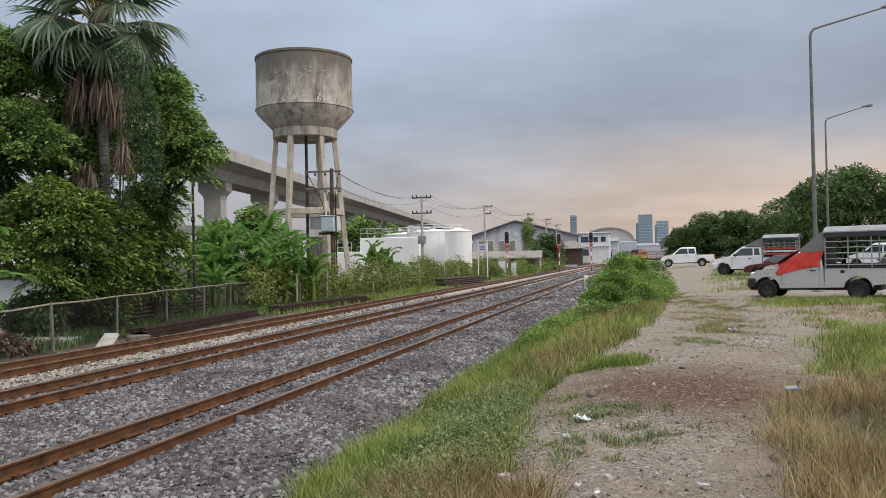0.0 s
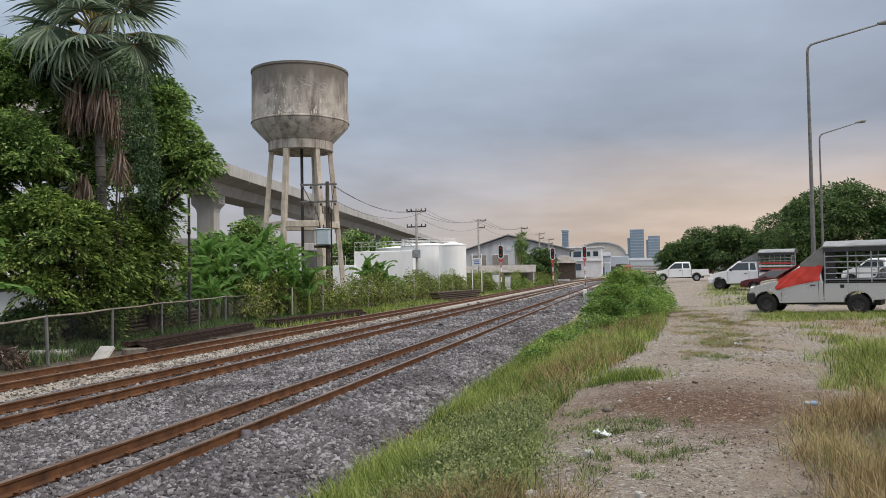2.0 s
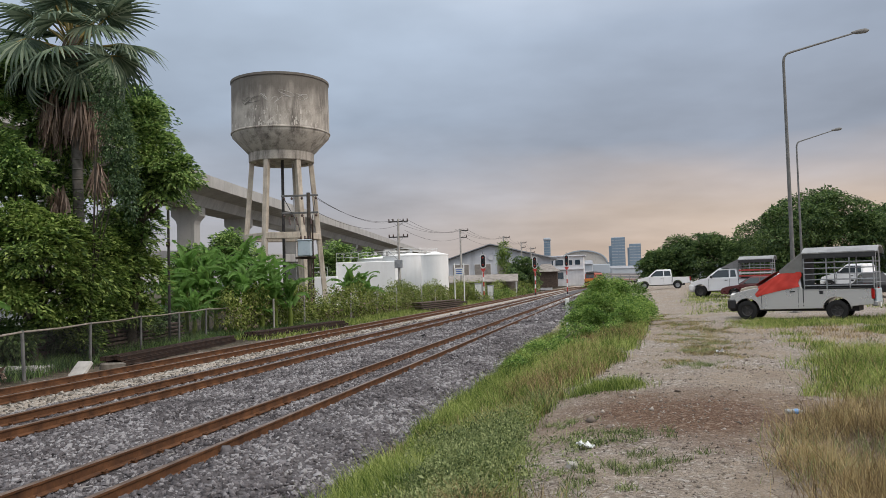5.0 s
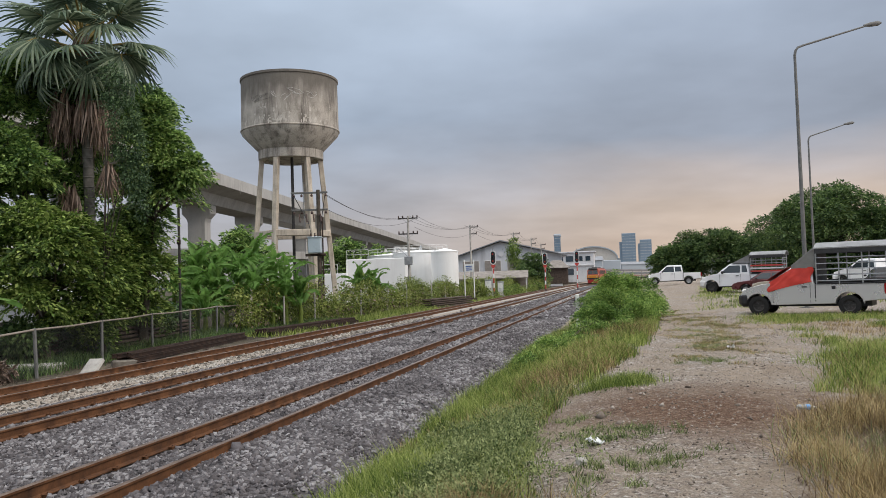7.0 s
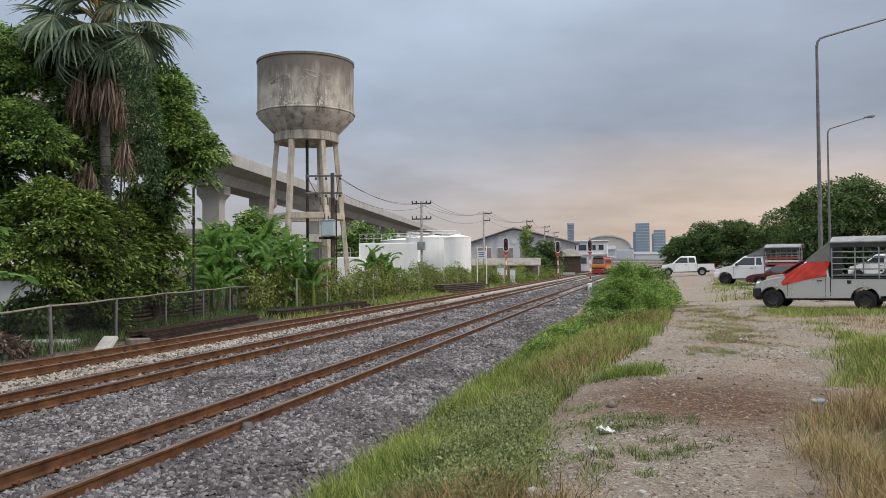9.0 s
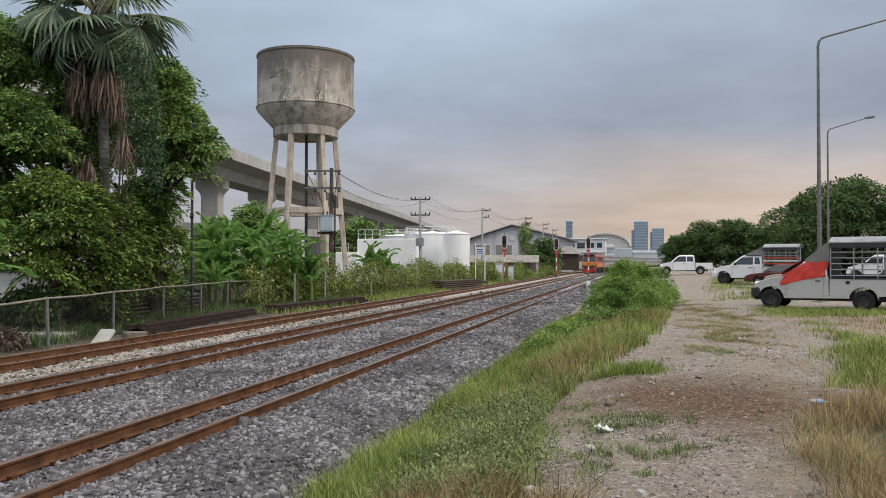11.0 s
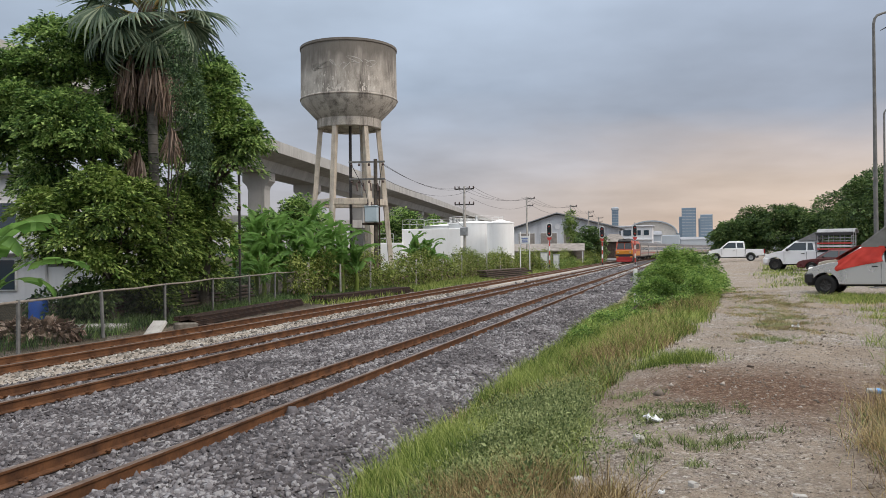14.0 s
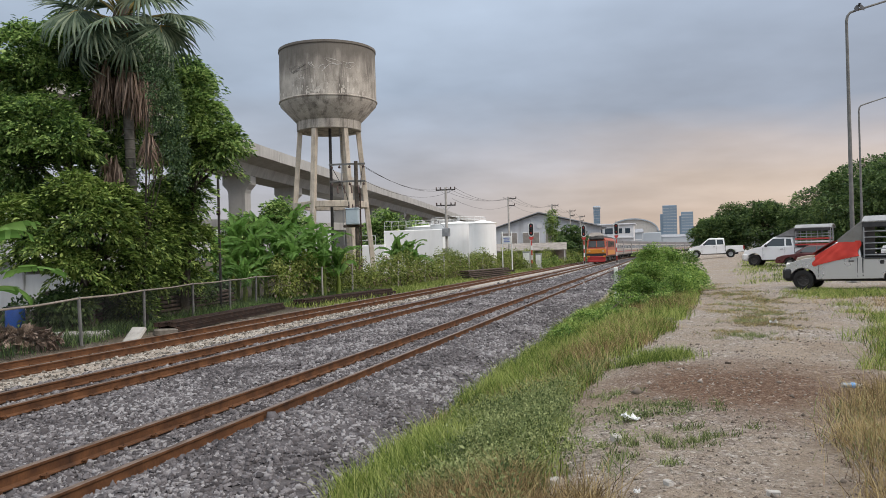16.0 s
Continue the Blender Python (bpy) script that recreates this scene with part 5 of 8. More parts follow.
# ---------- plants ----------
def leaf_cloud(blobs, n, size, seed, shell=0.55, droop=0.5, sprig=0):
    """Small folded leaves spread through ellipsoids: blobs are (x, y, z, rx, ry, rz). Returns vertices and faces."""
    r = rng_for(seed)
    B = np.array(blobs, float)
    vol = (B[:, 3] * B[:, 4] * B[:, 5]) ** 0.75
    k = r.choice(len(B), n, p=vol / vol.sum())
    u = r.normal(size=(n, 3))
    u /= np.linalg.norm(u, axis=1, keepdims=True)
    rad = shell + (1 - shell) * r.random(n) ** 0.6
    # ragged outline: lumps that push out and pull in
    lump = 1 + 0.16 * np.sin(u[:, 0] * 7 + k) * np.sin(u[:, 1] * 6 + 2 * k) + 0.12 * np.sin(u[:, 2] * 11 + 3 * k) + 0.07 * r.normal(size=n)
    c = B[k, :3] + u * B[k, 3:] * (rad * lump)[:, None]
    if sprig:
        # leaves gather in sprigs at the twigs' ends, with gaps between them
        h = r.integers(0, max(1, n // sprig), n)
        c, u = c[h], u[h]
        c = c + r.normal(0, size * 1.15, (n, 3)) * np.array([1, 1, 0.6])
    L = size * np.exp(r.normal(0, 0.25, n))
    out = u + r.normal(0, 0.6, (n, 3))
    out[:, 2] -= droop
    out /= np.linalg.norm(out, axis=1, keepdims=True)
    up = r.normal(0, 0.5, (n, 3)) + np.array([0, 0, 1.0])
    side = np.cross(out, up)
    side /= np.linalg.norm(side, axis=1, keepdims=True) + 1e-9
    nrm = np.cross(side, out)
    w = 0.27
    a = c
    b = c + (out * 0.45 + side * w + nrm * 0.10) * L[:, None]
    e = c + (out * 1.0 - nrm * 0.10) * L[:, None]
    f = c + (out * 0.45 - side * w + nrm * 0.10) * L[:, None]
    V = np.stack([a, b, e, f], 1).reshape(-1, 3)
    i = np.arange(n) * 4
    F = np.concatenate([np.stack([i, i + 1, i + 2], -1), np.stack([i, i + 2, i + 3], -1)])
    return V, F


def limbs(base, top, blobs, r0, seed):
    """A tapered trunk and limbs that reach into the blobs."""
    r = rng_for(seed)
    g = Geo()
    base, top = Vector(base), Vector(top)
    pts = [base.lerp(top, k / 5) + Vector((r.normal(0, 0.06), r.normal(0, 0.06), 0)) for k in range(6)]
    g.tube(pts, [r0 * (1.25 if k == 0 else 1 - 0.13 * k) for k in range(6)], 9)
    for b in blobs:
        s = pts[2 + int(r.integers(0, 3))]
        e = Vector(b[:3])
        m = s.lerp(e, 0.5) + Vector((r.normal(0, 0.2), r.normal(0, 0.2), 0.25))
        g.tube([s, m, e], [r0 * 0.42, r0 * 0.28, r0 * 0.08], 6)
        for j in range(3):
            q = e + Vector([r.normal(0, 0.45) * v for v in b[3:]])
            g.tube([m.lerp(e, 0.5), q], [r0 * 0.14, r0 * 0.04], 5)
    return g


def tree(name, base, top, blobs, n, size, material, label, seed, r0=0.22, group="", category="tree"):
    z0 = Vector(base)
    t = thing(name, Matrix.Translation(z0), label, category, group)
    loc = [(b[0] - z0.x, b[1] - z0.y, b[2] - z0.z, *b[3:]) for b in blobs]
    part("trunk", limbs((0, 0, -0.3), Vector(top) - z0, loc, r0, seed), M["bark"], t, smooth=60)
    V, F = leaf_cloud(loc, n, size, seed, 0.62, 0.5, 16)
    part("crown", raw_mesh("crown", V, F, material), None, t)
    return t


def E3(x, y, z, r, k=0.85):
    return (x, y, z, r, r, r * k)


def bough_cloud(blobs, boughs, per, size, seed, rb=0.6, fill=0.12, top=0.0):
    """Leaves gathered on boughs: each bough is a drooping umbrella of leaves at the outside of a blob, with dark gaps between the boughs."""
    r = rng_for(seed)
    B = np.array(blobs, float)
    area = (B[:, 3] * B[:, 4] * B[:, 5]) ** 0.67
    k = r.choice(len(B), boughs, p=area / area.sum())
    u = r.normal(size=(boughs, 3))
    u[:, 2] += 0.25 + top
    u /= np.linalg.norm(u, axis=1, keepdims=True)
    c = B[k, :3] + u * B[k, 3:] * (0.72 + 0.34 * r.random(boughs))[:, None]
    br = rb * np.exp(r.normal(0, 0.28, boughs))
    n = boughs * per
    h = np.repeat(np.arange(boughs), per)
    ang, q = r.uniform(0, 2 * np.pi, n), np.sqrt(r.random(n))
    dx, dy = np.cos(ang), np.sin(ang)
    # an umbrella that leans outwards with its bough
    lx, ly = dx * q, dy * q
    lz = 0.42 * (1 - q * q) - 0.30 * q + r.normal(0, 0.10, n)
    lean = 0.55
    p = c[h] + np.stack([lx, ly, lz - lean * (lx * u[h, 0] + ly * u[h, 1])], -1) * br[h][:, None]
    out = np.stack([dx, dy, np.full(n, -0.35)], -1) + 0.7 * u[h] + r.normal(0, 0.42, (n, 3))
    m = int(n * fill)                            # a thin fill of inner leaves
    kk = r.choice(len(B), m, p=area / area.sum())
    w = r.normal(size=(m, 3))
    w /= np.linalg.norm(w, axis=1, keepdims=True)
    p = np.concatenate([p, B[kk, :3] + w * B[kk, 3:] * (0.75 * r.random(m) ** 0.5)[:, None]])
    out = np.concatenate([out, w + r.normal(0, 0.5, (m, 3))])
    n += m
    out /= np.linalg.norm(out, axis=1, keepdims=True)
    L = size * np.exp(r.normal(0, 0.25, n))
    up = r.normal(0, 0.35, (n, 3)) + np.array([0, 0, 1.0])
    side = np.cross(out, up)
    side /= np.linalg.norm(side, axis=1, keepdims=True) + 1e-9
    nrm = np.cross(side, out)
    V = np.stack([p, p + (out * 0.45 + side * 0.25 + nrm * 0.09) * L[:, None], p + (out - nrm * 0.12) * L[:, None], p + (out * 0.45 - side * 0.25 + nrm * 0.09) * L[:, None]], 1).reshape(-1, 3)
    i = np.arange(n) * 4
    return V, np.concatenate([np.stack([i, i + 1, i + 2], -1), np.stack([i, i + 2, i + 3], -1)])


def bough_tree(name, base, top, blobs, boughs, per, size, material, label, seed, r0=0.22, group="", category="tree", rb=0.6, fill=0.12, high=0.0):
    z0 = Vector(base)
    t = thing(name, Matrix.Translation(z0), label, category, group)
    loc = [(b[0] - z0.x, b[1] - z0.y, b[2] - z0.z, *b[3:]) for b in blobs]
    part("trunk", limbs((0, 0, -0.3), Vector(top) - z0, loc, r0, seed), M["bark"], t, smooth=60)
    V, F = bough_cloud(loc, boughs, per, size, seed, rb, fill, high)
    part("crown", raw_mesh("crown", V, F, material), None, t)
    return t


# the big broadleaf trees behind the fence
bough_tree("broadleaf_tree", (-14.3, 29.6, -0.15), (-14.5, 29.6, 7.5),
           [E3(-16.0, 29.2, 9.6, 1.5), E3(-14.6, 29.8, 10.2, 1.5), E3(-17.6, 28.8, 8.6, 1.4), E3(-14.9, 27.3, 6.9, 1.25), E3(-13.7, 26.9, 6.3, 0.9), E3(-16.4, 27.4, 7.2, 1.2), E3(-17.8, 28.6, 6.4, 1.1),
            E3(-15.6, 27.6, 5.4, 1.0), E3(-13.2, 30.4, 8.6, 1.9), E3(-13.6, 29.6, 5.6, 1.4), E3(-16.6, 28.6, 4.6, 1.0), E3(-18.6, 29.4, 7.4, 1.4)],
           480, 150, 0.165, M["leaf_dark"], "large dark green broadleaf tree behind the wire fence", 21, 0.30, "trees by the fence", rb=0.55, fill=0.16)
bough_tree("broadleaf_tree", (-11.9, 32.9, -0.15), (-11.8, 33.0, 6.0),
           [E3(-11.5, 32.2, 9.0, 1.0), E3(-10.9, 31.8, 8.1, 0.95), E3(-10.2, 31.6, 7.2, 0.85), E3(-9.45, 31.4, 6.85, 0.62), E3(-10.2, 31.5, 6.1, 0.6), E3(-11.6, 32.4, 6.6, 1.2), E3(-12.1, 33.0, 4.8, 1.1), E3(-11.9, 33.2, 10.0, 0.9), E3(-12.6, 32.6, 3.6, 1.1)],
           220, 150, 0.165, M["leaf_dark"], "green broadleaf tree with an uneven crown near the palm", 22, 0.20, "trees by the fence", rb=0.48, fill=0.14)
bough_tree("broadleaf_tree", (-13.0, 26.9, -0.15), (-12.8, 26.6, 2.9),
           [E3(-12.3, 25.4, 3.5, 0.95), E3(-13.6, 25.6, 3.4, 1.0), E3(-12.1, 26.3, 3.3, 0.7), E3(-12.1, 26.4, 2.3, 0.6), E3(-12.15, 26.5, 1.3, 0.5), E3(-11.75, 27.6, 3.7, 0.5), E3(-11.75, 27.6, 2.9, 0.5), E3(-11.75, 27.6, 2.1, 0.5), E3(-11.8, 27.7, 1.3, 0.45), E3(-11.8, 27.7, 0.6, 0.4), E3(-13.0, 24.8, 2.5, 0.8), E3(-12.6, 25.0, 1.9, 0.6), E3(-14.2, 25.6, 2.5, 0.8),
            E3(-13.0, 25.8, 4.4, 0.7), E3(-11.95, 26.3, 4.05, 0.6), E3(-15.2, 26.4, 3.6, 0.9), E3(-12.36, 31.9, 3.42, 1.08), E3(-11.7, 33.1, 2.7, 0.96), E3(-12.6, 31.2, 2.1, 0.96), E3(-12.36, 32.9, 4.38, 0.72), E3(-12.2, 33.3, 1.38, 0.8), E3(-12.6, 30.6, 1.3, 0.7),
            E3(-12.1, 29.4, 3.9, 0.8), E3(-12.0, 29.6, 2.6, 0.8)],
           410, 118, 0.16, M["leaf"], "low bright green broadleaf tree with branches to the ground", 23, 0.15, "trees by the fence", rb=0.44, fill=0.10)
tree("climbing_vine", (-11.7, 28.2, -0.15), (-11.2, 27.4, 7.2),
     [E3(-10.55, 26.9, 8.9, 0.42, 1.5), E3(-10.35, 26.8, 8.0, 0.50, 1.3), E3(-10.15, 26.8, 7.0, 0.50, 1.4), E3(-10.0, 26.8, 6.0, 0.42, 1.5), E3(-9.85, 26.8, 5.1, 0.30, 1.9), E3(-10.75, 26.8, 9.5, 0.3, 1)],
     6500, 0.085, M["creeper"], "dense dark climbing vine hanging beside the palm", 24, 0.06, category="vine")


def fan_leaf_mesh(seed, bend, sag, material):
    """A fan palm leaf: stalk along +x, then a pleated fan, turned down by bend degrees at the stalk's end; the fingers' tips sag."""
    r = rng_for(seed)
    V, F = [], []
    n, L, R = 30, 1.55, 1.5
    cb, sb = math.cos(radians(bend)), math.sin(radians(bend))
    for i in range(n):
        a = radians(-118 + 236 * i / (n - 1))
        half = radians(4.1)
        ln = R * (1 - 0.30 * (abs(a) / radians(118)) ** 2) * r.uniform(0.88, 1.05)
        k = len(V)
        tip = r.uniform(0.6, 1.4)
        rows = [(0.03, 0.9, 0.0), (0.30, 1.0, -0.01), (0.52, 0.98, -sag * 0.05), (0.76, 0.52, -sag * 0.20 * tip), (1.0, 0.05, -sag * 0.55 * tip)]
        for f, wd, z in rows:
            for sgn in (-1, 0, 1):
                aa = a + sgn * half * wd
                x, y, zz = math.cos(aa) * ln * f, math.sin(aa) * ln * f, z * ln + (0.05 * min(1, f * 2) * wd if sgn == 0 else 0) - 0.16 * abs(math.sin(aa)) * ln * f
                V.append((L + x * cb + zz * sb, y, -x * sb + zz * cb))
        for j in range(4):
            for sgn in (0, 1):
                b = k + j * 3 + sgn
                F.append((b, b + 1, b + 4, b + 3))
    g = Geo().add(V, F)
    g.tube([(0, 0, 0), (0.6, 0, 0.06), (L, 0, 0), (L + 0.25 * cb, 0, -0.25 * sb)], [0.065, 0.045, 0.032, 0.012], 5)
    nf = len(F)
    me = g.mesh("fan_leaf")
    me.materials.append(material)
    me.materials.append(M["petiole"] if material is M["palm"] else material)
    me.polygons.foreach_set("material_index", [0 if i < nf else 1 for i in range(len(me.polygons))])
    return me


def dead_leaf_mesh(seed):
    """A withered fan, shut like an umbrella: narrow strips that hang along -z from its stalk."""
    r = rng_for(seed)
    V, F = [], []
    for i in range(20):
        a, w = r.uniform(0, 2 * math.pi), r.uniform(0.018, 0.04)
        ln, rad = r.uniform(0.9, 1.7), r.uniform(0.10, 0.30)
        tw = r.uniform(0, math.pi)
        k = len(V)
        for f in (0.0, 0.3, 0.65, 1.0):
            cx, cy = math.cos(a) * rad * f ** 0.7 + 0.03 * math.sin(5 * f + i), math.sin(a) * rad * f ** 0.7 + 0.03 * math.cos(4 * f + i)
            ww = w * (0.5 if f == 0 else 1.0 - 0.7 * max(0, f - 0.5) * 2)
            for sgn in (-1, 1):
                V.append((cx + sgn * ww * math.cos(tw + f), cy + sgn * ww * math.sin(tw + f), -ln * f))
        F += [(k + 2 * j, k + 2 * j + 1, k + 2 * j + 3, k + 2 * j + 2) for j in range(3)]
    me = Geo().add(V, F).mesh("dead_leaf")
    me.materials.append(M["deadleaf"])
    return me


def fan_palm(x, y, zt, label):
    z0 = gz(x, y)
    t = thing("fan_palm", pose(x, y, z0), label, "palm tree")
    h = zt - z0
    g = Geo()
    g.tube([(0.22, 0, -0.2), (0.2, 0, h * 0.3), (0.12, 0, h * 0.6), (0, 0, h)], [0.26, 0.19, 0.18, 0.22], 12)
    for k in range(30):
        zz = 0.4 + k * (h - 0.8) / 30
        g.lathe([(0.18, zz), (0.205, zz + 0.03), (0.185, zz + 0.07)], 12, (float(np.interp(zz / h, [0, 0.3, 0.6, 1], [0.22, 0.2, 0.12, 0])), 0, 0))
    part("trunk", g, M["palmtrunk"], t, smooth=60)
    part("fibre_crown", Geo().lathe([(0, h - 1.9), (0.25, h - 1.7), (0.42, h - 0.9), (0.40, h - 0.2), (0.30, h + 0.15), (0.1, h + 0.4), (0, h + 0.45)], 12), M["wood"], t, smooth=60)
    r = rng_for(31)
    bends = (0, 5, 20, 42, 70)
    green = [fan_leaf_mesh(40 + i, b, 0.35 + 0.12 * i, M["palm"]) for i, b in enumerate(bends)]
    dead = [dead_leaf_mesh(50 + i) for i in range(5)]
    n = 36
    for k in range(n):
        f = k / (n - 1)
        az, el = k * 2.399 + r.uniform(-0.25, 0.25), 76 - 98 * f ** 0.85 + r.uniform(-9, 9)
        size = (0.8 if k < 5 else r.uniform(1.0, 1.2)) * (1.0 if f < 0.8 else 0.92)
        m = Matrix.Translation((0, 0, h + 0.2 - 1.25 * f)) @ Matrix.Rotation(az, 4, "Z") @ Matrix.Rotation(radians(-el), 4, "Y") @ Matrix.Rotation(r.uniform(-0.45, 0.45), 4, "X") @ Matrix.Scale(size, 4)
        part("frond", green[min(4, max(0, int(f * 5.2 + r.uniform(-0.6, 0.6))))], None, t, m=m)
    for k in range(62):
        az = k * 2.399 + r.uniform(-0.3, 0.3)
        off = r.uniform(0.45, 1.15)
        m = Matrix.Translation((off * math.cos(az), off * math.sin(az), h - 1.5 - 0.35 * off - r.uniform(0, 0.9))) @ Matrix.Rotation(az, 4, "Z") @ Matrix.Rotation(radians(r.uniform(-14, 4)), 4, "Y") @ Matrix.Scale(r.uniform(0.75, 1.15), 4)
        part("dead_frond", dead[k % 5], None, t, m=m)
    for k in range(12):                               # withered leaves caught lower down
        low = k < 8
        c = Vector((0.05 + r.uniform(-0.22, 0.22), -1.2 + r.uniform(-0.2, 0.2), 6.1 + r.uniform(-0.75, 0.15))) if low else Vector((0.95 + r.uniform(-0.2, 0.2), -0.35, 7.0 + r.uniform(-0.3, 0.1)))
        m = Matrix.Translation(c) @ Matrix.Rotation(k * 1.7, 4, "Z") @ Matrix.Rotation(radians(r.uniform(-28, 28)), 4, "Y") @ Matrix.Scale(r.uniform(0.6, 0.95), 4)
        part("dead_frond", dead[k % 5], None, t, m=m)


fan_palm(-12.55, 28.9, 11.2, "tall fan palm with a skirt of brown dead fronds")


def banana_leaf_mesh(seed, material):
    """An arching torn banana leaf along +x."""
    r = rng_for(seed)
    n, L = 20, 1.0
    V, F = [], []
    bend = r.uniform(1.0, 1.7)
    x = z = 0.0
    a = radians(72)
    for i in range(n + 1):
        k = i / n
        w = 0.17 * math.sin(math.pi * min(1, max(0.0, (k - 0.1) / 0.9)) ** 0.75) if k > 0.1 else 0.012
        V += [(x, -w, z + w * 0.30 * (1 - k) - 0.05 * w), (x, 0, z - 0.012), (x, w, z + w * 0.30 * (1 - k))]
        a -= bend * 1.45 / n * (0.5 + k)
        x, z = x + math.cos(a) / n, z + math.sin(a) / n
    # the wind has torn each half into strips that sag on their own
    drop = [0.0, 0.0]
    for i in range(n):
        for sgn in (0, 2):
            if r.random() < 0.4 or i == 0:
                drop[sgn // 2] = r.uniform(0, 0.10) * (i > 3)
                gap = 0.012 * (i > 3)
            else:
                gap = 0.0
            p, q = V[3 * i + sgn], V[3 * i + 3 + sgn]
            k = len(V)
            dz = drop[sgn // 2]
            V += [(p[0] + gap, p[1] * (1 - dz), p[2] - dz), (q[0], q[1] * (1 - dz), q[2] - dz)]
            F.append((3 * i + 1, 3 * i + 4, k + 1, k))
    g = Geo().add(V, F)
    me = g.mesh("banana_leaf")
    me.shade_smooth()
    me.materials.append(material)
    return me


BANANA_LEAVES = [banana_leaf_mesh(60 + i, M["banana"]) for i in range(6)]


def banana_plant(x, y, h, leaf, seed, label, bow=0):
    r = rng_for(seed)
    z0 = gz(x, y)
    t = thing("banana_plant", pose(x, y, z0), label, "banana plant", "banana plants")
    part("stem", Geo().tube([(0, 0, -0.1), (0.04, 0, h * 0.5), (0, 0, h)], [0.15, 0.12, 0.07], 9), M["vine"], t, smooth=60)
    for k in range(13):
        az = k * 2.399 + r.uniform(-0.3, 0.3)
        s = leaf * r.uniform(0.75, 1.15)
        tilt = r.uniform(-26, 16) + 3.4 * k - 30 + bow
        m = Matrix.Translation((0, 0, h - 0.05 * k)) @ Matrix.Rotation(az, 4, "Z") @ Matrix.Rotation(radians(tilt), 4, "Y") @ Matrix.Diagonal((s, s * 0.68, s, 1))
        part("leaf", BANANA_LEAVES[(k + seed) % 6], None, t, m=m)
    return t


for i, (x, y, h, l) in enumerate([(-12.9, 43.6, 2.5, 2.6), (-11.7, 42.6, 2.0, 2.5), (-12.3, 45.5, 2.6, 2.6), (-10.6, 43.3, 2.3, 2.5), (-9.5, 42.5, 1.9, 2.5), (-9.0, 44.2, 2.4, 2.6), (-8.0, 43.2, 1.7, 2.5), (-7.3, 43.8, 1.3, 2.4), (-10.2, 45.5, 2.7, 2.6),
                                  (-13.8, 42.5, 2.0, 2.5), (-11.0, 42.4, 1.1, 2.2), (-8.6, 42.6, 1.0, 2.2), (-12.6, 41.9, 1.2, 2.3), (-11.4, 39.8, 0.9, 2.0)]):
    banana_plant(x, y, h * 1.15, l, 70 + i, "lush green banana plant with torn arching leaves behind the fence")
for i, (x, y, h, l) in enumerate([(-5.5, 60.5, 1.9, 2.5), (-4.6, 60.9, 1.7, 2.3), (-4.0, 60.3, 1.8, 2.2)]):
    banana_plant(x, y, h, l, 90 + i, "banana plant standing over the vine-covered fence")
banana_plant(-12.75, 19.4, 1.7, 2.9, 99, "banana plant with broad leaves by the shed", 22)


# trees across the lot and along the line
def round_tree(x, y, h, w, boughs, size, material, label, seed, group, rb=0.7):
    z0 = gz(x, y)
    r = rng_for(seed)
    bl = []
    for k in range(13):
        a = k * 2.399
        q = math.sqrt((k + 0.3) / 13)
        rr = w * 0.40 * q
        zz = h * (0.80 - 0.34 * q ** 2.2) * r.uniform(0.92, 1.06)
        bl.append((x + rr * math.cos(a), y + rr * math.sin(a), z0 + zz, w * 0.15, w * 0.15, h * 0.17))
    bl.append((x, y, z0 + h * 0.36, w * 0.43, w * 0.43, h * 0.34))
    bl.append((x, y, z0 + h * 0.14, w * 0.40, w * 0.40, h * 0.16))
    bough_tree("roadside_tree", (x, y, z0), (x, y, z0 + h * 0.5), bl, boughs, 62, size * 1.08, material, label, seed, 0.26, group, rb=rb, fill=0.22, high=0.3)


for i, (x, y, h, w) in enumerate([(36.3, 71, 8.7, 13.6), (43.0, 68, 7.8, 10), (41.0, 60, 5.4, 6), (48, 68, 7.5, 9), (54, 62, 8, 10), (60, 52, 8, 10)]):
    round_tree(x, y, h, w, 760 if i == 0 else 260, 0.23, M["leaf_far"], "large dark green tree behind the parked cars", 110 + i, "trees beyond the lot", 0.75)
for i, (x, y, h, w) in enumerate([(36.2, 118, 5.3, 5.5), (39.6, 118, 7.2, 6.5), (43.2, 115, 7.7, 8), (46.8, 112, 6.6, 7), (51, 108, 6.0, 8), (41, 128, 5.8, 8)]):
    round_tree(x, y, h, w, 190, 0.32, M["leaf_far"], "green tree on the far edge of the lot", 130 + i, "trees beyond the lot", 0.85)
for i, (x, y, h, w) in enumerate([(-10.2, 96, 8.3, 6.5), (-6.6, 99, 6.9, 5.5), (-18.5, 78, 8.6, 5.5), (-22.0, 76, 6.6, 5)]):
    round_tree(x, y, h, w, 110, 0.34, M["leaf_dark"], "dark green tree behind the water tower", 150 + i, "trees behind the tower")
for i, (x, y, h, w) in enumerate([(20.0, 148, 7.2, 6), (17.0, 141, 4.4, 5)]):
    round_tree(x, y, h, w, 90, 0.36, M["leaf_far"], "green tree beside the warehouse", 160 + i, "trees by the warehouse")
for i, (x, y, h, w) in enumerate([(-27, 44, 7, 8), (-33, 52, 7, 8), (-44, 62, 8, 10)]):
    round_tree(x, y, h, w, 90, 0.36, M["leaf_dark"], "dark tree in the yard beyond the fence", 170 + i, "yard trees")
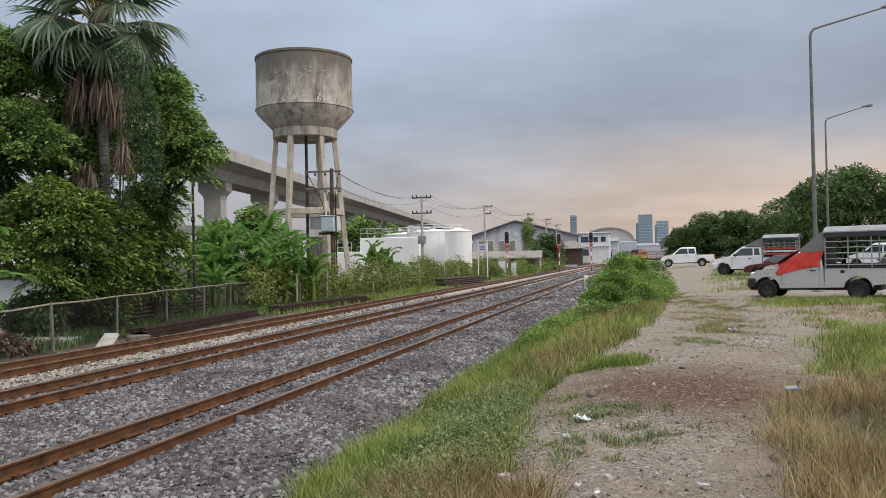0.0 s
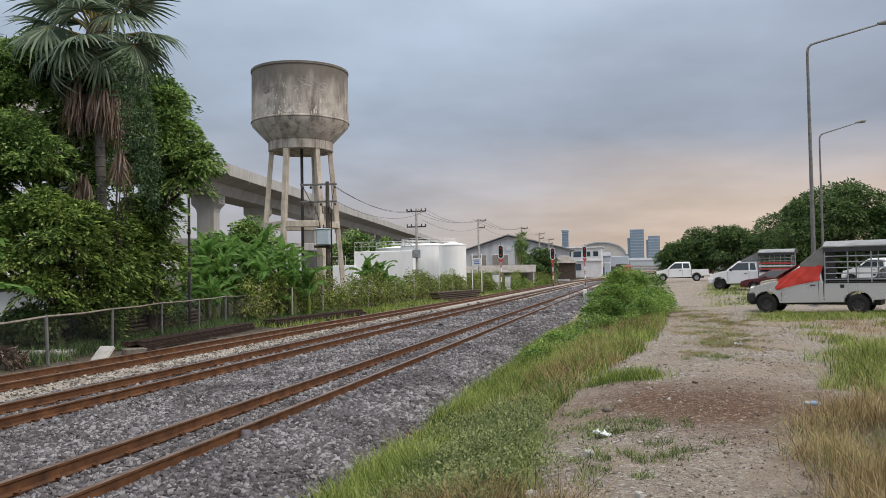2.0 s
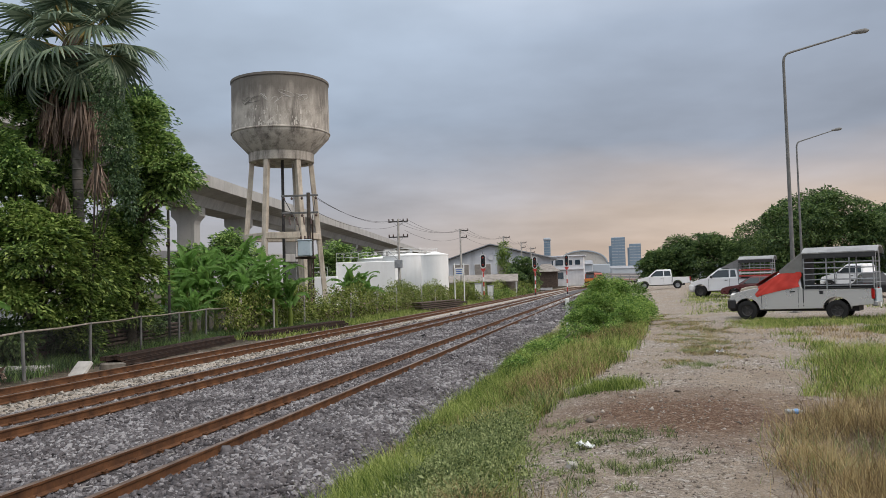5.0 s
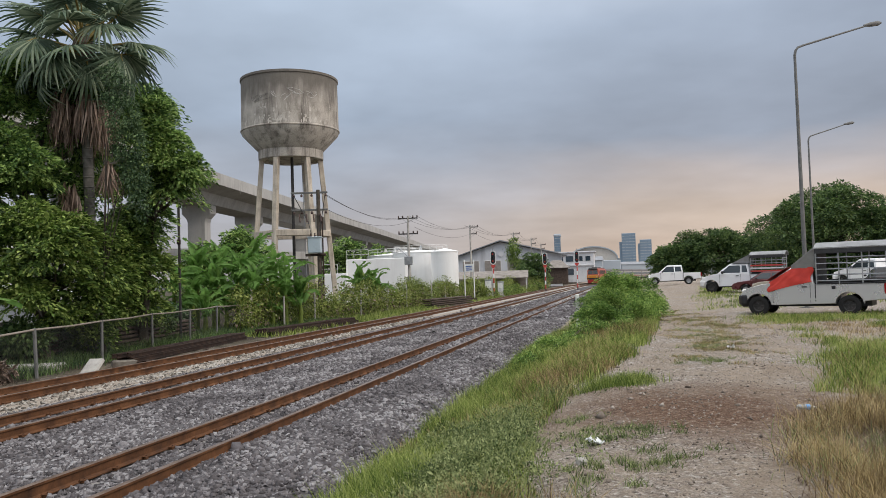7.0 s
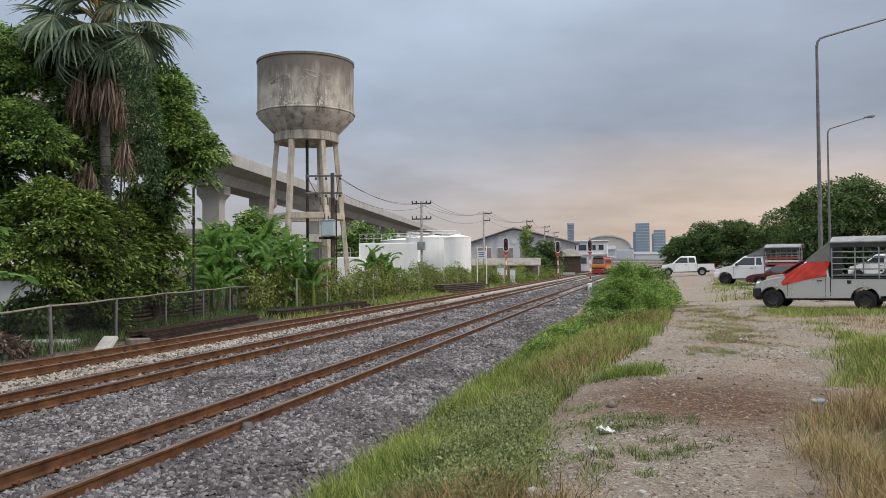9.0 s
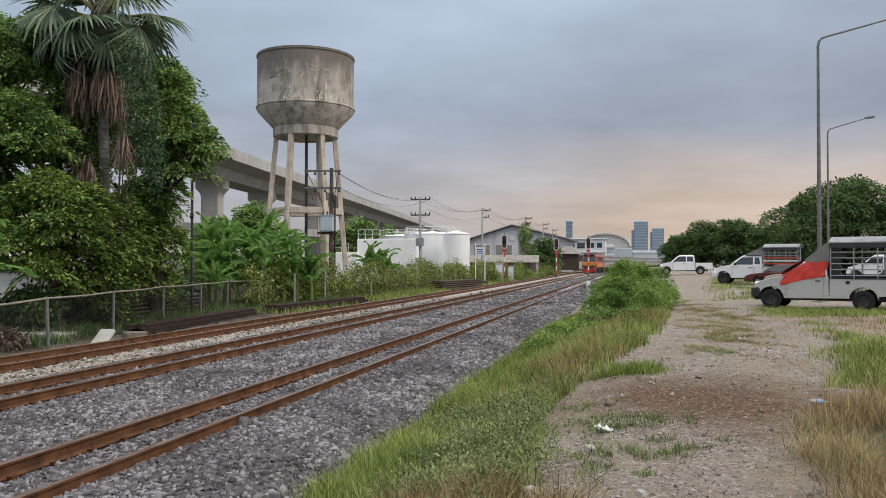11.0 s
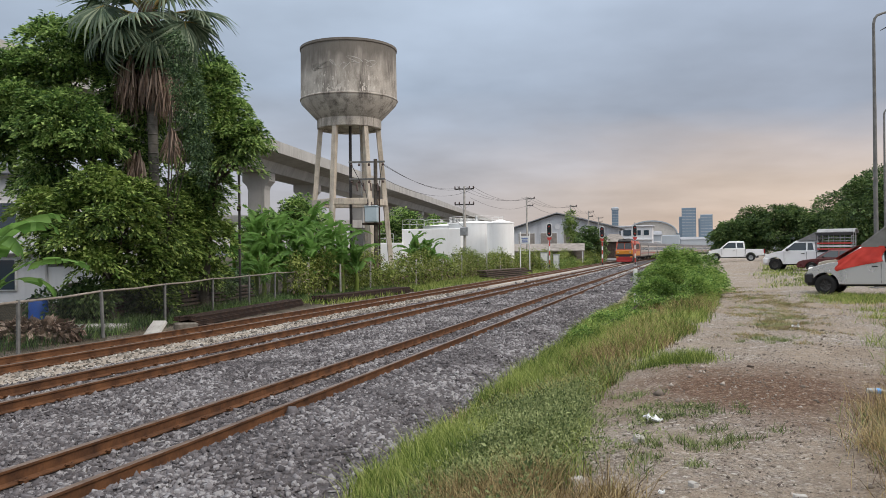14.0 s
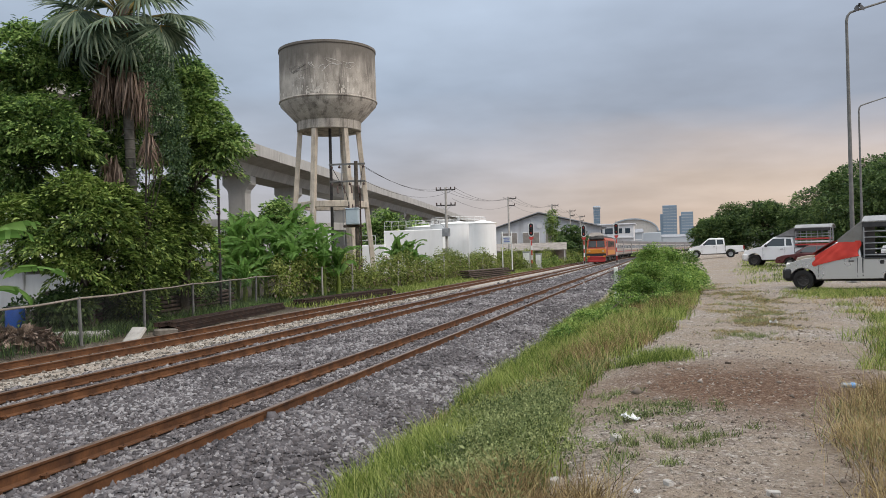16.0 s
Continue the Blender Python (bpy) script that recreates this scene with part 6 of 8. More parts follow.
# the creeper that has swallowed a pole
tree("climbing_vine", (14.55, 133.6, 0.1), (14.55, 133.6, 6), [E3(14.6, 133.6, 7.6, 0.95, 1.2), E3(14.5, 133.6, 6.2, 0.9, 1.2), E3(14.6, 133.6, 4.9, 0.75, 1.2), E3(14.5, 133.6, 3.8, 0.5, 1.2)], 2600, 0.25, M["leaf"], "green creeper wrapped round a utility pole", 181, 0.08, category="vine")


# ---------- hedge of creepers on the far fence ----------
def hedge():
    r = rng_for(200)
    bl = []
    s = 36.5
    while s < 158:
        d = float(np.interp(s, [36, 45, 57, 76, 100, 130, 158], [19.6, 19.0, 18.7, 19.0, 18.6, 17.6, 16.8]))
        p = at(d, s)
        h = (1.85 + 0.3 * math.sin(s * 0.5) + r.uniform(-0.25, 0.3)) * float(np.interp(s, [36, 90, 128, 158], [1.0, 1.0, 0.95, 1.0]))
        if r.random() < 0.97:
            bl.append((p.x, p.y, h * 0.5 - 0.1, 0.62, 0.62, h * 0.56))
        if r.random() < 0.3:
            bl.append((p.x + r.uniform(-0.3, 0.5), p.y, h * 0.95, 0.45, 0.45, 0.4))
        s += 0.62 if s < 95 else 0.9
    t = thing("hedge", Matrix(), "long wire fence overgrown with green and browning creepers", "hedge")
    V, F = leaf_cloud(bl, 80000, 0.14, 201, 0.5, 0.6, 9)
    part("creeper", raw_mesh("creeper", V, F, M["vine"]), None, t)
    V, F = leaf_cloud([(b[0] + 0.25, b[1] - 0.35, b[2] - 0.25, 0.6, 0.5, b[5] * 0.75) for b in bl[::2]], 3500, 0.14, 202, 0.6)
    part("dry_creeper", raw_mesh("dry_creeper", V, F, M["deadleaf"]), None, t)
    for k in range(12):
        p = at(18.6 + r.uniform(-0.3, 0.2), 38 + k * 6.6 + r.uniform(-2, 2))
        part("post", Geo().tube([(p.x, p.y, -0.3), (p.x + r.uniform(-0.05, 0.05), p.y, r.uniform(1.4, 1.9))], 0.055, 6), M["sleeper"], t)


hedge()


# ---------- the wire fence ----------
def wire_fence():
    t = thing("wire_fence", Matrix(), "old chain-link fence with grey posts and a top rail", "fence")
    pts = [(-11.7, 7.0), (-11.55, 10.8), (-11.45, 14.6), (-11.25, 18.4), (-11.08, 22.25), (-11.0, 26.4), (-10.95, 31.0), (-10.7, 35.0), (-10.4, 38.2), (-10.0, 41.2)]
    r = rng_for(210)
    tops = []
    for x, y in pts:
        z = gz(x, y)
        h = 1.38
        lean = r.uniform(-0.04, 0.04)
        part("post", Geo().tube([(x, y, z - 0.2), (x + lean, y + lean, z + h)], 0.05, 7), M["fencepost"], t, smooth=50)
        tops.append(Vector((x + lean, y + lean, z + h - 0.04)))
    for p, q in zip(tops, tops[1:]):
        part("top_rail", Geo().tube([p, p.lerp(q, 0.5) - Vector((0, 0, 0.03)), q], 0.03, 6), M["toprail"], t)
        g = Geo()
        L = (q - p).length
        H = 1.28
        n = int(L / 0.085)
        for k in range(-int(H / 0.085), n):
            for sgn in (0, 1):
                a0, a1 = k * 0.085, k * 0.085 + H
                z0, z1 = (0, H) if sgn == 0 else (H, 0)
                lo, hi = max(a0, 0), min(a1, L)
                if hi <= lo:
                    continue
                za, zb = z0 + (z1 - z0) * (lo - a0) / H, z0 + (z1 - z0) * (hi - a0) / H
                u = (q - p) / L
                A, B = p + u * lo, p + u * hi
                g.tube([(A.x, A.y, p.z - H + za), (B.x, B.y, p.z - H + zb)], 0.0026, 3, cap=False)
        tagged(part("chain_link", g, M["darksteel"], t), kind="stuff")


wire_fence()


# ---------- grass ----------
def blades(name, pos, hmin, hmax, width, material, label, seed, lean=0.35):
    """Bent grass blades at given x, y."""
    r = rng_for(seed)
    n = len(pos)
    x, y = pos[:, 0], pos[:, 1]
    z = ground_z(x, y)
    d, s = track_coords(x, y)
    z = np.where((d > 3.25), np.maximum(z, np.interp(d, [c[0] for c in BED], [c[1] for c in BED]) - 0.03), z)
    h = r.uniform(hmin, hmax, n) * (0.6 + 0.8 * r.random(n))
    a = r.uniform(0, 2 * np.pi, n)
    ln = np.abs(r.normal(lean, lean * 0.6, n)) * h
    dx, dy = np.cos(a), np.sin(a)
    b = r.uniform(0, 2 * np.pi, n)
    wx, wy = np.cos(b) * width * 0.5, np.sin(b) * width * 0.5
    rows = []
    for k, wd in ((0.0, 1.0), (0.6, 0.8)):
        cx, cy, cz = x + dx * ln * k * k, y + dy * ln * k * k, z - 0.02 + h * k
        rows += [np.stack([cx - wx * wd, cy - wy * wd, cz], -1), np.stack([cx + wx * wd, cy + wy * wd, cz], -1)]
    rows.append(np.stack([x + dx * ln, y + dy * ln, z + h * 0.98], -1))
    V = np.stack(rows, 1).reshape(-1, 3)
    i = np.arange(n) * 5
    F = np.concatenate([np.stack(c, -1) for c in [(i, i + 1, i + 3), (i, i + 3, i + 2), (i + 2, i + 3, i + 4)]])
    ob = new(name, raw_mesh(name, V, F, material))
    return tagged(ob, label, "grass", kind="stuff")


def clumps(r, n, xy, spread, per):
    """Points gathered in tufts round the given centres."""
    c = xy[r.integers(0, len(xy), n // per)]
    p = np.repeat(c, per, 0) + r.normal(0, spread, (len(c) * per, 2))
    return p


def patchy(p, scale, cut, seed):
    """Keeps the points that fall in the thick parts of a broad noise."""
    k = np.array([noise.noise(Vector((x * scale + seed, y * scale, seed * 0.7))) for x, y in p])
    return p[k > cut]


def ds_xy(d, s):
    return np.stack([-NX * d + UX * s, -NY * d + UY * s], -1)


EDGE_S = [3, 6, 6.7, 7.9, 9.4, 11.2, 13.6, 16.6, 22.6, 35.5, 60]
EDGE_D = [1.2, 1.15, 1.15, 1.25, 1.5, 1.4, 1.0, 0.4, -0.2, -0.9, -1.6]      # where the bank's grass gives way to the path


def bank_grass():
    r = rng_for(300)
    # green bank between ballast and path
    n = 11000
    s = 3 + 60 * r.random(n) ** 2.1
    lo = np.interp(s, EDGE_S, EDGE_D)
    d = lo + (3.42 - lo) * r.random(n) ** 0.75 + r.normal(0, 0.08, n)
    c = ds_xy(d, s)
    low = d < lo + 0.9
    c = np.concatenate([c[~low], patchy(c[low], 0.9, -0.02, 11)])
    blades("bank_grass", clumps(r, 52000, c, 0.08, 14), 0.05, 0.20, 0.009, M["grass"], "fresh green grass on the bank beside the ballast", 301, 0.45)
    # the tallest, brightest fringe right at the ballast
    n = 2600
    s = 4 + 26 * r.random(n) ** 1.5
    d = 2.3 + 1.15 * r.random(n) ** 0.7
    blades("ballast_fringe_grass", clumps(r, 40000, patchy(ds_xy(d, s), 0.7, -0.22, 31), 0.07, 20), 0.12, 0.31, 0.009, M["grass"], "tall bright green grass fringe along the ballast", 312, 0.5)
    # grey-green weeds lower down and near
    n = 3000
    s = 3.5 + 9 * r.random(n)
    d = np.interp(s, EDGE_S, EDGE_D) + 0.1 + 1.4 * r.random(n)
    blades("bank_weeds", clumps(r, 22000, patchy(ds_xy(d, s), 0.8, -0.1, 14), 0.13, 12), 0.06, 0.20, 0.014, M["weed"], "grey-green weeds spreading on the bank", 302, 0.7)
    # dry seeding grass: front of the bush and near foot of the bank
    n = 1600
    s = np.concatenate([10.5 + 19 * r.random(n), 3.3 + 2.6 * r.random(900)])
    d = np.concatenate([np.interp(s[:n], EDGE_S, EDGE_D) + 1.9 * r.random(n) ** 1.2, 0.9 + 2.3 * r.random(900)])
    blades("bush_foot_grass", clumps(r, 18000, patchy(ds_xy(d[:n], s[:n]), 0.8, -0.1, 3), 0.10, 14), 0.10, 0.30, 0.011, M["grass"], "green grass mixed into the dry stalks", 333, 0.5)
    blades("dry_bank_grass", clumps(r, 27000, patchy(ds_xy(d, s), 0.6, -0.1, 8), 0.10, 18), 0.10, 0.30, 0.007, M["drygrass"], "tall dry seeding grass on the bank", 303, 0.6)
    n = 700
    s = 3.5 + 2.7 * r.random(n)
    d = 0.8 + 2.4 * r.random(n)
    blades("near_dry_grass", clumps(r, 16000, patchy(ds_xy(d, s), 1.1, -0.1, 51), 0.09, 22), 0.10, 0.34, 0.006, M["drygrass"], "pale dry stalks at the near foot of the bank", 318, 0.6)
    # dry tussocks on the near side of the path
    n = 900
    cx = np.concatenate([2.2 + 3.6 * r.random(n), 3.4 + 4.0 * r.random(n)])
    cy = np.concatenate([4.6 + 3.2 * r.random(n), 7.0 + 3.0 * r.random(n)])
    keep = cx > np.interp(cy, [4.6, 5.8, 8.3, 8.9, 9.6, 10.4], [2.3, 2.7, 3.6, 4.25, 5.2, 5.7]) + 0.14 * r.normal(size=2 * n)
    tus = patchy(np.stack([cx, cy], -1)[keep], 1.6, -0.16, 21)
    blades("dry_tussocks", clumps(r, 30000, tus, 0.11, 30), 0.07, 0.27, 0.006, M["drygrass"], "straw-coloured dry grass tussocks beside the path", 304, 1.0)
    blades("dry_stalks", clumps(r, 9000, tus, 0.14, 14), 0.16, 0.40, 0.0045, M["drygrass"], "tall thin dry stalks standing out of the tussocks", 319, 0.45)
    blades("tussock_litter", clumps(r, 22000, np.stack([cx, cy], -1)[keep], 0.14, 20), 0.03, 0.16, 0.008, M["deadleaf"], "matted brown dead grass between the tussocks", 313, 1.2)
    blades("tussock_green", clumps(r, 9000, np.stack([cx, cy], -1)[keep][::4], 0.12, 30), 0.05, 0.22, 0.008, M["weed"], "green blades growing through the dry tussocks", 314, 0.7)
    # the green mound and the low cover round the parked cars
    n = 2400
    cy = 10.2 + 5.8 * r.random(n)
    off = 7 * r.random(n) ** 0.9
    cx = np.interp(cy, [10.2, 11.2, 13.2, 16], [5.4, 5.5, 6.5, 8.2]) + off + 0.35 * r.normal(size=n)
    mound = patchy(np.stack([cx, cy], -1), 0.8, -0.3, 61)
    blades("mound_grass", clumps(r, 40000, mound, 0.10, 24), 0.06, 0.30, 0.011, M["grass"], "thick bright green grass beside the path", 315, 0.7)
    blades("mound_dry_grass", clumps(r, 9000, mound[::3], 0.14, 14), 0.10, 0.34, 0.006, M["drygrass"], "pale seeding stalks in the green grass", 320, 0.6)
    n = 2600
    cy = 14.5 + 13 * r.random(n)
    cx = np.interp(cy, [14, 16, 20, 27], [7.3, 7.9, 9.0, 10.6]) + 9 * r.random(n) ** 0.9 + 0.3 * r.normal(size=n)
    lot = patchy(np.stack([cx, cy], -1), 0.45, -0.08, 5)
    blades("lot_grass", clumps(r, 38000, lot, 0.16, 16), 0.04, 0.18, 0.012, M["grass"], "rough green grass growing round the parked cars", 305, 0.7)
    blades("lot_dry_grass", clumps(r, 14000, np.stack([cx, cy], -1)[::2], 0.2, 10), 0.03, 0.14, 0.010, M["drygrass"], "scattered dry stalks among the green grass", 306, 0.9)
    # the grassy middle of the track and small tufts on the path
    spots = np.array([(2.6, 12.2), (2.3, 12.0), (2.95, 12.45), (1.65, 9.8), (1.64, 8.56), (1.95, 8.7), (1.35, 8.5), (1.2, 7.2), (1.5, 7.25), (1.88, 7.47), (0.76, 6.5), (4.9, 14.5), (5.0, 14.7), (6.1, 17.8), (5.9, 17.9), (7.0, 19.1), (6.7, 20.5),
                      (7.5, 22.5), (8.7, 24.1), (8.2, 26), (8.9, 31), (10.0, 35), (11.5, 40), (9.5, 33)])
    sub = np.repeat(spots, 9, 0)
    sub = sub + r.normal(0, 1, sub.shape) * np.array([0.24, 0.16])
    p = np.repeat(sub, 40, 0) + r.normal(0, 0.05, (len(sub) * 40, 2))
    blades("path_tufts", p, 0.02, 0.085, 0.009, M["weed"], "small flattened grass tufts on the path", 307, 0.8)
    blades("path_green_tuft", clumps(r, 2600, spots[:3], 0.17, 20), 0.06, 0.18, 0.008, M["grass"], "dark green grass tuft at the edge of the path", 316, 0.5)
    n = 420
    cy = 13.8 + 20 * r.random(n)
    cx = np.interp(cy, [13.8, 18, 24, 34], [4.7, 6.1, 8.4, 9.8]) + r.normal(0, 0.5, n)
    q = clumps(r, 15000, patchy(np.stack([cx, cy], -1), 0.9, -0.15, 41), 0.12, 24)
    blades("path_dry_tufts", q, 0.015, 0.06, 0.011, M["drygrass"], "short yellowed grass on the middle of the path", 308, 1.0)
    blades("path_low_grass", q[::2] + 0.03, 0.015, 0.06, 0.011, M["weed"], "low worn green grass on the middle of the path", 317, 1.0)
    # far lot
    n = 1500
    cy = 33 + 30 * r.random(n)
    cx = np.interp(cy, [33, 45, 63], [11.5, 15.3, 22]) + 9 * r.random(n)
    blades("far_lot_grass", clumps(r, 14000, np.stack([cx, cy], -1), 0.3, 8), 0.04, 0.15, 0.03, M["grass"], "patchy grass between the parked vehicles", 309, 0.5)
    # left of the tracks: weeds by the fence and a mown-looking verge
    n = 4000
    s = 6 + 40 * r.random(n)
    d = np.interp(s, [6, 20, 30, 46], [16.0, 16.6, 18.5, 17.0]) + 4.0 * r.random(n) ** 1.2
    blades("fence_weeds", clumps(r, 24000, ds_xy(d, s), 0.2, 9), 0.10, 0.36, 0.022, M["leaf_far"], "weedy grass along the foot of the wire fence", 310, 0.5)
    n = 3000
    s = 33 + 85 * r.random(n)
    d = 15.9 + 2.4 * r.random(n)
    blades("verge_grass", clumps(r, 24000, ds_xy(d, s), 0.25, 8), 0.08, 0.26, 0.03, M["grass"], "short green verge between siding and hedge", 311, 0.5)


bank_grass()


def bank_bush():
    """A feathery shrub that runs along the bank: tall at its far end, trailing down towards the near ballast."""
    p = at(0.9, 29.5)
    x, y = p.x, p.y
    z = gz(x, y)
    r = rng_for(320)
    bl = []
    for d, s, h in ((0.7, 31.5, 2.05), (1.1, 30.3, 1.6), (0.3, 30.2, 1.45), (-0.2, 29.0, 0.95), (1.2, 28.4, 1.2), (0.7, 28.2, 1.3), (0.1, 27.2, 0.8), (1.3, 26.4, 0.85), (0.9, 26.0, 0.8), (1.9, 24.4, 0.30), (1.2, 24.2, 0.5),
                    (2.4, 22.6, 0.28), (1.9, 22.0, 0.32), (2.7, 20.6, 0.26), (1.2, 33, 1.5), (0.1, 33, 1.4), (0.6, 35, 1.3), (1.5, 35, 1.0), (-0.6, 31, 0.8)):
        q = at(d, s)
        zg = gz(q.x, q.y)
        for j in range(3):
            a, b, hh = r.normal(0, 0.28), r.normal(0, 0.4), h * r.uniform(0.75, 1.12)
            bl.append((q.x + a - x, q.y + b - y, zg - z + hh * 0.55, 0.42, 0.55, hh * 0.42))
    t = thing("bush", pose(x, y, z), "feathery light green bush trailing along the bank", "bush")
    part("stems", limbs((0, 0, -0.1), (0, 0, 0.5), bl[::2], 0.035, 321), M["bark"], t)
    V, F = bough_cloud(bl, 950, 70, 0.07, 322, 0.24, 0.12, 0.4)
    part("foliage", raw_mesh("foliage", V, F, M["bush"]), None, t)


bank_bush()


def understory():
    r = rng_for(340)
    o = Vector((-11.5, 28.0, -0.15))
    for k in range(2, 7):
        y = 18.8 + k * 3.4
        x = -12.9 - r.uniform(-0.4, 1.2)
        t = thing("shrub", pose(x, y, gz(x, y)), "dark leafy shrub growing behind the wire fence", "shrub", "shrubs behind the fence")
        bl = [(r.uniform(-0.8, 0.8), r.uniform(-0.8, 0.8), r.uniform(0.4, 1.0), 0.75, 0.75, 0.6) for _ in range(4)]
        part("stems", limbs((0, 0, -0.1), (0, 0, 0.5), bl, 0.04, 341 + k), M["bark"], t)
        V, F = leaf_cloud(bl, 3600, 0.15, 350 + k, 0.4)
        part("foliage", raw_mesh("foliage", V, F, M["leaf_far"] if k % 3 else M["creeper"]), None, t)


understory()


def verge_shrubs():
    """Low green growth between the siding and the overgrown fence, far along the line."""
    r = rng_for(345)
    for k in range(10):
        p = at(16.3 + r.uniform(-0.5, 0.8), 92 + 6.5 * k + r.uniform(-2, 2))
        q = r.uniform(0.7, 1.15)
        t = thing("shrub", pose(p.x, p.y, gz(p.x, p.y)), "ragged green shrub on the verge by the siding", "shrub", "shrubs on the verge")
        bl = [(r.uniform(-0.9, 0.9), r.uniform(-0.9, 0.9), q * r.uniform(0.35, 0.9), 0.7 * q, 0.7 * q, 0.55 * q) for _ in range(4)]
        part("stems", limbs((0, 0, -0.1), (0, 0, 0.5), bl, 0.04, 370 + k), M["bark"], t)
        V, F = leaf_cloud(bl, 1500, 0.15, 380 + k, 0.4, 0.2, 8)
        part("foliage", raw_mesh("foliage", V, F, M["leaf"] if k % 2 else M["vine"]), None, t)


verge_shrubs()


def leafy_weeds():
    r = rng_for(360)
    bl = []
    for k in range(230):
        s = 4.2 + 6.5 * r.random() ** 1.1
        d = float(np.interp(s, EDGE_S, EDGE_D)) + 0.05 + 1.25 * r.random()
        if noise.noise(Vector((d * 1.3, s * 0.8, 4.0))) < -0.12:
            continue
        p = at(d, s)
        q = r.uniform(0.12, 0.3)
        bl.append((p.x, p.y, gz(p.x, p.y) + q * 0.4, q, q, q * 0.85))
    for x, y in ((2.2, 12.2), (2.7, 12.5), (1.9, 11.8), (1.2, 8.2), (1.55, 8.5), (0.9, 7.0), (1.4, 7.2), (7.2, 22.4), (0.9, 9.4), (10.2, 18.5), (9.6, 16.4), (11.0, 17.5)):
        for j in range(3):
            a, b = x + r.normal(0, 0.22), y + r.normal(0, 0.16)
            q = r.uniform(0.10, 0.2)
            bl.append((a, b, gz(a, b) + q * 0.3, q, q, q * 0.6))
    V, F = leaf_cloud(bl, 46000, 0.028, 361, 0.3, -0.2, 8)
    ob = new("leafy_weeds", raw_mesh("leafy_weeds", V, F, M["weed"]))
    tagged(ob, "low grey-green leafy weeds on the bank and path", "weeds", kind="stuff")


leafy_weeds()


# ---------- vehicles ----------
def arch(cx, cz, r, n=9):
    """Points over a wheel, from back to front."""
    return [(cx - r * math.cos(math.pi * k / (n - 1)), cz + r * math.sin(math.pi * k / (n - 1)) * 0.95) for k in range(n)]


TYRE = Geo().lathe([(0.20, -0.10), (0.30, -0.115), (0.345, -0.095), (0.355, -0.05), (0.355, 0.05), (0.345, 0.095), (0.30, 0.115), (0.20, 0.10), (0.20, -0.10)], 28, (0, 0, 0), "y").mesh("tyre", 40)
fix_normals(TYRE)
TYRE.materials.append(M["tyre"])


def rim_mesh(material, name):
    g = Geo().lathe([(0, 0.055), (0.06, 0.06), (0.065, 0.04), (0.17, 0.035), (0.205, 0.075), (0.225, 0.08), (0.225, -0.08), (0, -0.08)], 24, (0, 0, 0), "y")
    for k in range(6):
        a = math.pi * 2 * k / 6
        g.cbox((0.115 * math.cos(a), 0.045, 0.115 * math.sin(a)), (0.15, 0.03, 0.045), 0.008, Matrix.Rotation(-a, 3, "Y"))
    me = g.mesh(name, 40)
    fix_normals(me)
    me.materials.append(material)
    return me


RIM_DARK, RIM_ALLOY = rim_mesh(M["darksteel"], "rim_dark"), rim_mesh(M["steel"], "rim_alloy")


def add_wheels(t, xs, y, r, rim):
    k = r / 0.355
    for x in xs:
        for s in (-1, 1):
            w = part("wheel", TYRE, None, t, m=Matrix.Translation((x, s * y, r)) @ Matrix.Diagonal((k, s, k, 1)))
            part("rim", rim, None, w)


def side_panel(t, name, poly, wy, material, out=0.008, thick=0.03, parent=None):
    """A panel on both flanks: poly in x, z; wy(z) is the half width there."""
    n = len(poly)
    for s in (-1, 1):
        vs = [(x, s * (wy(z) + out), z) for x, z in poly] + [(x, s * (wy(z) + out - thick), z) for x, z in poly]
        g = Geo().add(vs, [tuple(range(n)), tuple(reversed(range(n, 2 * n)))] + [(i, (i + 1) % n, n + (i + 1) % n, n + i) for i in range(n)])
        part(name, g, material, parent or t)


def loft(sections):
    """A closed skin through rings of points."""
    g = Geo()
    n = len(sections[0])
    vs = [p for s in sections for p in s]
    fs = [(i * n + k, i * n + (k + 1) % n, (i + 1) * n + (k + 1) % n, (i + 1) * n + k) for i in range(len(sections) - 1) for k in range(n)]
    return g.add(vs, fs + [tuple(range(n)), tuple(range(len(vs) - n, len(vs)))])


def body_shell(poly, half, belt):
    """Extruded side view whose flanks swell at the waist and lean in above the belt."""
    def w(z, f):
        k = 1 - 0.05 * abs(f)
        return half * (0.955 if z < 0.5 else 0.985 if z < belt - 0.12 else 0.94)
    g = Geo()
    n = len(poly)
    rings = []
    for f in (-1, -0.55, 0.55, 1):
        rings.append([(x, (half * f if abs(f) < 1 else math.copysign(w(z, f), f)), z) for x, z in poly])
    vs = [p for r in rings for p in r]
    fs = [(i * n + k, i * n + (k + 1) % n, (i + 1) * n + (k + 1) % n, (i + 1) * n + k) for i in range(3) for k in range(n)]
    return g.add(vs, fs + [tuple(range(n)), tuple(reversed(range(3 * n, 4 * n)))])


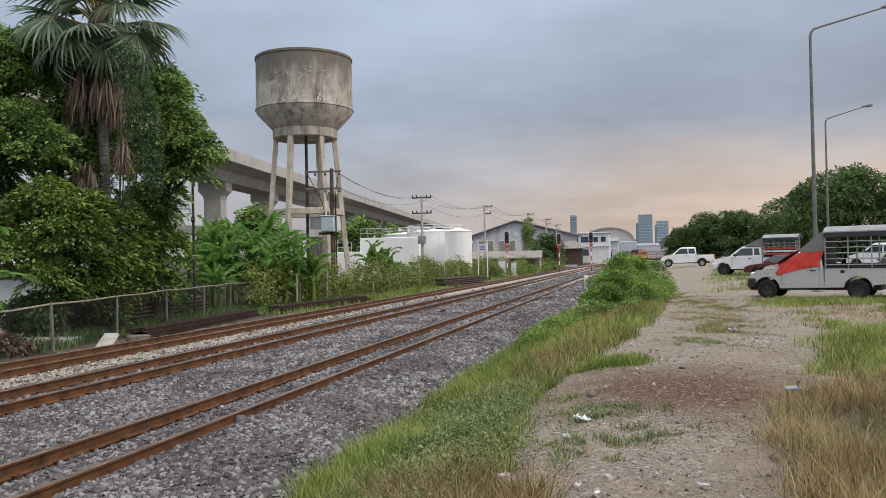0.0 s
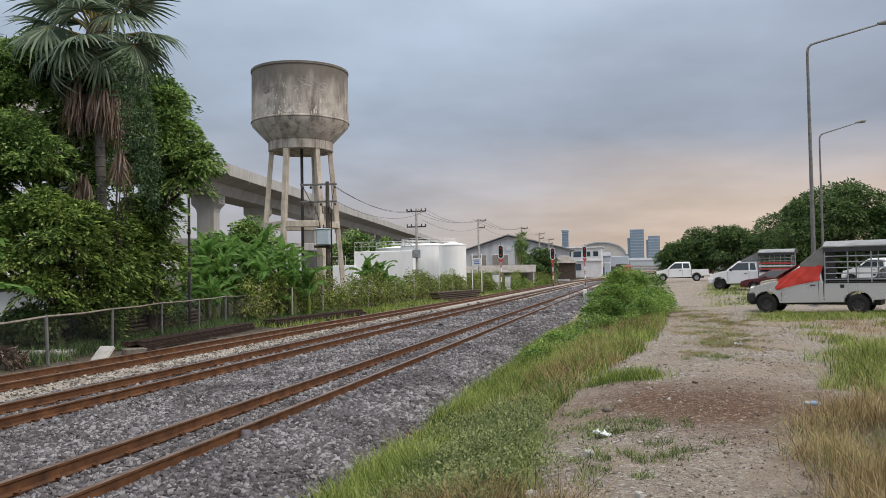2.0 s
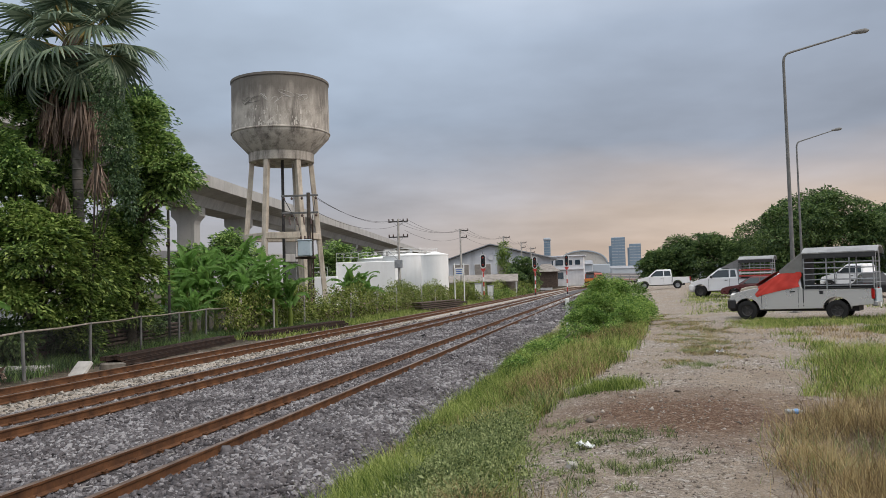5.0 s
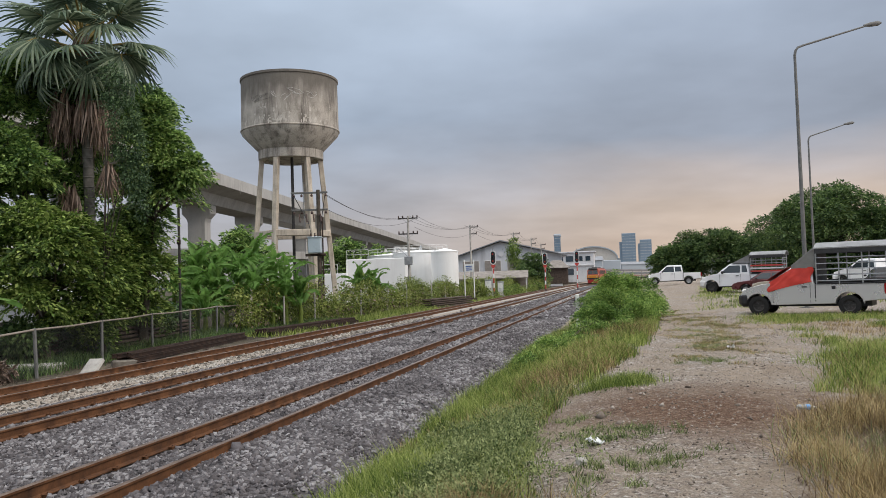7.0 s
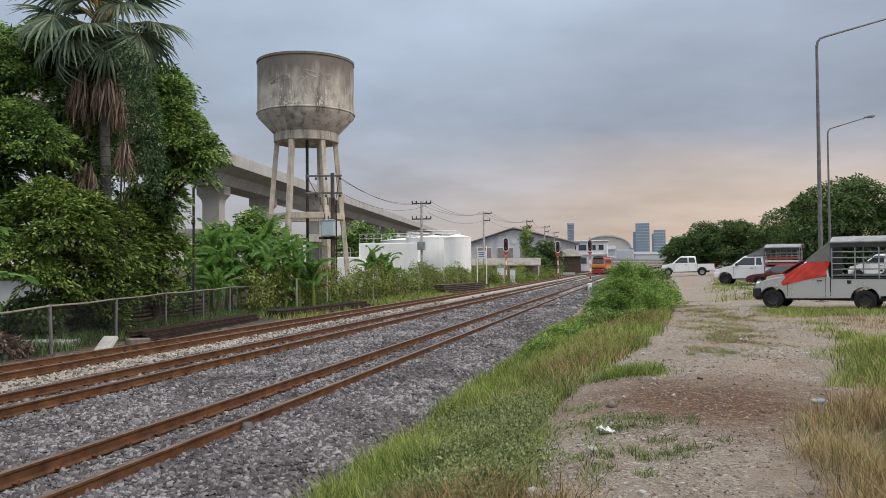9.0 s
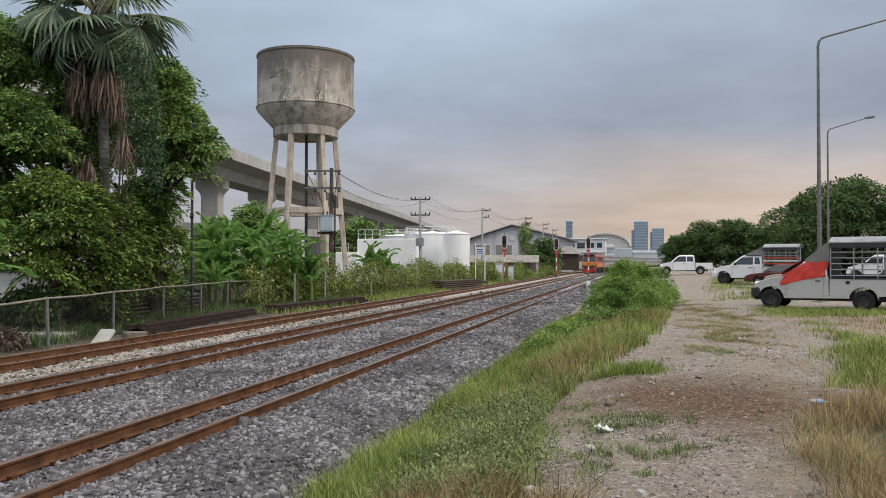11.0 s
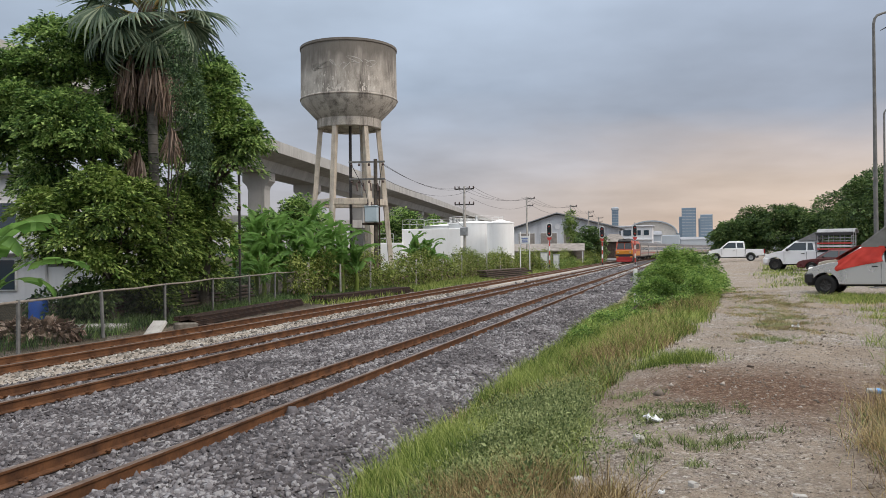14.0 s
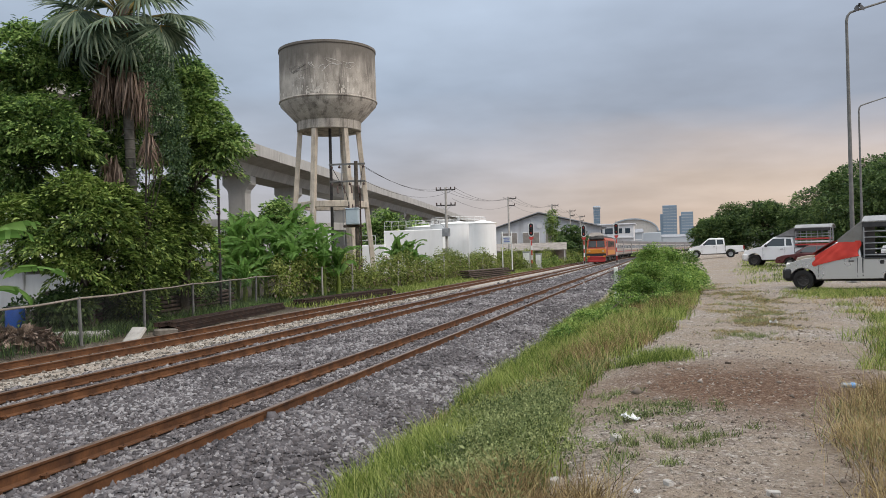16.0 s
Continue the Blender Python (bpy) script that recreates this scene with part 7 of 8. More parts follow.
def cab(front, roof_f, roof_r, rear, z0, z1, w0, w1):
    """A glasshouse that tapers upwards."""
    low = [(front, -w0, z0), (rear, -w0, z0), (rear, w0, z0), (front, w0, z0)]
    mid = [(front + (roof_f - front) * 0.55, -(w0 * 0.45 + w1 * 0.55), z0 + (z1 - z0) * 0.55), (rear + (roof_r - rear) * 0.55, -(w0 * 0.45 + w1 * 0.55), z0 + (z1 - z0) * 0.55),
           (rear + (roof_r - rear) * 0.55, w0 * 0.45 + w1 * 0.55, z0 + (z1 - z0) * 0.55), (front + (roof_f - front) * 0.55, w0 * 0.45 + w1 * 0.55, z0 + (z1 - z0) * 0.55)]
    top = [(roof_f, -w1, z1 - 0.03), (roof_r, -w1, z1 - 0.03), (roof_r, w1, z1 - 0.03), (roof_f, w1, z1 - 0.03)]
    cap = [(roof_f - 0.1, -w1 * 0.8, z1 + 0.02), (roof_r + 0.06, -w1 * 0.8, z1 + 0.02), (roof_r + 0.06, w1 * 0.8, z1 + 0.02), (roof_f - 0.1, w1 * 0.8, z1 + 0.02)]
    return loft([low, mid, top, cap])


def pickup(name, x, y, turn, paintm, cab_rear, label, rim, roof=1.76, z=None, group="parked vehicles", bumper=None, mirrors=True):
    zz = gz(x, y) if z is None else z
    t = thing(name, pose(x, y, zz, 0, 0, turn), label, "pickup", group)
    H = 0.87
    poly = [(-2.62, 0.62), (-2.62, 0.56), (-1.98, 0.50)] + arch(-1.5, 0.40, 0.44) + [(-1.04, 0.42), (1.04, 0.38)] + arch(1.5, 0.38, 0.44) + \
           [(1.96, 0.42), (2.04, 0.40), (2.09, 0.48), (2.13, 0.66), (2.09, 0.82), (2.0, 0.93), (1.84, 1.01), (1.6, 1.08), (1.36, 1.14), (1.12, 1.17), (cab_rear + 0.02, 1.17), (cab_rear, 1.10), (-2.58, 1.10), (-2.64, 1.04)]
    part("body", body_shell(poly, H, 1.15), paintm, t, bevel=0.035, smooth=35)
    wy = lambda zc: 0.80 + (0.66 - 0.80) * (zc - 1.13) / (roof - 1.13)
    part("cabin", cab(1.18, 0.42, cab_rear + 0.10, cab_rear + 0.02, 1.13, roof, 0.80, 0.66), paintm, t, bevel=0.03, smooth=35)
    gl = [(0.92, 1.20), (0.42, roof - 0.12), (-0.22, roof - 0.11), (-0.24, 1.20)]
    side_panel(t, "side_window", gl, wy, M["glass"])
    if cab_rear < -0.6:
        side_panel(t, "rear_window", [(-0.32, 1.22), (-0.32, roof - 0.12), (cab_rear + 0.22, roof - 0.13), (cab_rear + 0.14, 1.22)], wy, M["glass"])
    ws = [(1.135, -0.70, 1.19), (0.47, -0.58, roof - 0.07), (0.47, 0.58, roof - 0.07), (1.135, 0.70, 1.19)]
    part("windscreen", Geo().add([(a + 0.012, b, c + 0.012) for a, b, c in ws] + [(a - 0.02, b, c - 0.02) for a, b, c in ws], [(0, 1, 2, 3), (7, 6, 5, 4), (0, 4, 5, 1), (1, 5, 6, 2), (2, 6, 7, 3), (3, 7, 4, 0)]), M["glass"], t)
    bumper = bumper or paintm
    part("front_bumper", Geo().cbox((2.0, 0, 0.58), (0.42, 1.79, 0.52), 0.13), bumper, t, smooth=40)
    part("grille", Geo().cbox((2.13, 0, 0.84), (0.08, 0.95, 0.14), 0.02), M["blackplastic"], t)
    part("rear_bumper", Geo().cbox((-2.66, 0, 0.58), (0.18, 1.6, 0.18), 0.04), M["steel"], t)
    for s in (-1, 1):
        part("headlight", Geo().cbox((1.94, s * 0.70, 0.90), (0.32, 0.26, 0.17), 0.06), M["headlamp"], t, smooth=40)
        part("tail_light", Geo().cbox((-2.62, s * 0.80, 0.92), (0.10, 0.12, 0.36), 0.02), M["taillamp"], t)
        if mirrors:
            part("mirror", Geo().cbox((0.78, s * 0.96, 1.24), (0.14, 0.20, 0.17), 0.04), M["blackplastic"], t)
        part("door_handle", Geo().cbox((-0.08, s * 0.868, 1.02), (0.18, 0.03, 0.04), 0.01), M["blackplastic"], t)
        part("number_plate", Geo().cbox((2.25 if s > 0 else -2.76, 0, 0.52), (0.02, 0.36, 0.15), 0.005), M["whitepaint"], t)
    seams = [-0.27] + ([cab_rear + 0.1] if cab_rear < -0.9 else []) + [0.98]
    for sx in seams:
        side_panel(t, "door_seam", [(sx - 0.006, 0.46), (sx + 0.006, 0.46), (sx + 0.006, 1.12), (sx - 0.006, 1.12)], lambda zc: 0.857, M["blackplastic"], 0.003, 0.02)
    side_panel(t, "bed_gap", [(cab_rear - 0.03, 0.5), (cab_rear, 0.5), (cab_rear, 1.11), (cab_rear - 0.03, 1.11)], lambda zc: 0.857, M["blackplastic"], 0.003, 0.02)
    part("chassis", Geo().box((0, 0, 0.42), (4.3, 1.1, 0.2)), M["blackplastic"], t)
    add_wheels(t, (1.5, -1.5), 0.74, 0.355, rim)
    return t


M["headlamp"] = glass_mat("headlamp_lens", (0.72, 0.70, 0.66))
M["taillamp"] = glass_mat("tail_lamp_lens", (0.35, 0.01, 0.01))


def canopy(t, x0, x1, zt, slats, sheet):
    """The passenger frame over a bed: roof sheet, dark valance, posts and rails."""
    g = Geo()
    n = 10
    vs = []
    for x in (x1 - 0.12, x0 + 0.02):
        for k in range(n + 1):
            yv = -0.90 + 1.8 * k / n
            zv = zt - 0.22 * abs(yv / 0.90) ** 3
            vs.append((x, yv, zv))
        for k in range(n + 1):
            yv = 0.90 - 1.8 * k / n
            vs.append((x, yv * 0.97, zt - 0.22 * abs(yv / 0.90) ** 3 - 0.04))
    m = 2 * (n + 1)
    g.add(vs, [(k, (k + 1) % m, m + (k + 1) % m, m + k) for k in range(m)] + [tuple(range(m)), tuple(reversed(range(m, 2 * m)))])
    part("roof_sheet", g, sheet, t, smooth=40)
    side_panel(t, "valance", [(x1 - 0.05, zt - 0.40), (x0, zt - 0.40), (x0, zt - 0.20), (x1 - 0.05, zt - 0.20)], lambda z: 0.885, M["canopy_dark"], 0.0, 0.02)
    for s in (-1, 1):
        for k in range(4):
            x = x0 - 0.03 + (x1 - x0 + 0.06) * k / 3
            part("post", Geo().tube([(x, s * 0.85, 1.08), (x, s * 0.86, zt - 0.2)], 0.024, 6), M["steel"], t)
        for k in range(slats):
            z = 1.22 + (zt - 0.55 - 1.22) * k / (slats - 1)
            part("rail", Geo().tube([(x0, s * 0.85, z), (x1, s * 0.855, z)], 0.017, 6), M["steel"], t)
        part("bed_cap", Geo().cbox(((x0 + x1) / 2, s * 0.82, 1.125), (x0 - x1, 0.10, 0.05), 0.015), M["blackplastic"], t)
        part("bench", Geo().cbox(((x0 + x1) / 2, s * 0.58, 1.2), (x0 - x1 - 0.1, 0.4, 0.10), 0.03), M["canopy_dark"], t)
    for s in (-1, 1):
        part("rear_post", Geo().tube([(x1, s * 0.45, 1.1), (x1, s * 0.45, zt - 0.05)], 0.024, 6), M["steel"], t)
    g = Geo()
    for k in range(4):
        g.tube([(x1, -0.85, 1.3 + 0.36 * k), (x1, 0.85, 1.3 + 0.36 * k)], 0.015, 5)
    part("rear_rail", g, M["steel"], t)


def songthaew():
    t = pickup("songthaew", 13.58, 28.6, 143, M["silver"], -0.42, "silver pickup taxi with a railed grey canopy and red cloth", RIM_DARK, 1.72, group="pickup taxis", bumper=M["blackplastic"], mirrors=False)
    canopy(t, -0.46, -2.70, 2.58, 5, M["canopy"])
    # the fairing that slopes from the canopy down over the cab
    side_panel(t, "fairing", [(-0.44, 2.40), (0.36, 1.76), (0.36, 1.68), (-0.44, 1.68)], lambda z: 0.72 + 0.13 * (z - 1.6), M["fairing"], 0.0, 0.04)
    part("fairing_front", Geo().add([(-0.44, -0.84, 2.42), (0.36, -0.74, 1.78), (0.36, 0.74, 1.78), (-0.44, 0.84, 2.42), (-0.46, -0.84, 2.36), (0.32, -0.74, 1.74), (0.32, 0.74, 1.74), (-0.46, 0.84, 2.36)],
                                    [(0, 1, 2, 3), (7, 6, 5, 4), (0, 4, 5, 1), (1, 5, 6, 2), (2, 6, 7, 3), (3, 7, 4, 0)]), M["fairing"], t)
    # the red cloth hung over the windscreen and side window: a draped sheet with folds
    n, m = 16, 10
    for s in (1,):
        V, F = [], []
        for i in range(n + 1):
            u = i / n
            for j in range(m + 1):
                v = j / m
                xx = 1.12 + (-0.34 - 1.12) * u + 0.06 * math.sin(6 * v)
                top, low = 1.20 + (1.72 - 1.20) * min(1, u * 1.75), 0.84 + (1.20 - 0.84) * u ** 0.8
                zz = low + (top - low) * v
                yy = 0.885 - 0.16 * max(0.0, (zz - 1.15) / 0.6) + 0.022 * math.sin(9 * u + 5 * v) + 0.012 * math.sin(21 * u - 7 * v)
                V.append((xx, yy, zz))
        k = len(V)
        V += [(a, b - 0.012, c) for a, b, c in V]
        for i in range(n):
            for j in range(m):
                q = i * (m + 1) + j
                F += [(q, q + 1, q + m + 2, q + m + 1), (k + q, k + q + m + 1, k + q + m + 2, k + q + 1)]
        part("cloth", Geo().add(V, F), M["redcloth"], t, "red cloth draped over the side window", smooth=60)
    V, F = [], []
    for i in range(9):
        for j in range(9):
            u, v = i / 8, j / 8
            V.append((1.20 - 0.74 * v + 0.03, 0.86 - 1.55 * u - 0.10 * v * (1 - 2 * u), 1.21 + 0.50 * v + 0.03 + 0.015 * math.sin(9 * u + 4 * v)))
    for i in range(8):
        for j in range(8):
            q = i * 9 + j
            F.append((q, q + 9, q + 10, q + 1))
    part("cloth", Geo().add(V, F), M["redcloth"], t, "red cloth draped over the windscreen", smooth=60)
    part("partition", Geo().cbox((-0.52, 0, 1.72), (0.04, 1.66, 1.2), 0.01), M["canopy_dark"], t)
    part("fuel_cap", Geo().cbox((-1.02, 0.862, 0.98), (0.12, 0.02, 0.12), 0.01), M["blackplastic"], t)
    part("tailgate", Geo().cbox((-2.70, 0, 0.85), (0.06, 1.5, 0.46), 0.02), M["trafobox"], t)


songthaew()
_t = pickup("songthaew", 19.2, 48.9, 148, M["carwhite"], -0.80, "white extended-cab pickup taxi with canopy and slatted sides", RIM_DARK, 1.76, group="pickup taxis")
canopy(_t, -0.85, -2.72, 2.46, 5, M["canopy"])
side_panel(_t, "fairing", [(-0.80, 2.28), (0.25, 1.78), (-0.80, 1.78)], lambda z: 0.70 + 0.12 * (z - 1.6), M["canopy"], 0.0, 0.04)
part("fairing_front", Geo().add([(-0.80, -0.84, 2.29), (0.25, -0.70, 1.79), (0.25, 0.70, 1.79), (-0.80, 0.84, 2.29), (-0.84, -0.84, 2.25), (0.2, -0.7, 1.78), (0.2, 0.7, 1.78), (-0.84, 0.84, 2.25)],
                                [(0, 1, 2, 3), (7, 6, 5, 4), (0, 4, 5, 1), (1, 5, 6, 2), (2, 6, 7, 3), (3, 7, 4, 0)]), M["canopy"], _t)
for _k in range(3):
    for _s in (-1, 1):
        part("side_slat", Geo().cbox((-1.78, _s * 0.875, 1.26 + 0.17 * _k), (1.85, 0.02, 0.09), 0.006), (M["signalred"], M["whitepaint"], M["signalred"])[_k], _t)
pickup("pickup", 22.7, 73.6, 163, M["carwhite"], -1.05, "white double-cab pickup parked on the dirt", RIM_ALLOY, 1.80)


def sedan(x, y, turn, paintm, label):
    t = thing("sedan", pose(x, y, gz(x, y), 0, 0, turn) @ Matrix.Scale(0.9, 4), label, "car", "parked cars")
    poly = [(-2.15, 0.45), (-2.1, 0.32), (-1.72, 0.28)] + arch(-1.28, 0.30, 0.37) + [(-0.88, 0.24), (0.90, 0.24)] + arch(1.32, 0.30, 0.37) + \
           [(1.74, 0.26), (2.12, 0.30), (2.18, 0.52), (2.10, 0.66), (1.8, 0.77), (0.95, 0.88), (-1.45, 0.94), (-2.08, 0.90), (-2.18, 0.72)]
    part("body", body_shell(poly, 0.84, 0.95), paintm, t, bevel=0.05, smooth=35)
    part("cabin", cab(1.05, 0.30, -0.95, -1.65, 0.88, 1.40, 0.76, 0.56), paintm, t, bevel=0.04, smooth=35)
    wy = lambda zc: 0.76 - 0.20 * (zc - 0.88) / 0.52
    side_panel(t, "side_window", [(0.80, 0.95), (0.28, 1.32), (-0.22, 1.33), (-0.22, 0.95)], wy, M["glass"], 0.01)
    side_panel(t, "rear_window", [(-0.30, 0.95), (-0.30, 1.33), (-0.90, 1.31), (-1.32, 0.98)], wy, M["glass"], 0.01)
    ws = [(1.0, -0.66, 0.95), (0.36, -0.50, 1.35), (0.36, 0.50, 1.35), (1.0, 0.66, 0.95)]
    part("windscreen", Geo().add([(a + 0.015, b, c + 0.015) for a, b, c in ws] + [(a - 0.02, b, c - 0.02) for a, b, c in ws], [(0, 1, 2, 3), (7, 6, 5, 4), (0, 4, 5, 1), (1, 5, 6, 2), (2, 6, 7, 3), (3, 7, 4, 0)]), M["glass"], t)
    for s in (-1, 1):
        part("headlight", Geo().cbox((2.02, s * 0.60, 0.62), (0.22, 0.34, 0.14), 0.05), M["headlamp"], t, smooth=40)
        part("tail_light", Geo().cbox((-2.12, s * 0.60, 0.76), (0.12, 0.34, 0.16), 0.03), M["taillamp"], t)
        part("mirror", Geo().cbox((0.62, s * 0.90, 0.98), (0.12, 0.16, 0.11), 0.03), M["blackplastic"], t)
    part("front_bumper", Geo().cbox((2.12, 0, 0.40), (0.16, 1.56, 0.24), 0.06), paintm, t, smooth=40)
    add_wheels(t, (1.32, -1.28), 0.70, 0.30, RIM_ALLOY)
    return t


sedan(20.0, 46.5, 150, M["maroon"], "dark maroon sedan parked between the pickups")
sedan(20.1, 43.9, 150, M["tan"], "beige sedan parked behind the pickup taxi")
sedan(24.6, 42.5, 70, M["blackplastic"], "dark hatchback seen from behind in the lot")
pickup("pickup", 28.5, 50.5, 120, M["carwhite"], -0.80, "white pickup parked far back in the lot", RIM_ALLOY, 1.76)


# ---------- train ----------
M["loco_glass"] = paint("dark_windscreen", (0.02, 0.022, 0.025), 0.25)


def locomotive():
    t = thing("locomotive", Matrix(), "orange diesel locomotive with yellow band and red skirt", "locomotive", "train")
    L, W = 19.0, 1.38
    # x across, y forward; the nose at y = 0
    nose = [(-W, 0.35, 1.05), (W, 0.35, 1.05), (W, 0.35, 2.05), (W * 0.97, 0.0, 2.15), (W * 0.93, -0.45, 3.25), (W * 0.6, -0.75, 3.72), (-W * 0.6, -0.75, 3.72), (-W * 0.93, -0.45, 3.25), (-W * 0.97, 0.0, 2.15), (-W, 0.35, 2.05)]
    ring = lambda y: [(-W, y, 1.05), (W, y, 1.05), (W, y, 2.05), (W, y, 2.15), (W * 0.96, y, 3.30), (W * 0.62, y, 3.80), (-W * 0.62, y, 3.80), (-W * 0.96, y, 3.30), (-W, y, 2.15), (-W, y, 2.05)]
    nose = [(x, y - 0.4, z) for x, y, z in nose]
    part("body", loft([nose, ring(-1.3), ring(-L)]), M["orange"], t, smooth=30)
    part("yellow_band", Geo().cbox((0, -0.02, 1.72), (2 * W - 0.1, 0.14, 0.66), 0.05), M["amber"], t)
    part("windscreen", Geo().add([(-1.16, -0.40, 2.28), (1.16, -0.40, 2.28), (1.06, -0.80, 3.20), (-1.06, -0.80, 3.20), (-1.16, -0.5, 2.26), (1.16, -0.5, 2.26), (1.06, -0.9, 3.18), (-1.06, -0.9, 3.18)],
                                 [(0, 1, 2, 3), (7, 6, 5, 4), (0, 4, 5, 1), (1, 5, 6, 2), (2, 6, 7, 3), (3, 7, 4, 0)]), M["loco_glass"], t)
    part("brow", Geo().cbox((0, -0.98, 3.50), (2.1, 0.7, 0.36), 0.12), M["darksteel"], t, "soot-black roof edge")
    part("windscreen_pillar", Geo().tube([(0, -0.37, 2.28), (0, -0.78, 3.2)], 0.05, 6), M["orange"], t)
    part("dark_band", Geo().cbox((0, -0.02, 1.16), (2 * W - 0.08, 0.13, 0.42), 0.03), M["blackplastic"], t)
    part("skirt", Geo().cbox((0, -0.1, 0.62), (2.5, 0.5, 0.78), 0.08), M["locored"], t)
    part("cowcatcher", Geo().cbox((0, 0.1, 0.32), (2.2, 0.3, 0.3), 0.05), M["locored"], t)
    for s in (-1, 1):
        part("headlight", Geo().lathe([(0, 0.06), (0.12, 0.06), (0.13, 0)], 12, (s * 0.95, 0.05, 1.72), "y"), M["trainlamp"], t)
        part("buffer_beam_stripe", Geo().cbox((s * 1.1, 0.16, 0.98), (0.4, 0.06, 0.2), 0.02), M["amber"], t)
        part("cab_door", Geo().cbox((s * W, -2.2, 2.1), (0.05, 0.75, 2.0), 0.02), M["locored"], t)
        part("cab_window", Geo().cbox((s * (W - 0.02), -1.5, 2.75), (0.06, 0.6, 0.65), 0.02), M["glass"], t)
        part("side_band", Geo().cbox((s * W, -10.2, 1.5), (0.04, 14.5, 0.7), 0.01), M["amber"], t)
        for k in range(6):
            part("side_grille", Geo().cbox((s * (W - 0.01), -4.6 - 2.2 * k, 2.7), (0.06, 1.5, 0.9), 0.02), M["darksteel"], t)
        part("handrail", Geo().tube([(s * 1.3, -0.05, 1.2), (s * 1.32, -0.3, 2.3)], 0.03, 5), M["whitepaint"], t)
    part("roof", Geo().cbox((0, -10, 3.70), (2.0, 18, 0.3), 0.1), M["darksteel"], t)
    part("roof_pod", Geo().cbox((0, -9, 3.85), (1.3, 8, 0.3), 0.08), M["darksteel"], t)
    part("roof_light", Geo().cbox((0, -0.95, 3.78), (0.5, 0.4, 0.2), 0.05), M["darksteel"], t)
    part("underframe", Geo().cbox((0, -9.6, 0.95), (2.5, 18.2, 0.3), 0.03), M["darksteel"], t)
    part("fuel_tank", Geo().cbox((0, -9.5, 0.6), (2.3, 4.0, 0.6), 0.1), M["darksteel"], t)
    for yb in (-3.6, -15.4):
        part("bogie", Geo().cbox((0, yb, 0.55), (2.2, 3.6, 0.4), 0.06), M["darksteel"], t)
        for k in (-1.5, 0, 1.5):
            part("wheelset", Geo().lathe([(0, -0.6), (0.44, -0.6), (0.46, -0.5), (0.10, -0.48), (0.10, 0.48), (0.46, 0.5), (0.44, 0.6), (0, 0.6)], 18, (0, yb + k, 0.45), "x"), M["darksteel"], t)
    return t


def coach():
    t = thing("passenger_coach", Matrix(), "weathered grey and cream passenger coach behind the locomotive", "railway coach", "train")
    L, W = 19.6, 1.38
    ring = lambda y: [(-W, y, 0.95), (W, y, 0.95), (W, y, 2.9), (W * 0.85, y, 3.35), (W * 0.45, y, 3.62), (-W * 0.45, y, 3.62), (-W * 0.85, y, 3.35), (-W, y, 2.9)]
    part("body", loft([ring(0), ring(-L)]), M["coach"], t, smooth=30)
    part("roof", loft([[(x * 1.01, y, z + 0.03) for x, y, z in ring(yy)[2:]] for yy in (0.02, -L - 0.02)]), M["coachroof"], t, smooth=30)
    for s in (-1, 1):
        part("window_band", Geo().cbox((s * W, -L / 2, 2.30), (0.03, L - 1.2, 0.95), 0.008), M["cream"], t)
        for k in range(11):
            part("window", Geo().cbox((s * (W + 0.01), -1.7 - 1.62 * k, 2.32), (0.04, 1.15, 0.72), 0.015), M["darkglass"], t)
        for yd in (-0.55, -L + 0.55):
            part("door", Geo().cbox((s * (W + 0.005), yd, 2.0), (0.04, 0.75, 1.9), 0.02), M["roofgrey"], t)
        part("waist_stripe", Geo().cbox((s * W, -L / 2, 1.45), (0.035, L, 0.14), 0.008), M["locored"], t)
    part("underframe", Geo().cbox((0, -L / 2, 0.85), (2.4, L - 0.4, 0.25), 0.03), M["darksteel"], t)
    part("gangway", Geo().cbox((0, 0.18, 2.1), (1.1, 0.5, 2.1), 0.05), M["darksteel"], t)
    for yb in (-3.0, -L + 3.0):
        part("bogie", Geo().cbox((0, yb, 0.5), (2.0, 2.7, 0.35), 0.06), M["darksteel"], t)
        for k in (-1.0, 1.0):
            part("wheelset", Geo().lathe([(0, -0.6), (0.40, -0.6), (0.42, -0.5), (0.08, -0.48), (0.08, 0.48), (0.42, 0.5), (0.40, 0.6), (0, 0.6)], 16, (0, yb + k, 0.42), "x"), M["darksteel"], t)
    return t


M["trainlamp"] = glass_mat("train_headlamp", (0.5, 0.45, 0.35))
LOCO = locomotive()
COACH = coach()
COACHES = [COACH] + [copy_thing(COACH, Matrix()) for _ in range(8)]


def nose_at(t):
    """How far along the tracks the locomotive's nose stands."""
    return 112.5 + 8.5 * (16.0 - t)


def rail_pose(s_front, length):
    """A vehicle whose ends stand on the middle track."""
    a, b = at(MID, s_front - 0.0, 0.0), at(MID, s_front + length, 0.0)
    f = a - b
    return Matrix.Translation(a) @ Matrix.Rotation(math.atan2(f.y, f.x) - math.pi / 2, 4, "Z")


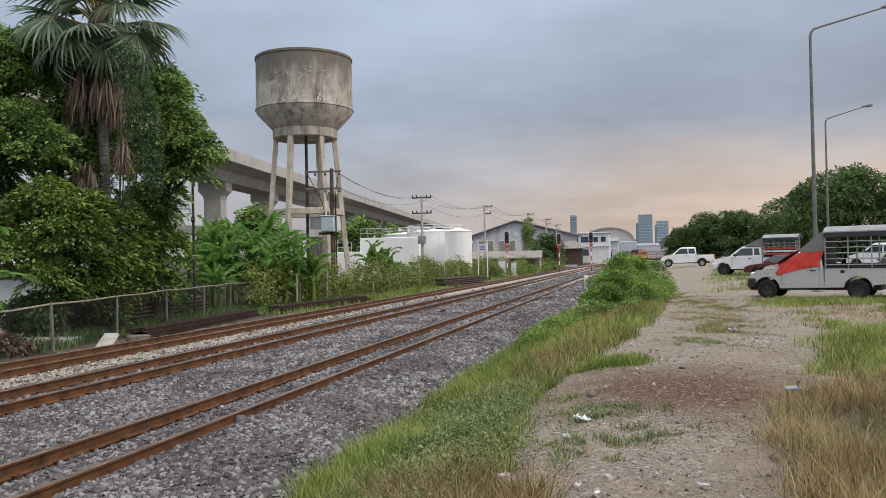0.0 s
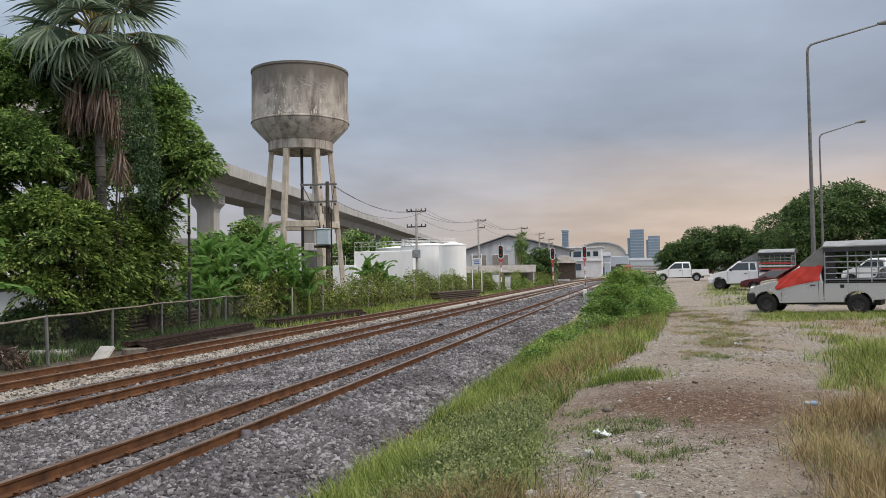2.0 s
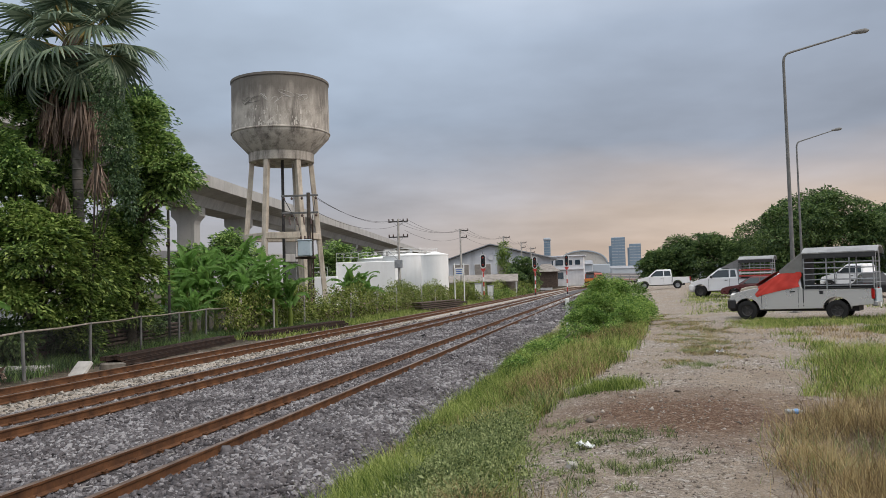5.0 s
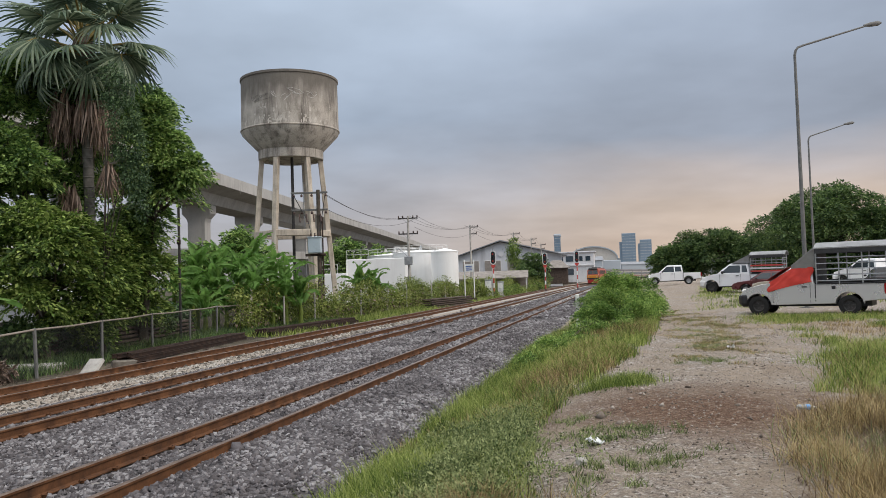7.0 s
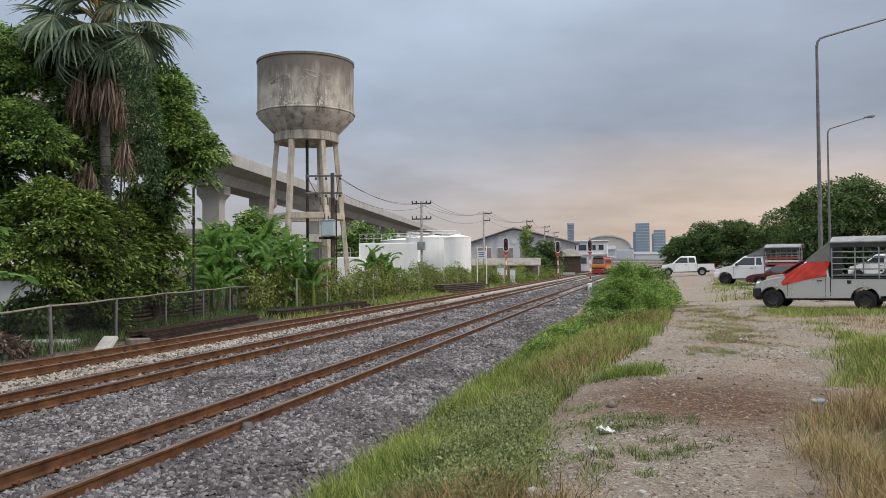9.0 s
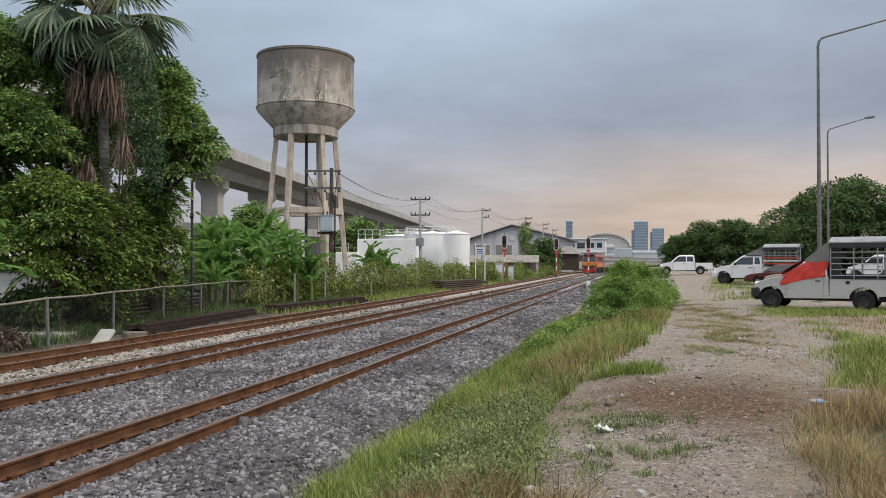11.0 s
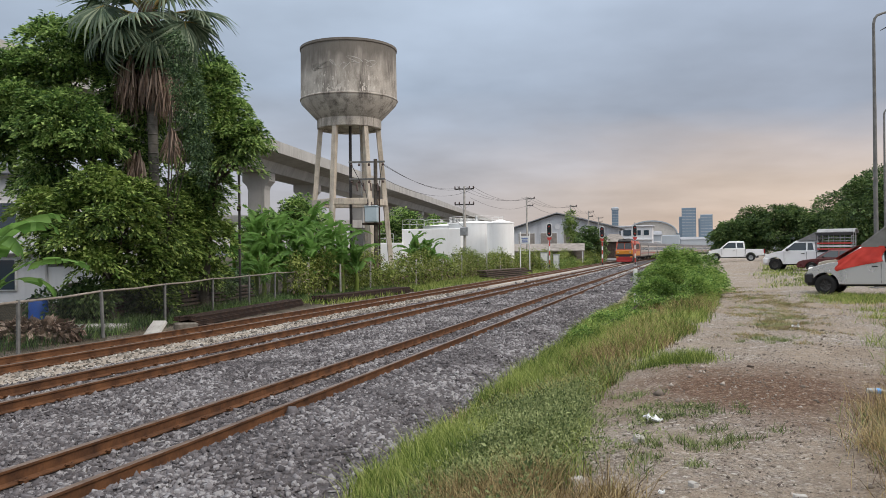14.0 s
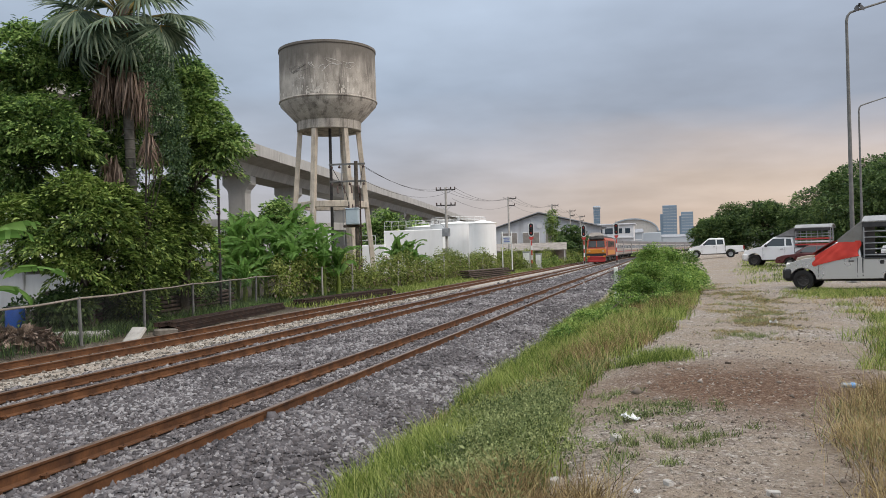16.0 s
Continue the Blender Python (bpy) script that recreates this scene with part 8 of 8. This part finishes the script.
# ---------- bird ----------
def bird():
    t = thing("bird", pose(20, 30, 10), "dark bird that wheels past the lamp and settles", "bird")
    g = Geo()
    g.tube([(0, 0.20, 0.02), (0, 0.15, 0.03), (0, 0.09, 0.025), (0, 0, 0), (0, -0.12, 0), (0, -0.2, 0.01)], [0.006, 0.03, 0.032, 0.055, 0.04, 0.015], 9)
    part("body", g, M["bird"], t, smooth=60)
    part("tail", Geo().add([(-0.02, -0.17, 0), (0.02, -0.17, 0), (0.06, -0.34, 0), (-0.06, -0.34, 0), (-0.02, -0.17, 0.012), (0.02, -0.17, 0.012), (0.06, -0.34, 0.008), (-0.06, -0.34, 0.008)],
                           [(3, 2, 1, 0), (4, 5, 6, 7), (0, 1, 5, 4), (1, 2, 6, 5), (2, 3, 7, 6), (3, 0, 4, 7)]), M["bird"], t)
    wings = []
    for s in (-1, 1):
        vs = [(0, 0.07, 0), (s * 0.2, 0.11, 0), (s * 0.42, 0.0, 0), (s * 0.40, -0.06, 0), (s * 0.2, -0.09, 0), (0, -0.08, 0)]
        vs += [(x, y, 0.012) for x, y, z in vs]
        g = Geo().add(vs, [(0, 1, 2, 3, 4, 5), (11, 10, 9, 8, 7, 6)] + [(i, (i + 1) % 6, 6 + (i + 1) % 6, 6 + i) for i in range(6)])
        wings.append(part("wing", g, M["bird"], t))
    return t, wings


BIRD, WINGS = bird()


# ---------- clutter by the tracks ----------
def rail_pile(d, s, n, length, turn, label):
    p = at(d, s)
    t = thing("rail_pile", pose(p.x, p.y, gz(p.x, p.y) + 0.02, 0, 0, math.degrees(-HEAD) + turn), label, "rails", "stacked rails")
    r = rng_for(int(s * 7))
    for layer in range(2):
        for k in range(n - layer):
            x = (k - (n - layer) / 2) * 0.16 + r.uniform(-0.02, 0.02)
            g = Geo()
            y0 = r.uniform(-0.3, 0.3)
            z = layer * 0.15 + 0.07
            for o in ((-0.06, 0.06, -0.065, -0.045), (-0.012, 0.012, -0.045, 0.04), (-0.034, 0.034, 0.04, 0.07)):
                g.box((x + (o[0] + o[1]) / 2, y0 + length / 2, z + (o[2] + o[3]) / 2), (o[1] - o[0], length, o[3] - o[2]))
            part("rail", g, M["rust_dark"], t)
    for k in range(3):
        part("bearer", Geo().cbox((0, 0.5 + k * (length - 1) / 2, -0.04), (n * 0.2, 0.18, 0.12), 0.02), M["wood"], t)


rail_pile(16.2, 22.6, 6, 9.5, 6, "dark stacked spare rails by the fence")
rail_pile(16.9, 33.5, 6, 10, -4, "rusty stacked spare rails beside the siding")
rail_pile(17.2, 71.0, 7, 12, -2, "dark stacked spare rails beside the siding")


def rubble(x, y, w, dp, h, turn, tilt, label, material, name="concrete_slab", z=None):
    zz = gz(x, y) if z is None else z
    r = rng_for(int(abs(x * 31 + y * 17)))
    t = thing(name, pose(x, y, zz, tilt, 0, turn), label, "debris")
    g = Geo()
    g.cbox((0, 0, h * 0.4), (w, dp, h), min(w, dp, h) * 0.18)
    g.v = [(a + r.normal(0, 0.03) * w, b + r.normal(0, 0.03) * dp, c + r.normal(0, 0.05) * h) for a, b, c in g.v]
    part("block", g, material, t)


_p = at(15.6, 20.1)
rubble(_p.x, _p.y, 0.50, 0.62, 0.09, -20, 42, "broken pale concrete slab leaning by the siding", M["sleeper"], z=-0.12)
_p = at(15.5, 21.4)
rubble(_p.x, _p.y, 0.7, 0.35, 0.2, 25, 0, "pale broken lump of concrete beside the siding", M["stone_pale"], "rubble", z=-0.2)
for x, y, s, m in [(1.4, 8.1, 0.0, None), (3.82, 14.15, 0.051, "pebble"), (3.2, 14.6, 0.051, "pebble"), (3.45, 11.45, 0.05, "wood"), (1.1, 7.3, 0.08, "sleeper"), (0.45, 6.35, 0.08, "sleeper"), (1.85, 5.7, 0.06, "sleeper"), (6.6, 16.6, 0.072, "pebble"), (2.9, 12.3, 0.042, "pebble"), (0.6, 8.6, 0.054, "sleeper"), (1.2, 5.9, 0.05, "sleeper")]:
    if s:
        rubble(x, y, s * 1.5, s, s * 0.8, x * 90, 0, "loose stone lying on the path", M[m], "stone", z=gz(x, y) - s * 0.15)


def bottle():
    x, y = 4.2, 9.5
    t = thing("plastic_bottle", pose(x, y, gz(x, y) + 0.03, 0, 0, -12) @ Matrix.Scale(0.78, 4), "clear plastic bottle with blue label lying on the path", "bottle")
    part("shell", Geo().lathe([(0, -0.13), (0.036, -0.13), (0.04, -0.11), (0.04, 0.05), (0.03, 0.09), (0.014, 0.12), (0.014, 0.14), (0, 0.14)], 14, (0, 0, 0), "x"), M["bottle"], t, smooth=50)
    part("label_band", Geo().lathe([(0.0405, 0.0), (0.042, 0.0), (0.042, 0.05), (0.0405, 0.05)], 14, (0.0, 0, 0), "x"), M["bluelabel"], t)
    part("cap", Geo().lathe([(0, 0.135), (0.017, 0.135), (0.017, 0.158), (0, 0.158)], 10, (0, 0, 0), "x"), M["whitepaint"], t)


M["bottle"] = glass_mat("bottle_plastic", (0.34, 0.37, 0.38))
bottle()


def litter(x, y, s, label, seed, material):
    r = rng_for(seed)
    t = thing("litter", pose(x, y, gz(x, y) + 0.02, 0, 0, r.uniform(0, 180)), label, "litter", "scraps of litter")
    V, F = [], []
    n = 6
    for i in range(n):
        for j in range(n):
            V.append(((i / (n - 1) - 0.5) * s + r.normal(0, s * 0.05), (j / (n - 1) - 0.5) * s * 0.6 + r.normal(0, s * 0.05), abs(r.normal(0, s * 0.18))))
    V += [(a, b, c + 0.008) for a, b, c in V]
    for i in range(n - 1):
        for j in range(n - 1):
            q = i * n + j
            F += [(q, q + 1, q + n + 1, q + n), (36 + q, 36 + q + n, 36 + q + n + 1, 36 + q + 1)]
    part("sheet", Geo().add(V, F), material, t)


litter(1.40, 8.12, 0.17, "crumpled white plastic bag on the grass", 401, M["litter"])
litter(1.05, 5.55, 0.05, "crumpled white scrap on the path", 402, M["litter"])
litter(0.95, 5.75, 0.045, "crumpled white scrap on the path", 403, M["litter"])
litter(4.75, 8.9, 0.10, "pale crumpled scrap in the dry grass", 404, M["litter"])
litter(6.3, 17.2, 0.16, "white scrap of paper on the path", 405, M["litter"])
litter(-0.3, 7.2, 0.10, "pale crumpled scrap at the ballast edge", 406, M["litter"])

# pebbles trodden into the path
_r = rng_for(410)
_n = 13000
_y = 4.2 + 26 * _r.random(_n) ** 1.6
_x = np.interp(_y, [4, 9, 12, 21, 30], [1.9, 2.2, 4.2, 7.5, 9.5]) + _r.normal(0, 1, _n) * np.interp(_y, [4, 12, 30], [1.1, 1.2, 1.0])
_sz = 0.0085 * np.exp(_r.normal(0, 0.5, _n)) * (1 + _y / 50)
_c = np.array([(1, 0, 0), (-0.5, 0.8, 0), (-0.6, -0.8, 0), (0.1, 0.1, 0.75), (0, 0, -0.4)])
_a = _r.uniform(0, 6.28, _n)
_V = _c[None] * _sz[:, None, None] * _r.uniform(0.6, 1.2, (_n, 5, 3))
_V = np.stack([_V[..., 0] * np.cos(_a)[:, None] - _V[..., 1] * np.sin(_a)[:, None], _V[..., 0] * np.sin(_a)[:, None] + _V[..., 1] * np.cos(_a)[:, None], _V[..., 2]], -1)
_V += np.stack([_x, _y, ground_z(_x, _y) + 0.004], -1)[:, None]
_F = (np.arange(_n)[:, None, None] * 5 + np.array([(0, 1, 3), (1, 2, 3), (2, 0, 3), (1, 0, 4), (2, 1, 4), (0, 2, 4)])[None]).reshape(-1, 3)
_o = new("path_pebbles", raw_mesh("path_pebbles", _V.reshape(-1, 3), _F, M["pebble"]))
tagged(_o, "small grey pebbles trodden into the path", "pebbles", kind="stuff")


# ---------- the yard beyond the fence ----------
def yard():
    t = thing("yard_shed", pose(-21.4, 37.0, -0.15, 0, 0, 8), "low whitewashed yard shed with a curved sheet roof", "shed", kind="structure")
    part("wall", Geo().cbox((0, 2, 0.8), (8, 4, 1.9), 0.05), M["white"], t)
    g = Geo()
    n = 10
    prof = [(4.6 * math.cos(math.pi * (1 - k / n)), 1.75 + 0.75 * math.sin(math.pi * (1 - k / n))) for k in range(n + 1)]
    vs = [(x, y, z) for y in (-0.7, 4.6) for x, z in prof] + [(x, y, z - 0.06) for y in (-0.7, 4.6) for x, z in prof]
    m = n + 1
    fs = []
    for k in range(n):
        fs += [(k, k + 1, m + k + 1, m + k), (2 * m + k, 3 * m + k, 3 * m + k + 1, 2 * m + k + 1), (k, 2 * m + k, 2 * m + k + 1, k + 1)]
    g.add(vs, fs)
    part("roof", g, M["white"], t, smooth=40)
    b = thing("yard_house", pose(-26, 36, -0.15, 0, 0, 10), "pale grey two-storey house behind the trees", "house", kind="structure")
    part("wall", Geo().cbox((0, 3, 3), (10, 6, 6.4), 0.06), M["wallwhite"], b)
    part("roof", Geo().cbox((0, 3, 6.3), (11, 7, 0.3), 0.05), M["roofgrey"], b)
    windows(b, [(-3, 4.2, 1.4, 1.2), (0, 4.2, 1.4, 1.2), (3, 4.2, 1.4, 1.2), (3, 1.4, 1.2, 1.4)], M["darkglass"], -0.04)
    d = thing("plastic_barrel", pose(-14.7, 25.2, gz(-14.7, 25.2)), "blue plastic barrel standing in the yard", "barrel")
    part("drum", Geo().lathe([(0, 0), (0.27, 0), (0.29, 0.1), (0.30, 0.45), (0.29, 0.8), (0.25, 0.9), (0, 0.92)], 20), M["blue"], d, smooth=50)
    part("lid", Geo().lathe([(0, 0.92), (0.26, 0.92), (0.26, 0.96), (0, 0.96)], 20), M["blackplastic"], d, smooth=50)
    for k, (x, y, w, tn) in enumerate([(-12.5, 31.5, 5.0, 86), (-12.1, 36.4, 4.4, 84), (-14.0, 27.4, 1.9, 8), (*at(15.9, 68.0)[:2], 9.5, 66)]):
        q = thing("timber_stack", pose(x, y, gz(x, y), 0, 0, tn), "stack of dark weathered boards in the yard", "timber", "timber stacks")
        for j in range(5):
            part("board", Geo().cbox((0.1 * (j % 2), 0.05 * j, 0.12 + 0.16 * j), (w, 0.8, 0.10), 0.02), M["wood"], q)
    q = thing("concrete_step", pose(-12.6, 24.3, gz(-12.6, 24.3), 0, 0, 10), "flat pale concrete slab in the weeds", "slab")
    part("slab", Geo().cbox((0, 0, 0.05), (2.4, 0.9, 0.2), 0.03), M["sleeper"], q)
    q = thing("brush_heap", pose(-12.5, 21.3, gz(-12.5, 21.3)), "heap of dry brown leaves and twigs", "brushwood")
    V, F = leaf_cloud([(0, 0, 0.2, 1.1, 0.7, 0.35)], 2500, 0.22, 420, 0.4)
    tagged(part("dry_leaves", raw_mesh("dry_leaves", V, F, M["deadleaf"]), None, q), kind="stuff")
    q = thing("small_hut", pose(-14.9, 29.0, gz(-14.9, 29.0), 0, 0, 6), "small white hut with a curved tin roof in the yard", "hut")
    for sx in (-0.68, 0.68):
        part("side_wall", Geo().cbox((sx, 0.5, 0.55), (0.08, 1.2, 1.15), 0.01), M["whitepaint"], q)
    part("back_wall", Geo().cbox((0, 1.08, 0.55), (1.28, 0.06, 1.15), 0.01), M["whitepaint"], q)
    part("front_panel", Geo().cbox((-0.3, -0.06, 0.5), (0.6, 0.05, 1.0), 0.01), M["whitepaint"], q)
    g = Geo()
    arc = [(0.95 * math.cos(math.pi * (1 - k / 8)), 1.08 + 0.28 * math.sin(math.pi * (1 - k / 8))) for k in range(9)]
    g.add([(x, y, z) for y in (-0.35, 1.3) for x, z in arc] + [(x, y, z - 0.03) for y in (-0.35, 1.3) for x, z in arc],
          [f for k in range(8) for f in ((k, k + 1, 9 + k + 1, 9 + k), (18 + k, 27 + k, 27 + k + 1, 18 + k + 1), (k, 18 + k, 18 + k + 1, k + 1))])
    part("roof", g, M["sleeper"], q, smooth=40)
    # the thin dark pole in front of the trees
    q = thing("thin_pole", pose(-11.2, 35.3, gz(-11.2, 35.3)), "thin dark steel pole with a small box", "pole")
    part("shaft", Geo().tube([(0, 0, -0.2), (0, 0, 6.1)], 0.06, 7), M["darksteel"], q)
    part("box", Geo().cbox((0, -0.06, 4.4), (0.16, 0.12, 0.22), 0.02), M["rust_dark"], q)


yard()


# ---------- what moves ----------
def motions():
    ts = [0.5 * k for k in range(33)]
    walk(LOCO, [(t, rail_pose(nose_at(t), 18.0)) for t in ts])
    for k, c in enumerate(COACHES):
        walk(c, [(t, rail_pose(nose_at(t) + 19.6 + 20.3 * k, 19.0)) for t in ts])
    # the bird comes in from beyond the lamps, turns and settles on the nearer arm
    path = BIRD_PATH
    rows = []
    for i, (t, x, y, z) in enumerate(path):
        a, b = path[max(0, i - 1)], path[min(len(path) - 1, i + 1)]
        f = Vector((b[1] - a[1], b[2] - a[2], 0))
        turn = math.degrees(math.atan2(f.y, f.x)) - 90 if f.length > 0.05 else (rows[-1][2] if rows else 90)
        if rows:
            while turn - rows[-1][2] > 180:
                turn -= 360
            while turn - rows[-1][2] < -180:
                turn += 360
            turn = max(rows[-1][2] - 80, min(rows[-1][2] + 80, turn))
        rows.append((t, (x, y, z), turn))
    walk(BIRD, [(t, pose(*p, 0, 0, a)) for t, p, a in rows])
    for s, w in zip((-1, 1), WINGS):
        beat = []
        t = 0.0
        k = 0
        while t < 11.79:
            beat.append((t, pose(0, 0, 0.02, 0, 0, 0)))
            t += 1.0
        t = 11.8
        while t < 14.15:
            up = (48, 5, -28, 5)[k % 4]
            beat.append((t, pose(0, 0, 0.02, 0, -s * up, 0)))
            t += 0.1
            k += 1
        # folded at rest
        for t in (14.5, 16.0):
            beat.append((t, pose(s * 0.03, -0.02, 0.03, 0, s * 50, -s * 62)))
        walk(w, beat)


BIRD_PATH = [(0.0, 90.0, 10.0, 14.0), (6.0, 55.0, 18.0, 11.0), (11.0, 23.0, 26.0, 8.2), (11.6, 17.8, 27.6, 7.9), (12.0, 15.6, 29.3, 7.55), (12.2, 15.2, 30.6, 7.35), (12.4, 15.09, 31.8, 7.36),
             (12.6, 14.93, 32.4, 7.49), (12.8, 14.89, 32.45, 7.64), (13.0, 15.14, 32.33, 8.11), (13.2, 15.26, 31.93, 8.45), (13.4, 15.34, 31.67, 9.05), (13.6, 15.48, 31.6, 9.56),
             (13.8, 15.66, 31.52, 10.09), (14.1, 15.8, 32.0, 11.1), (14.4, 16.0, 32.58, 11.68), (16.0, 16.0, 32.58, 11.68)]
motions()
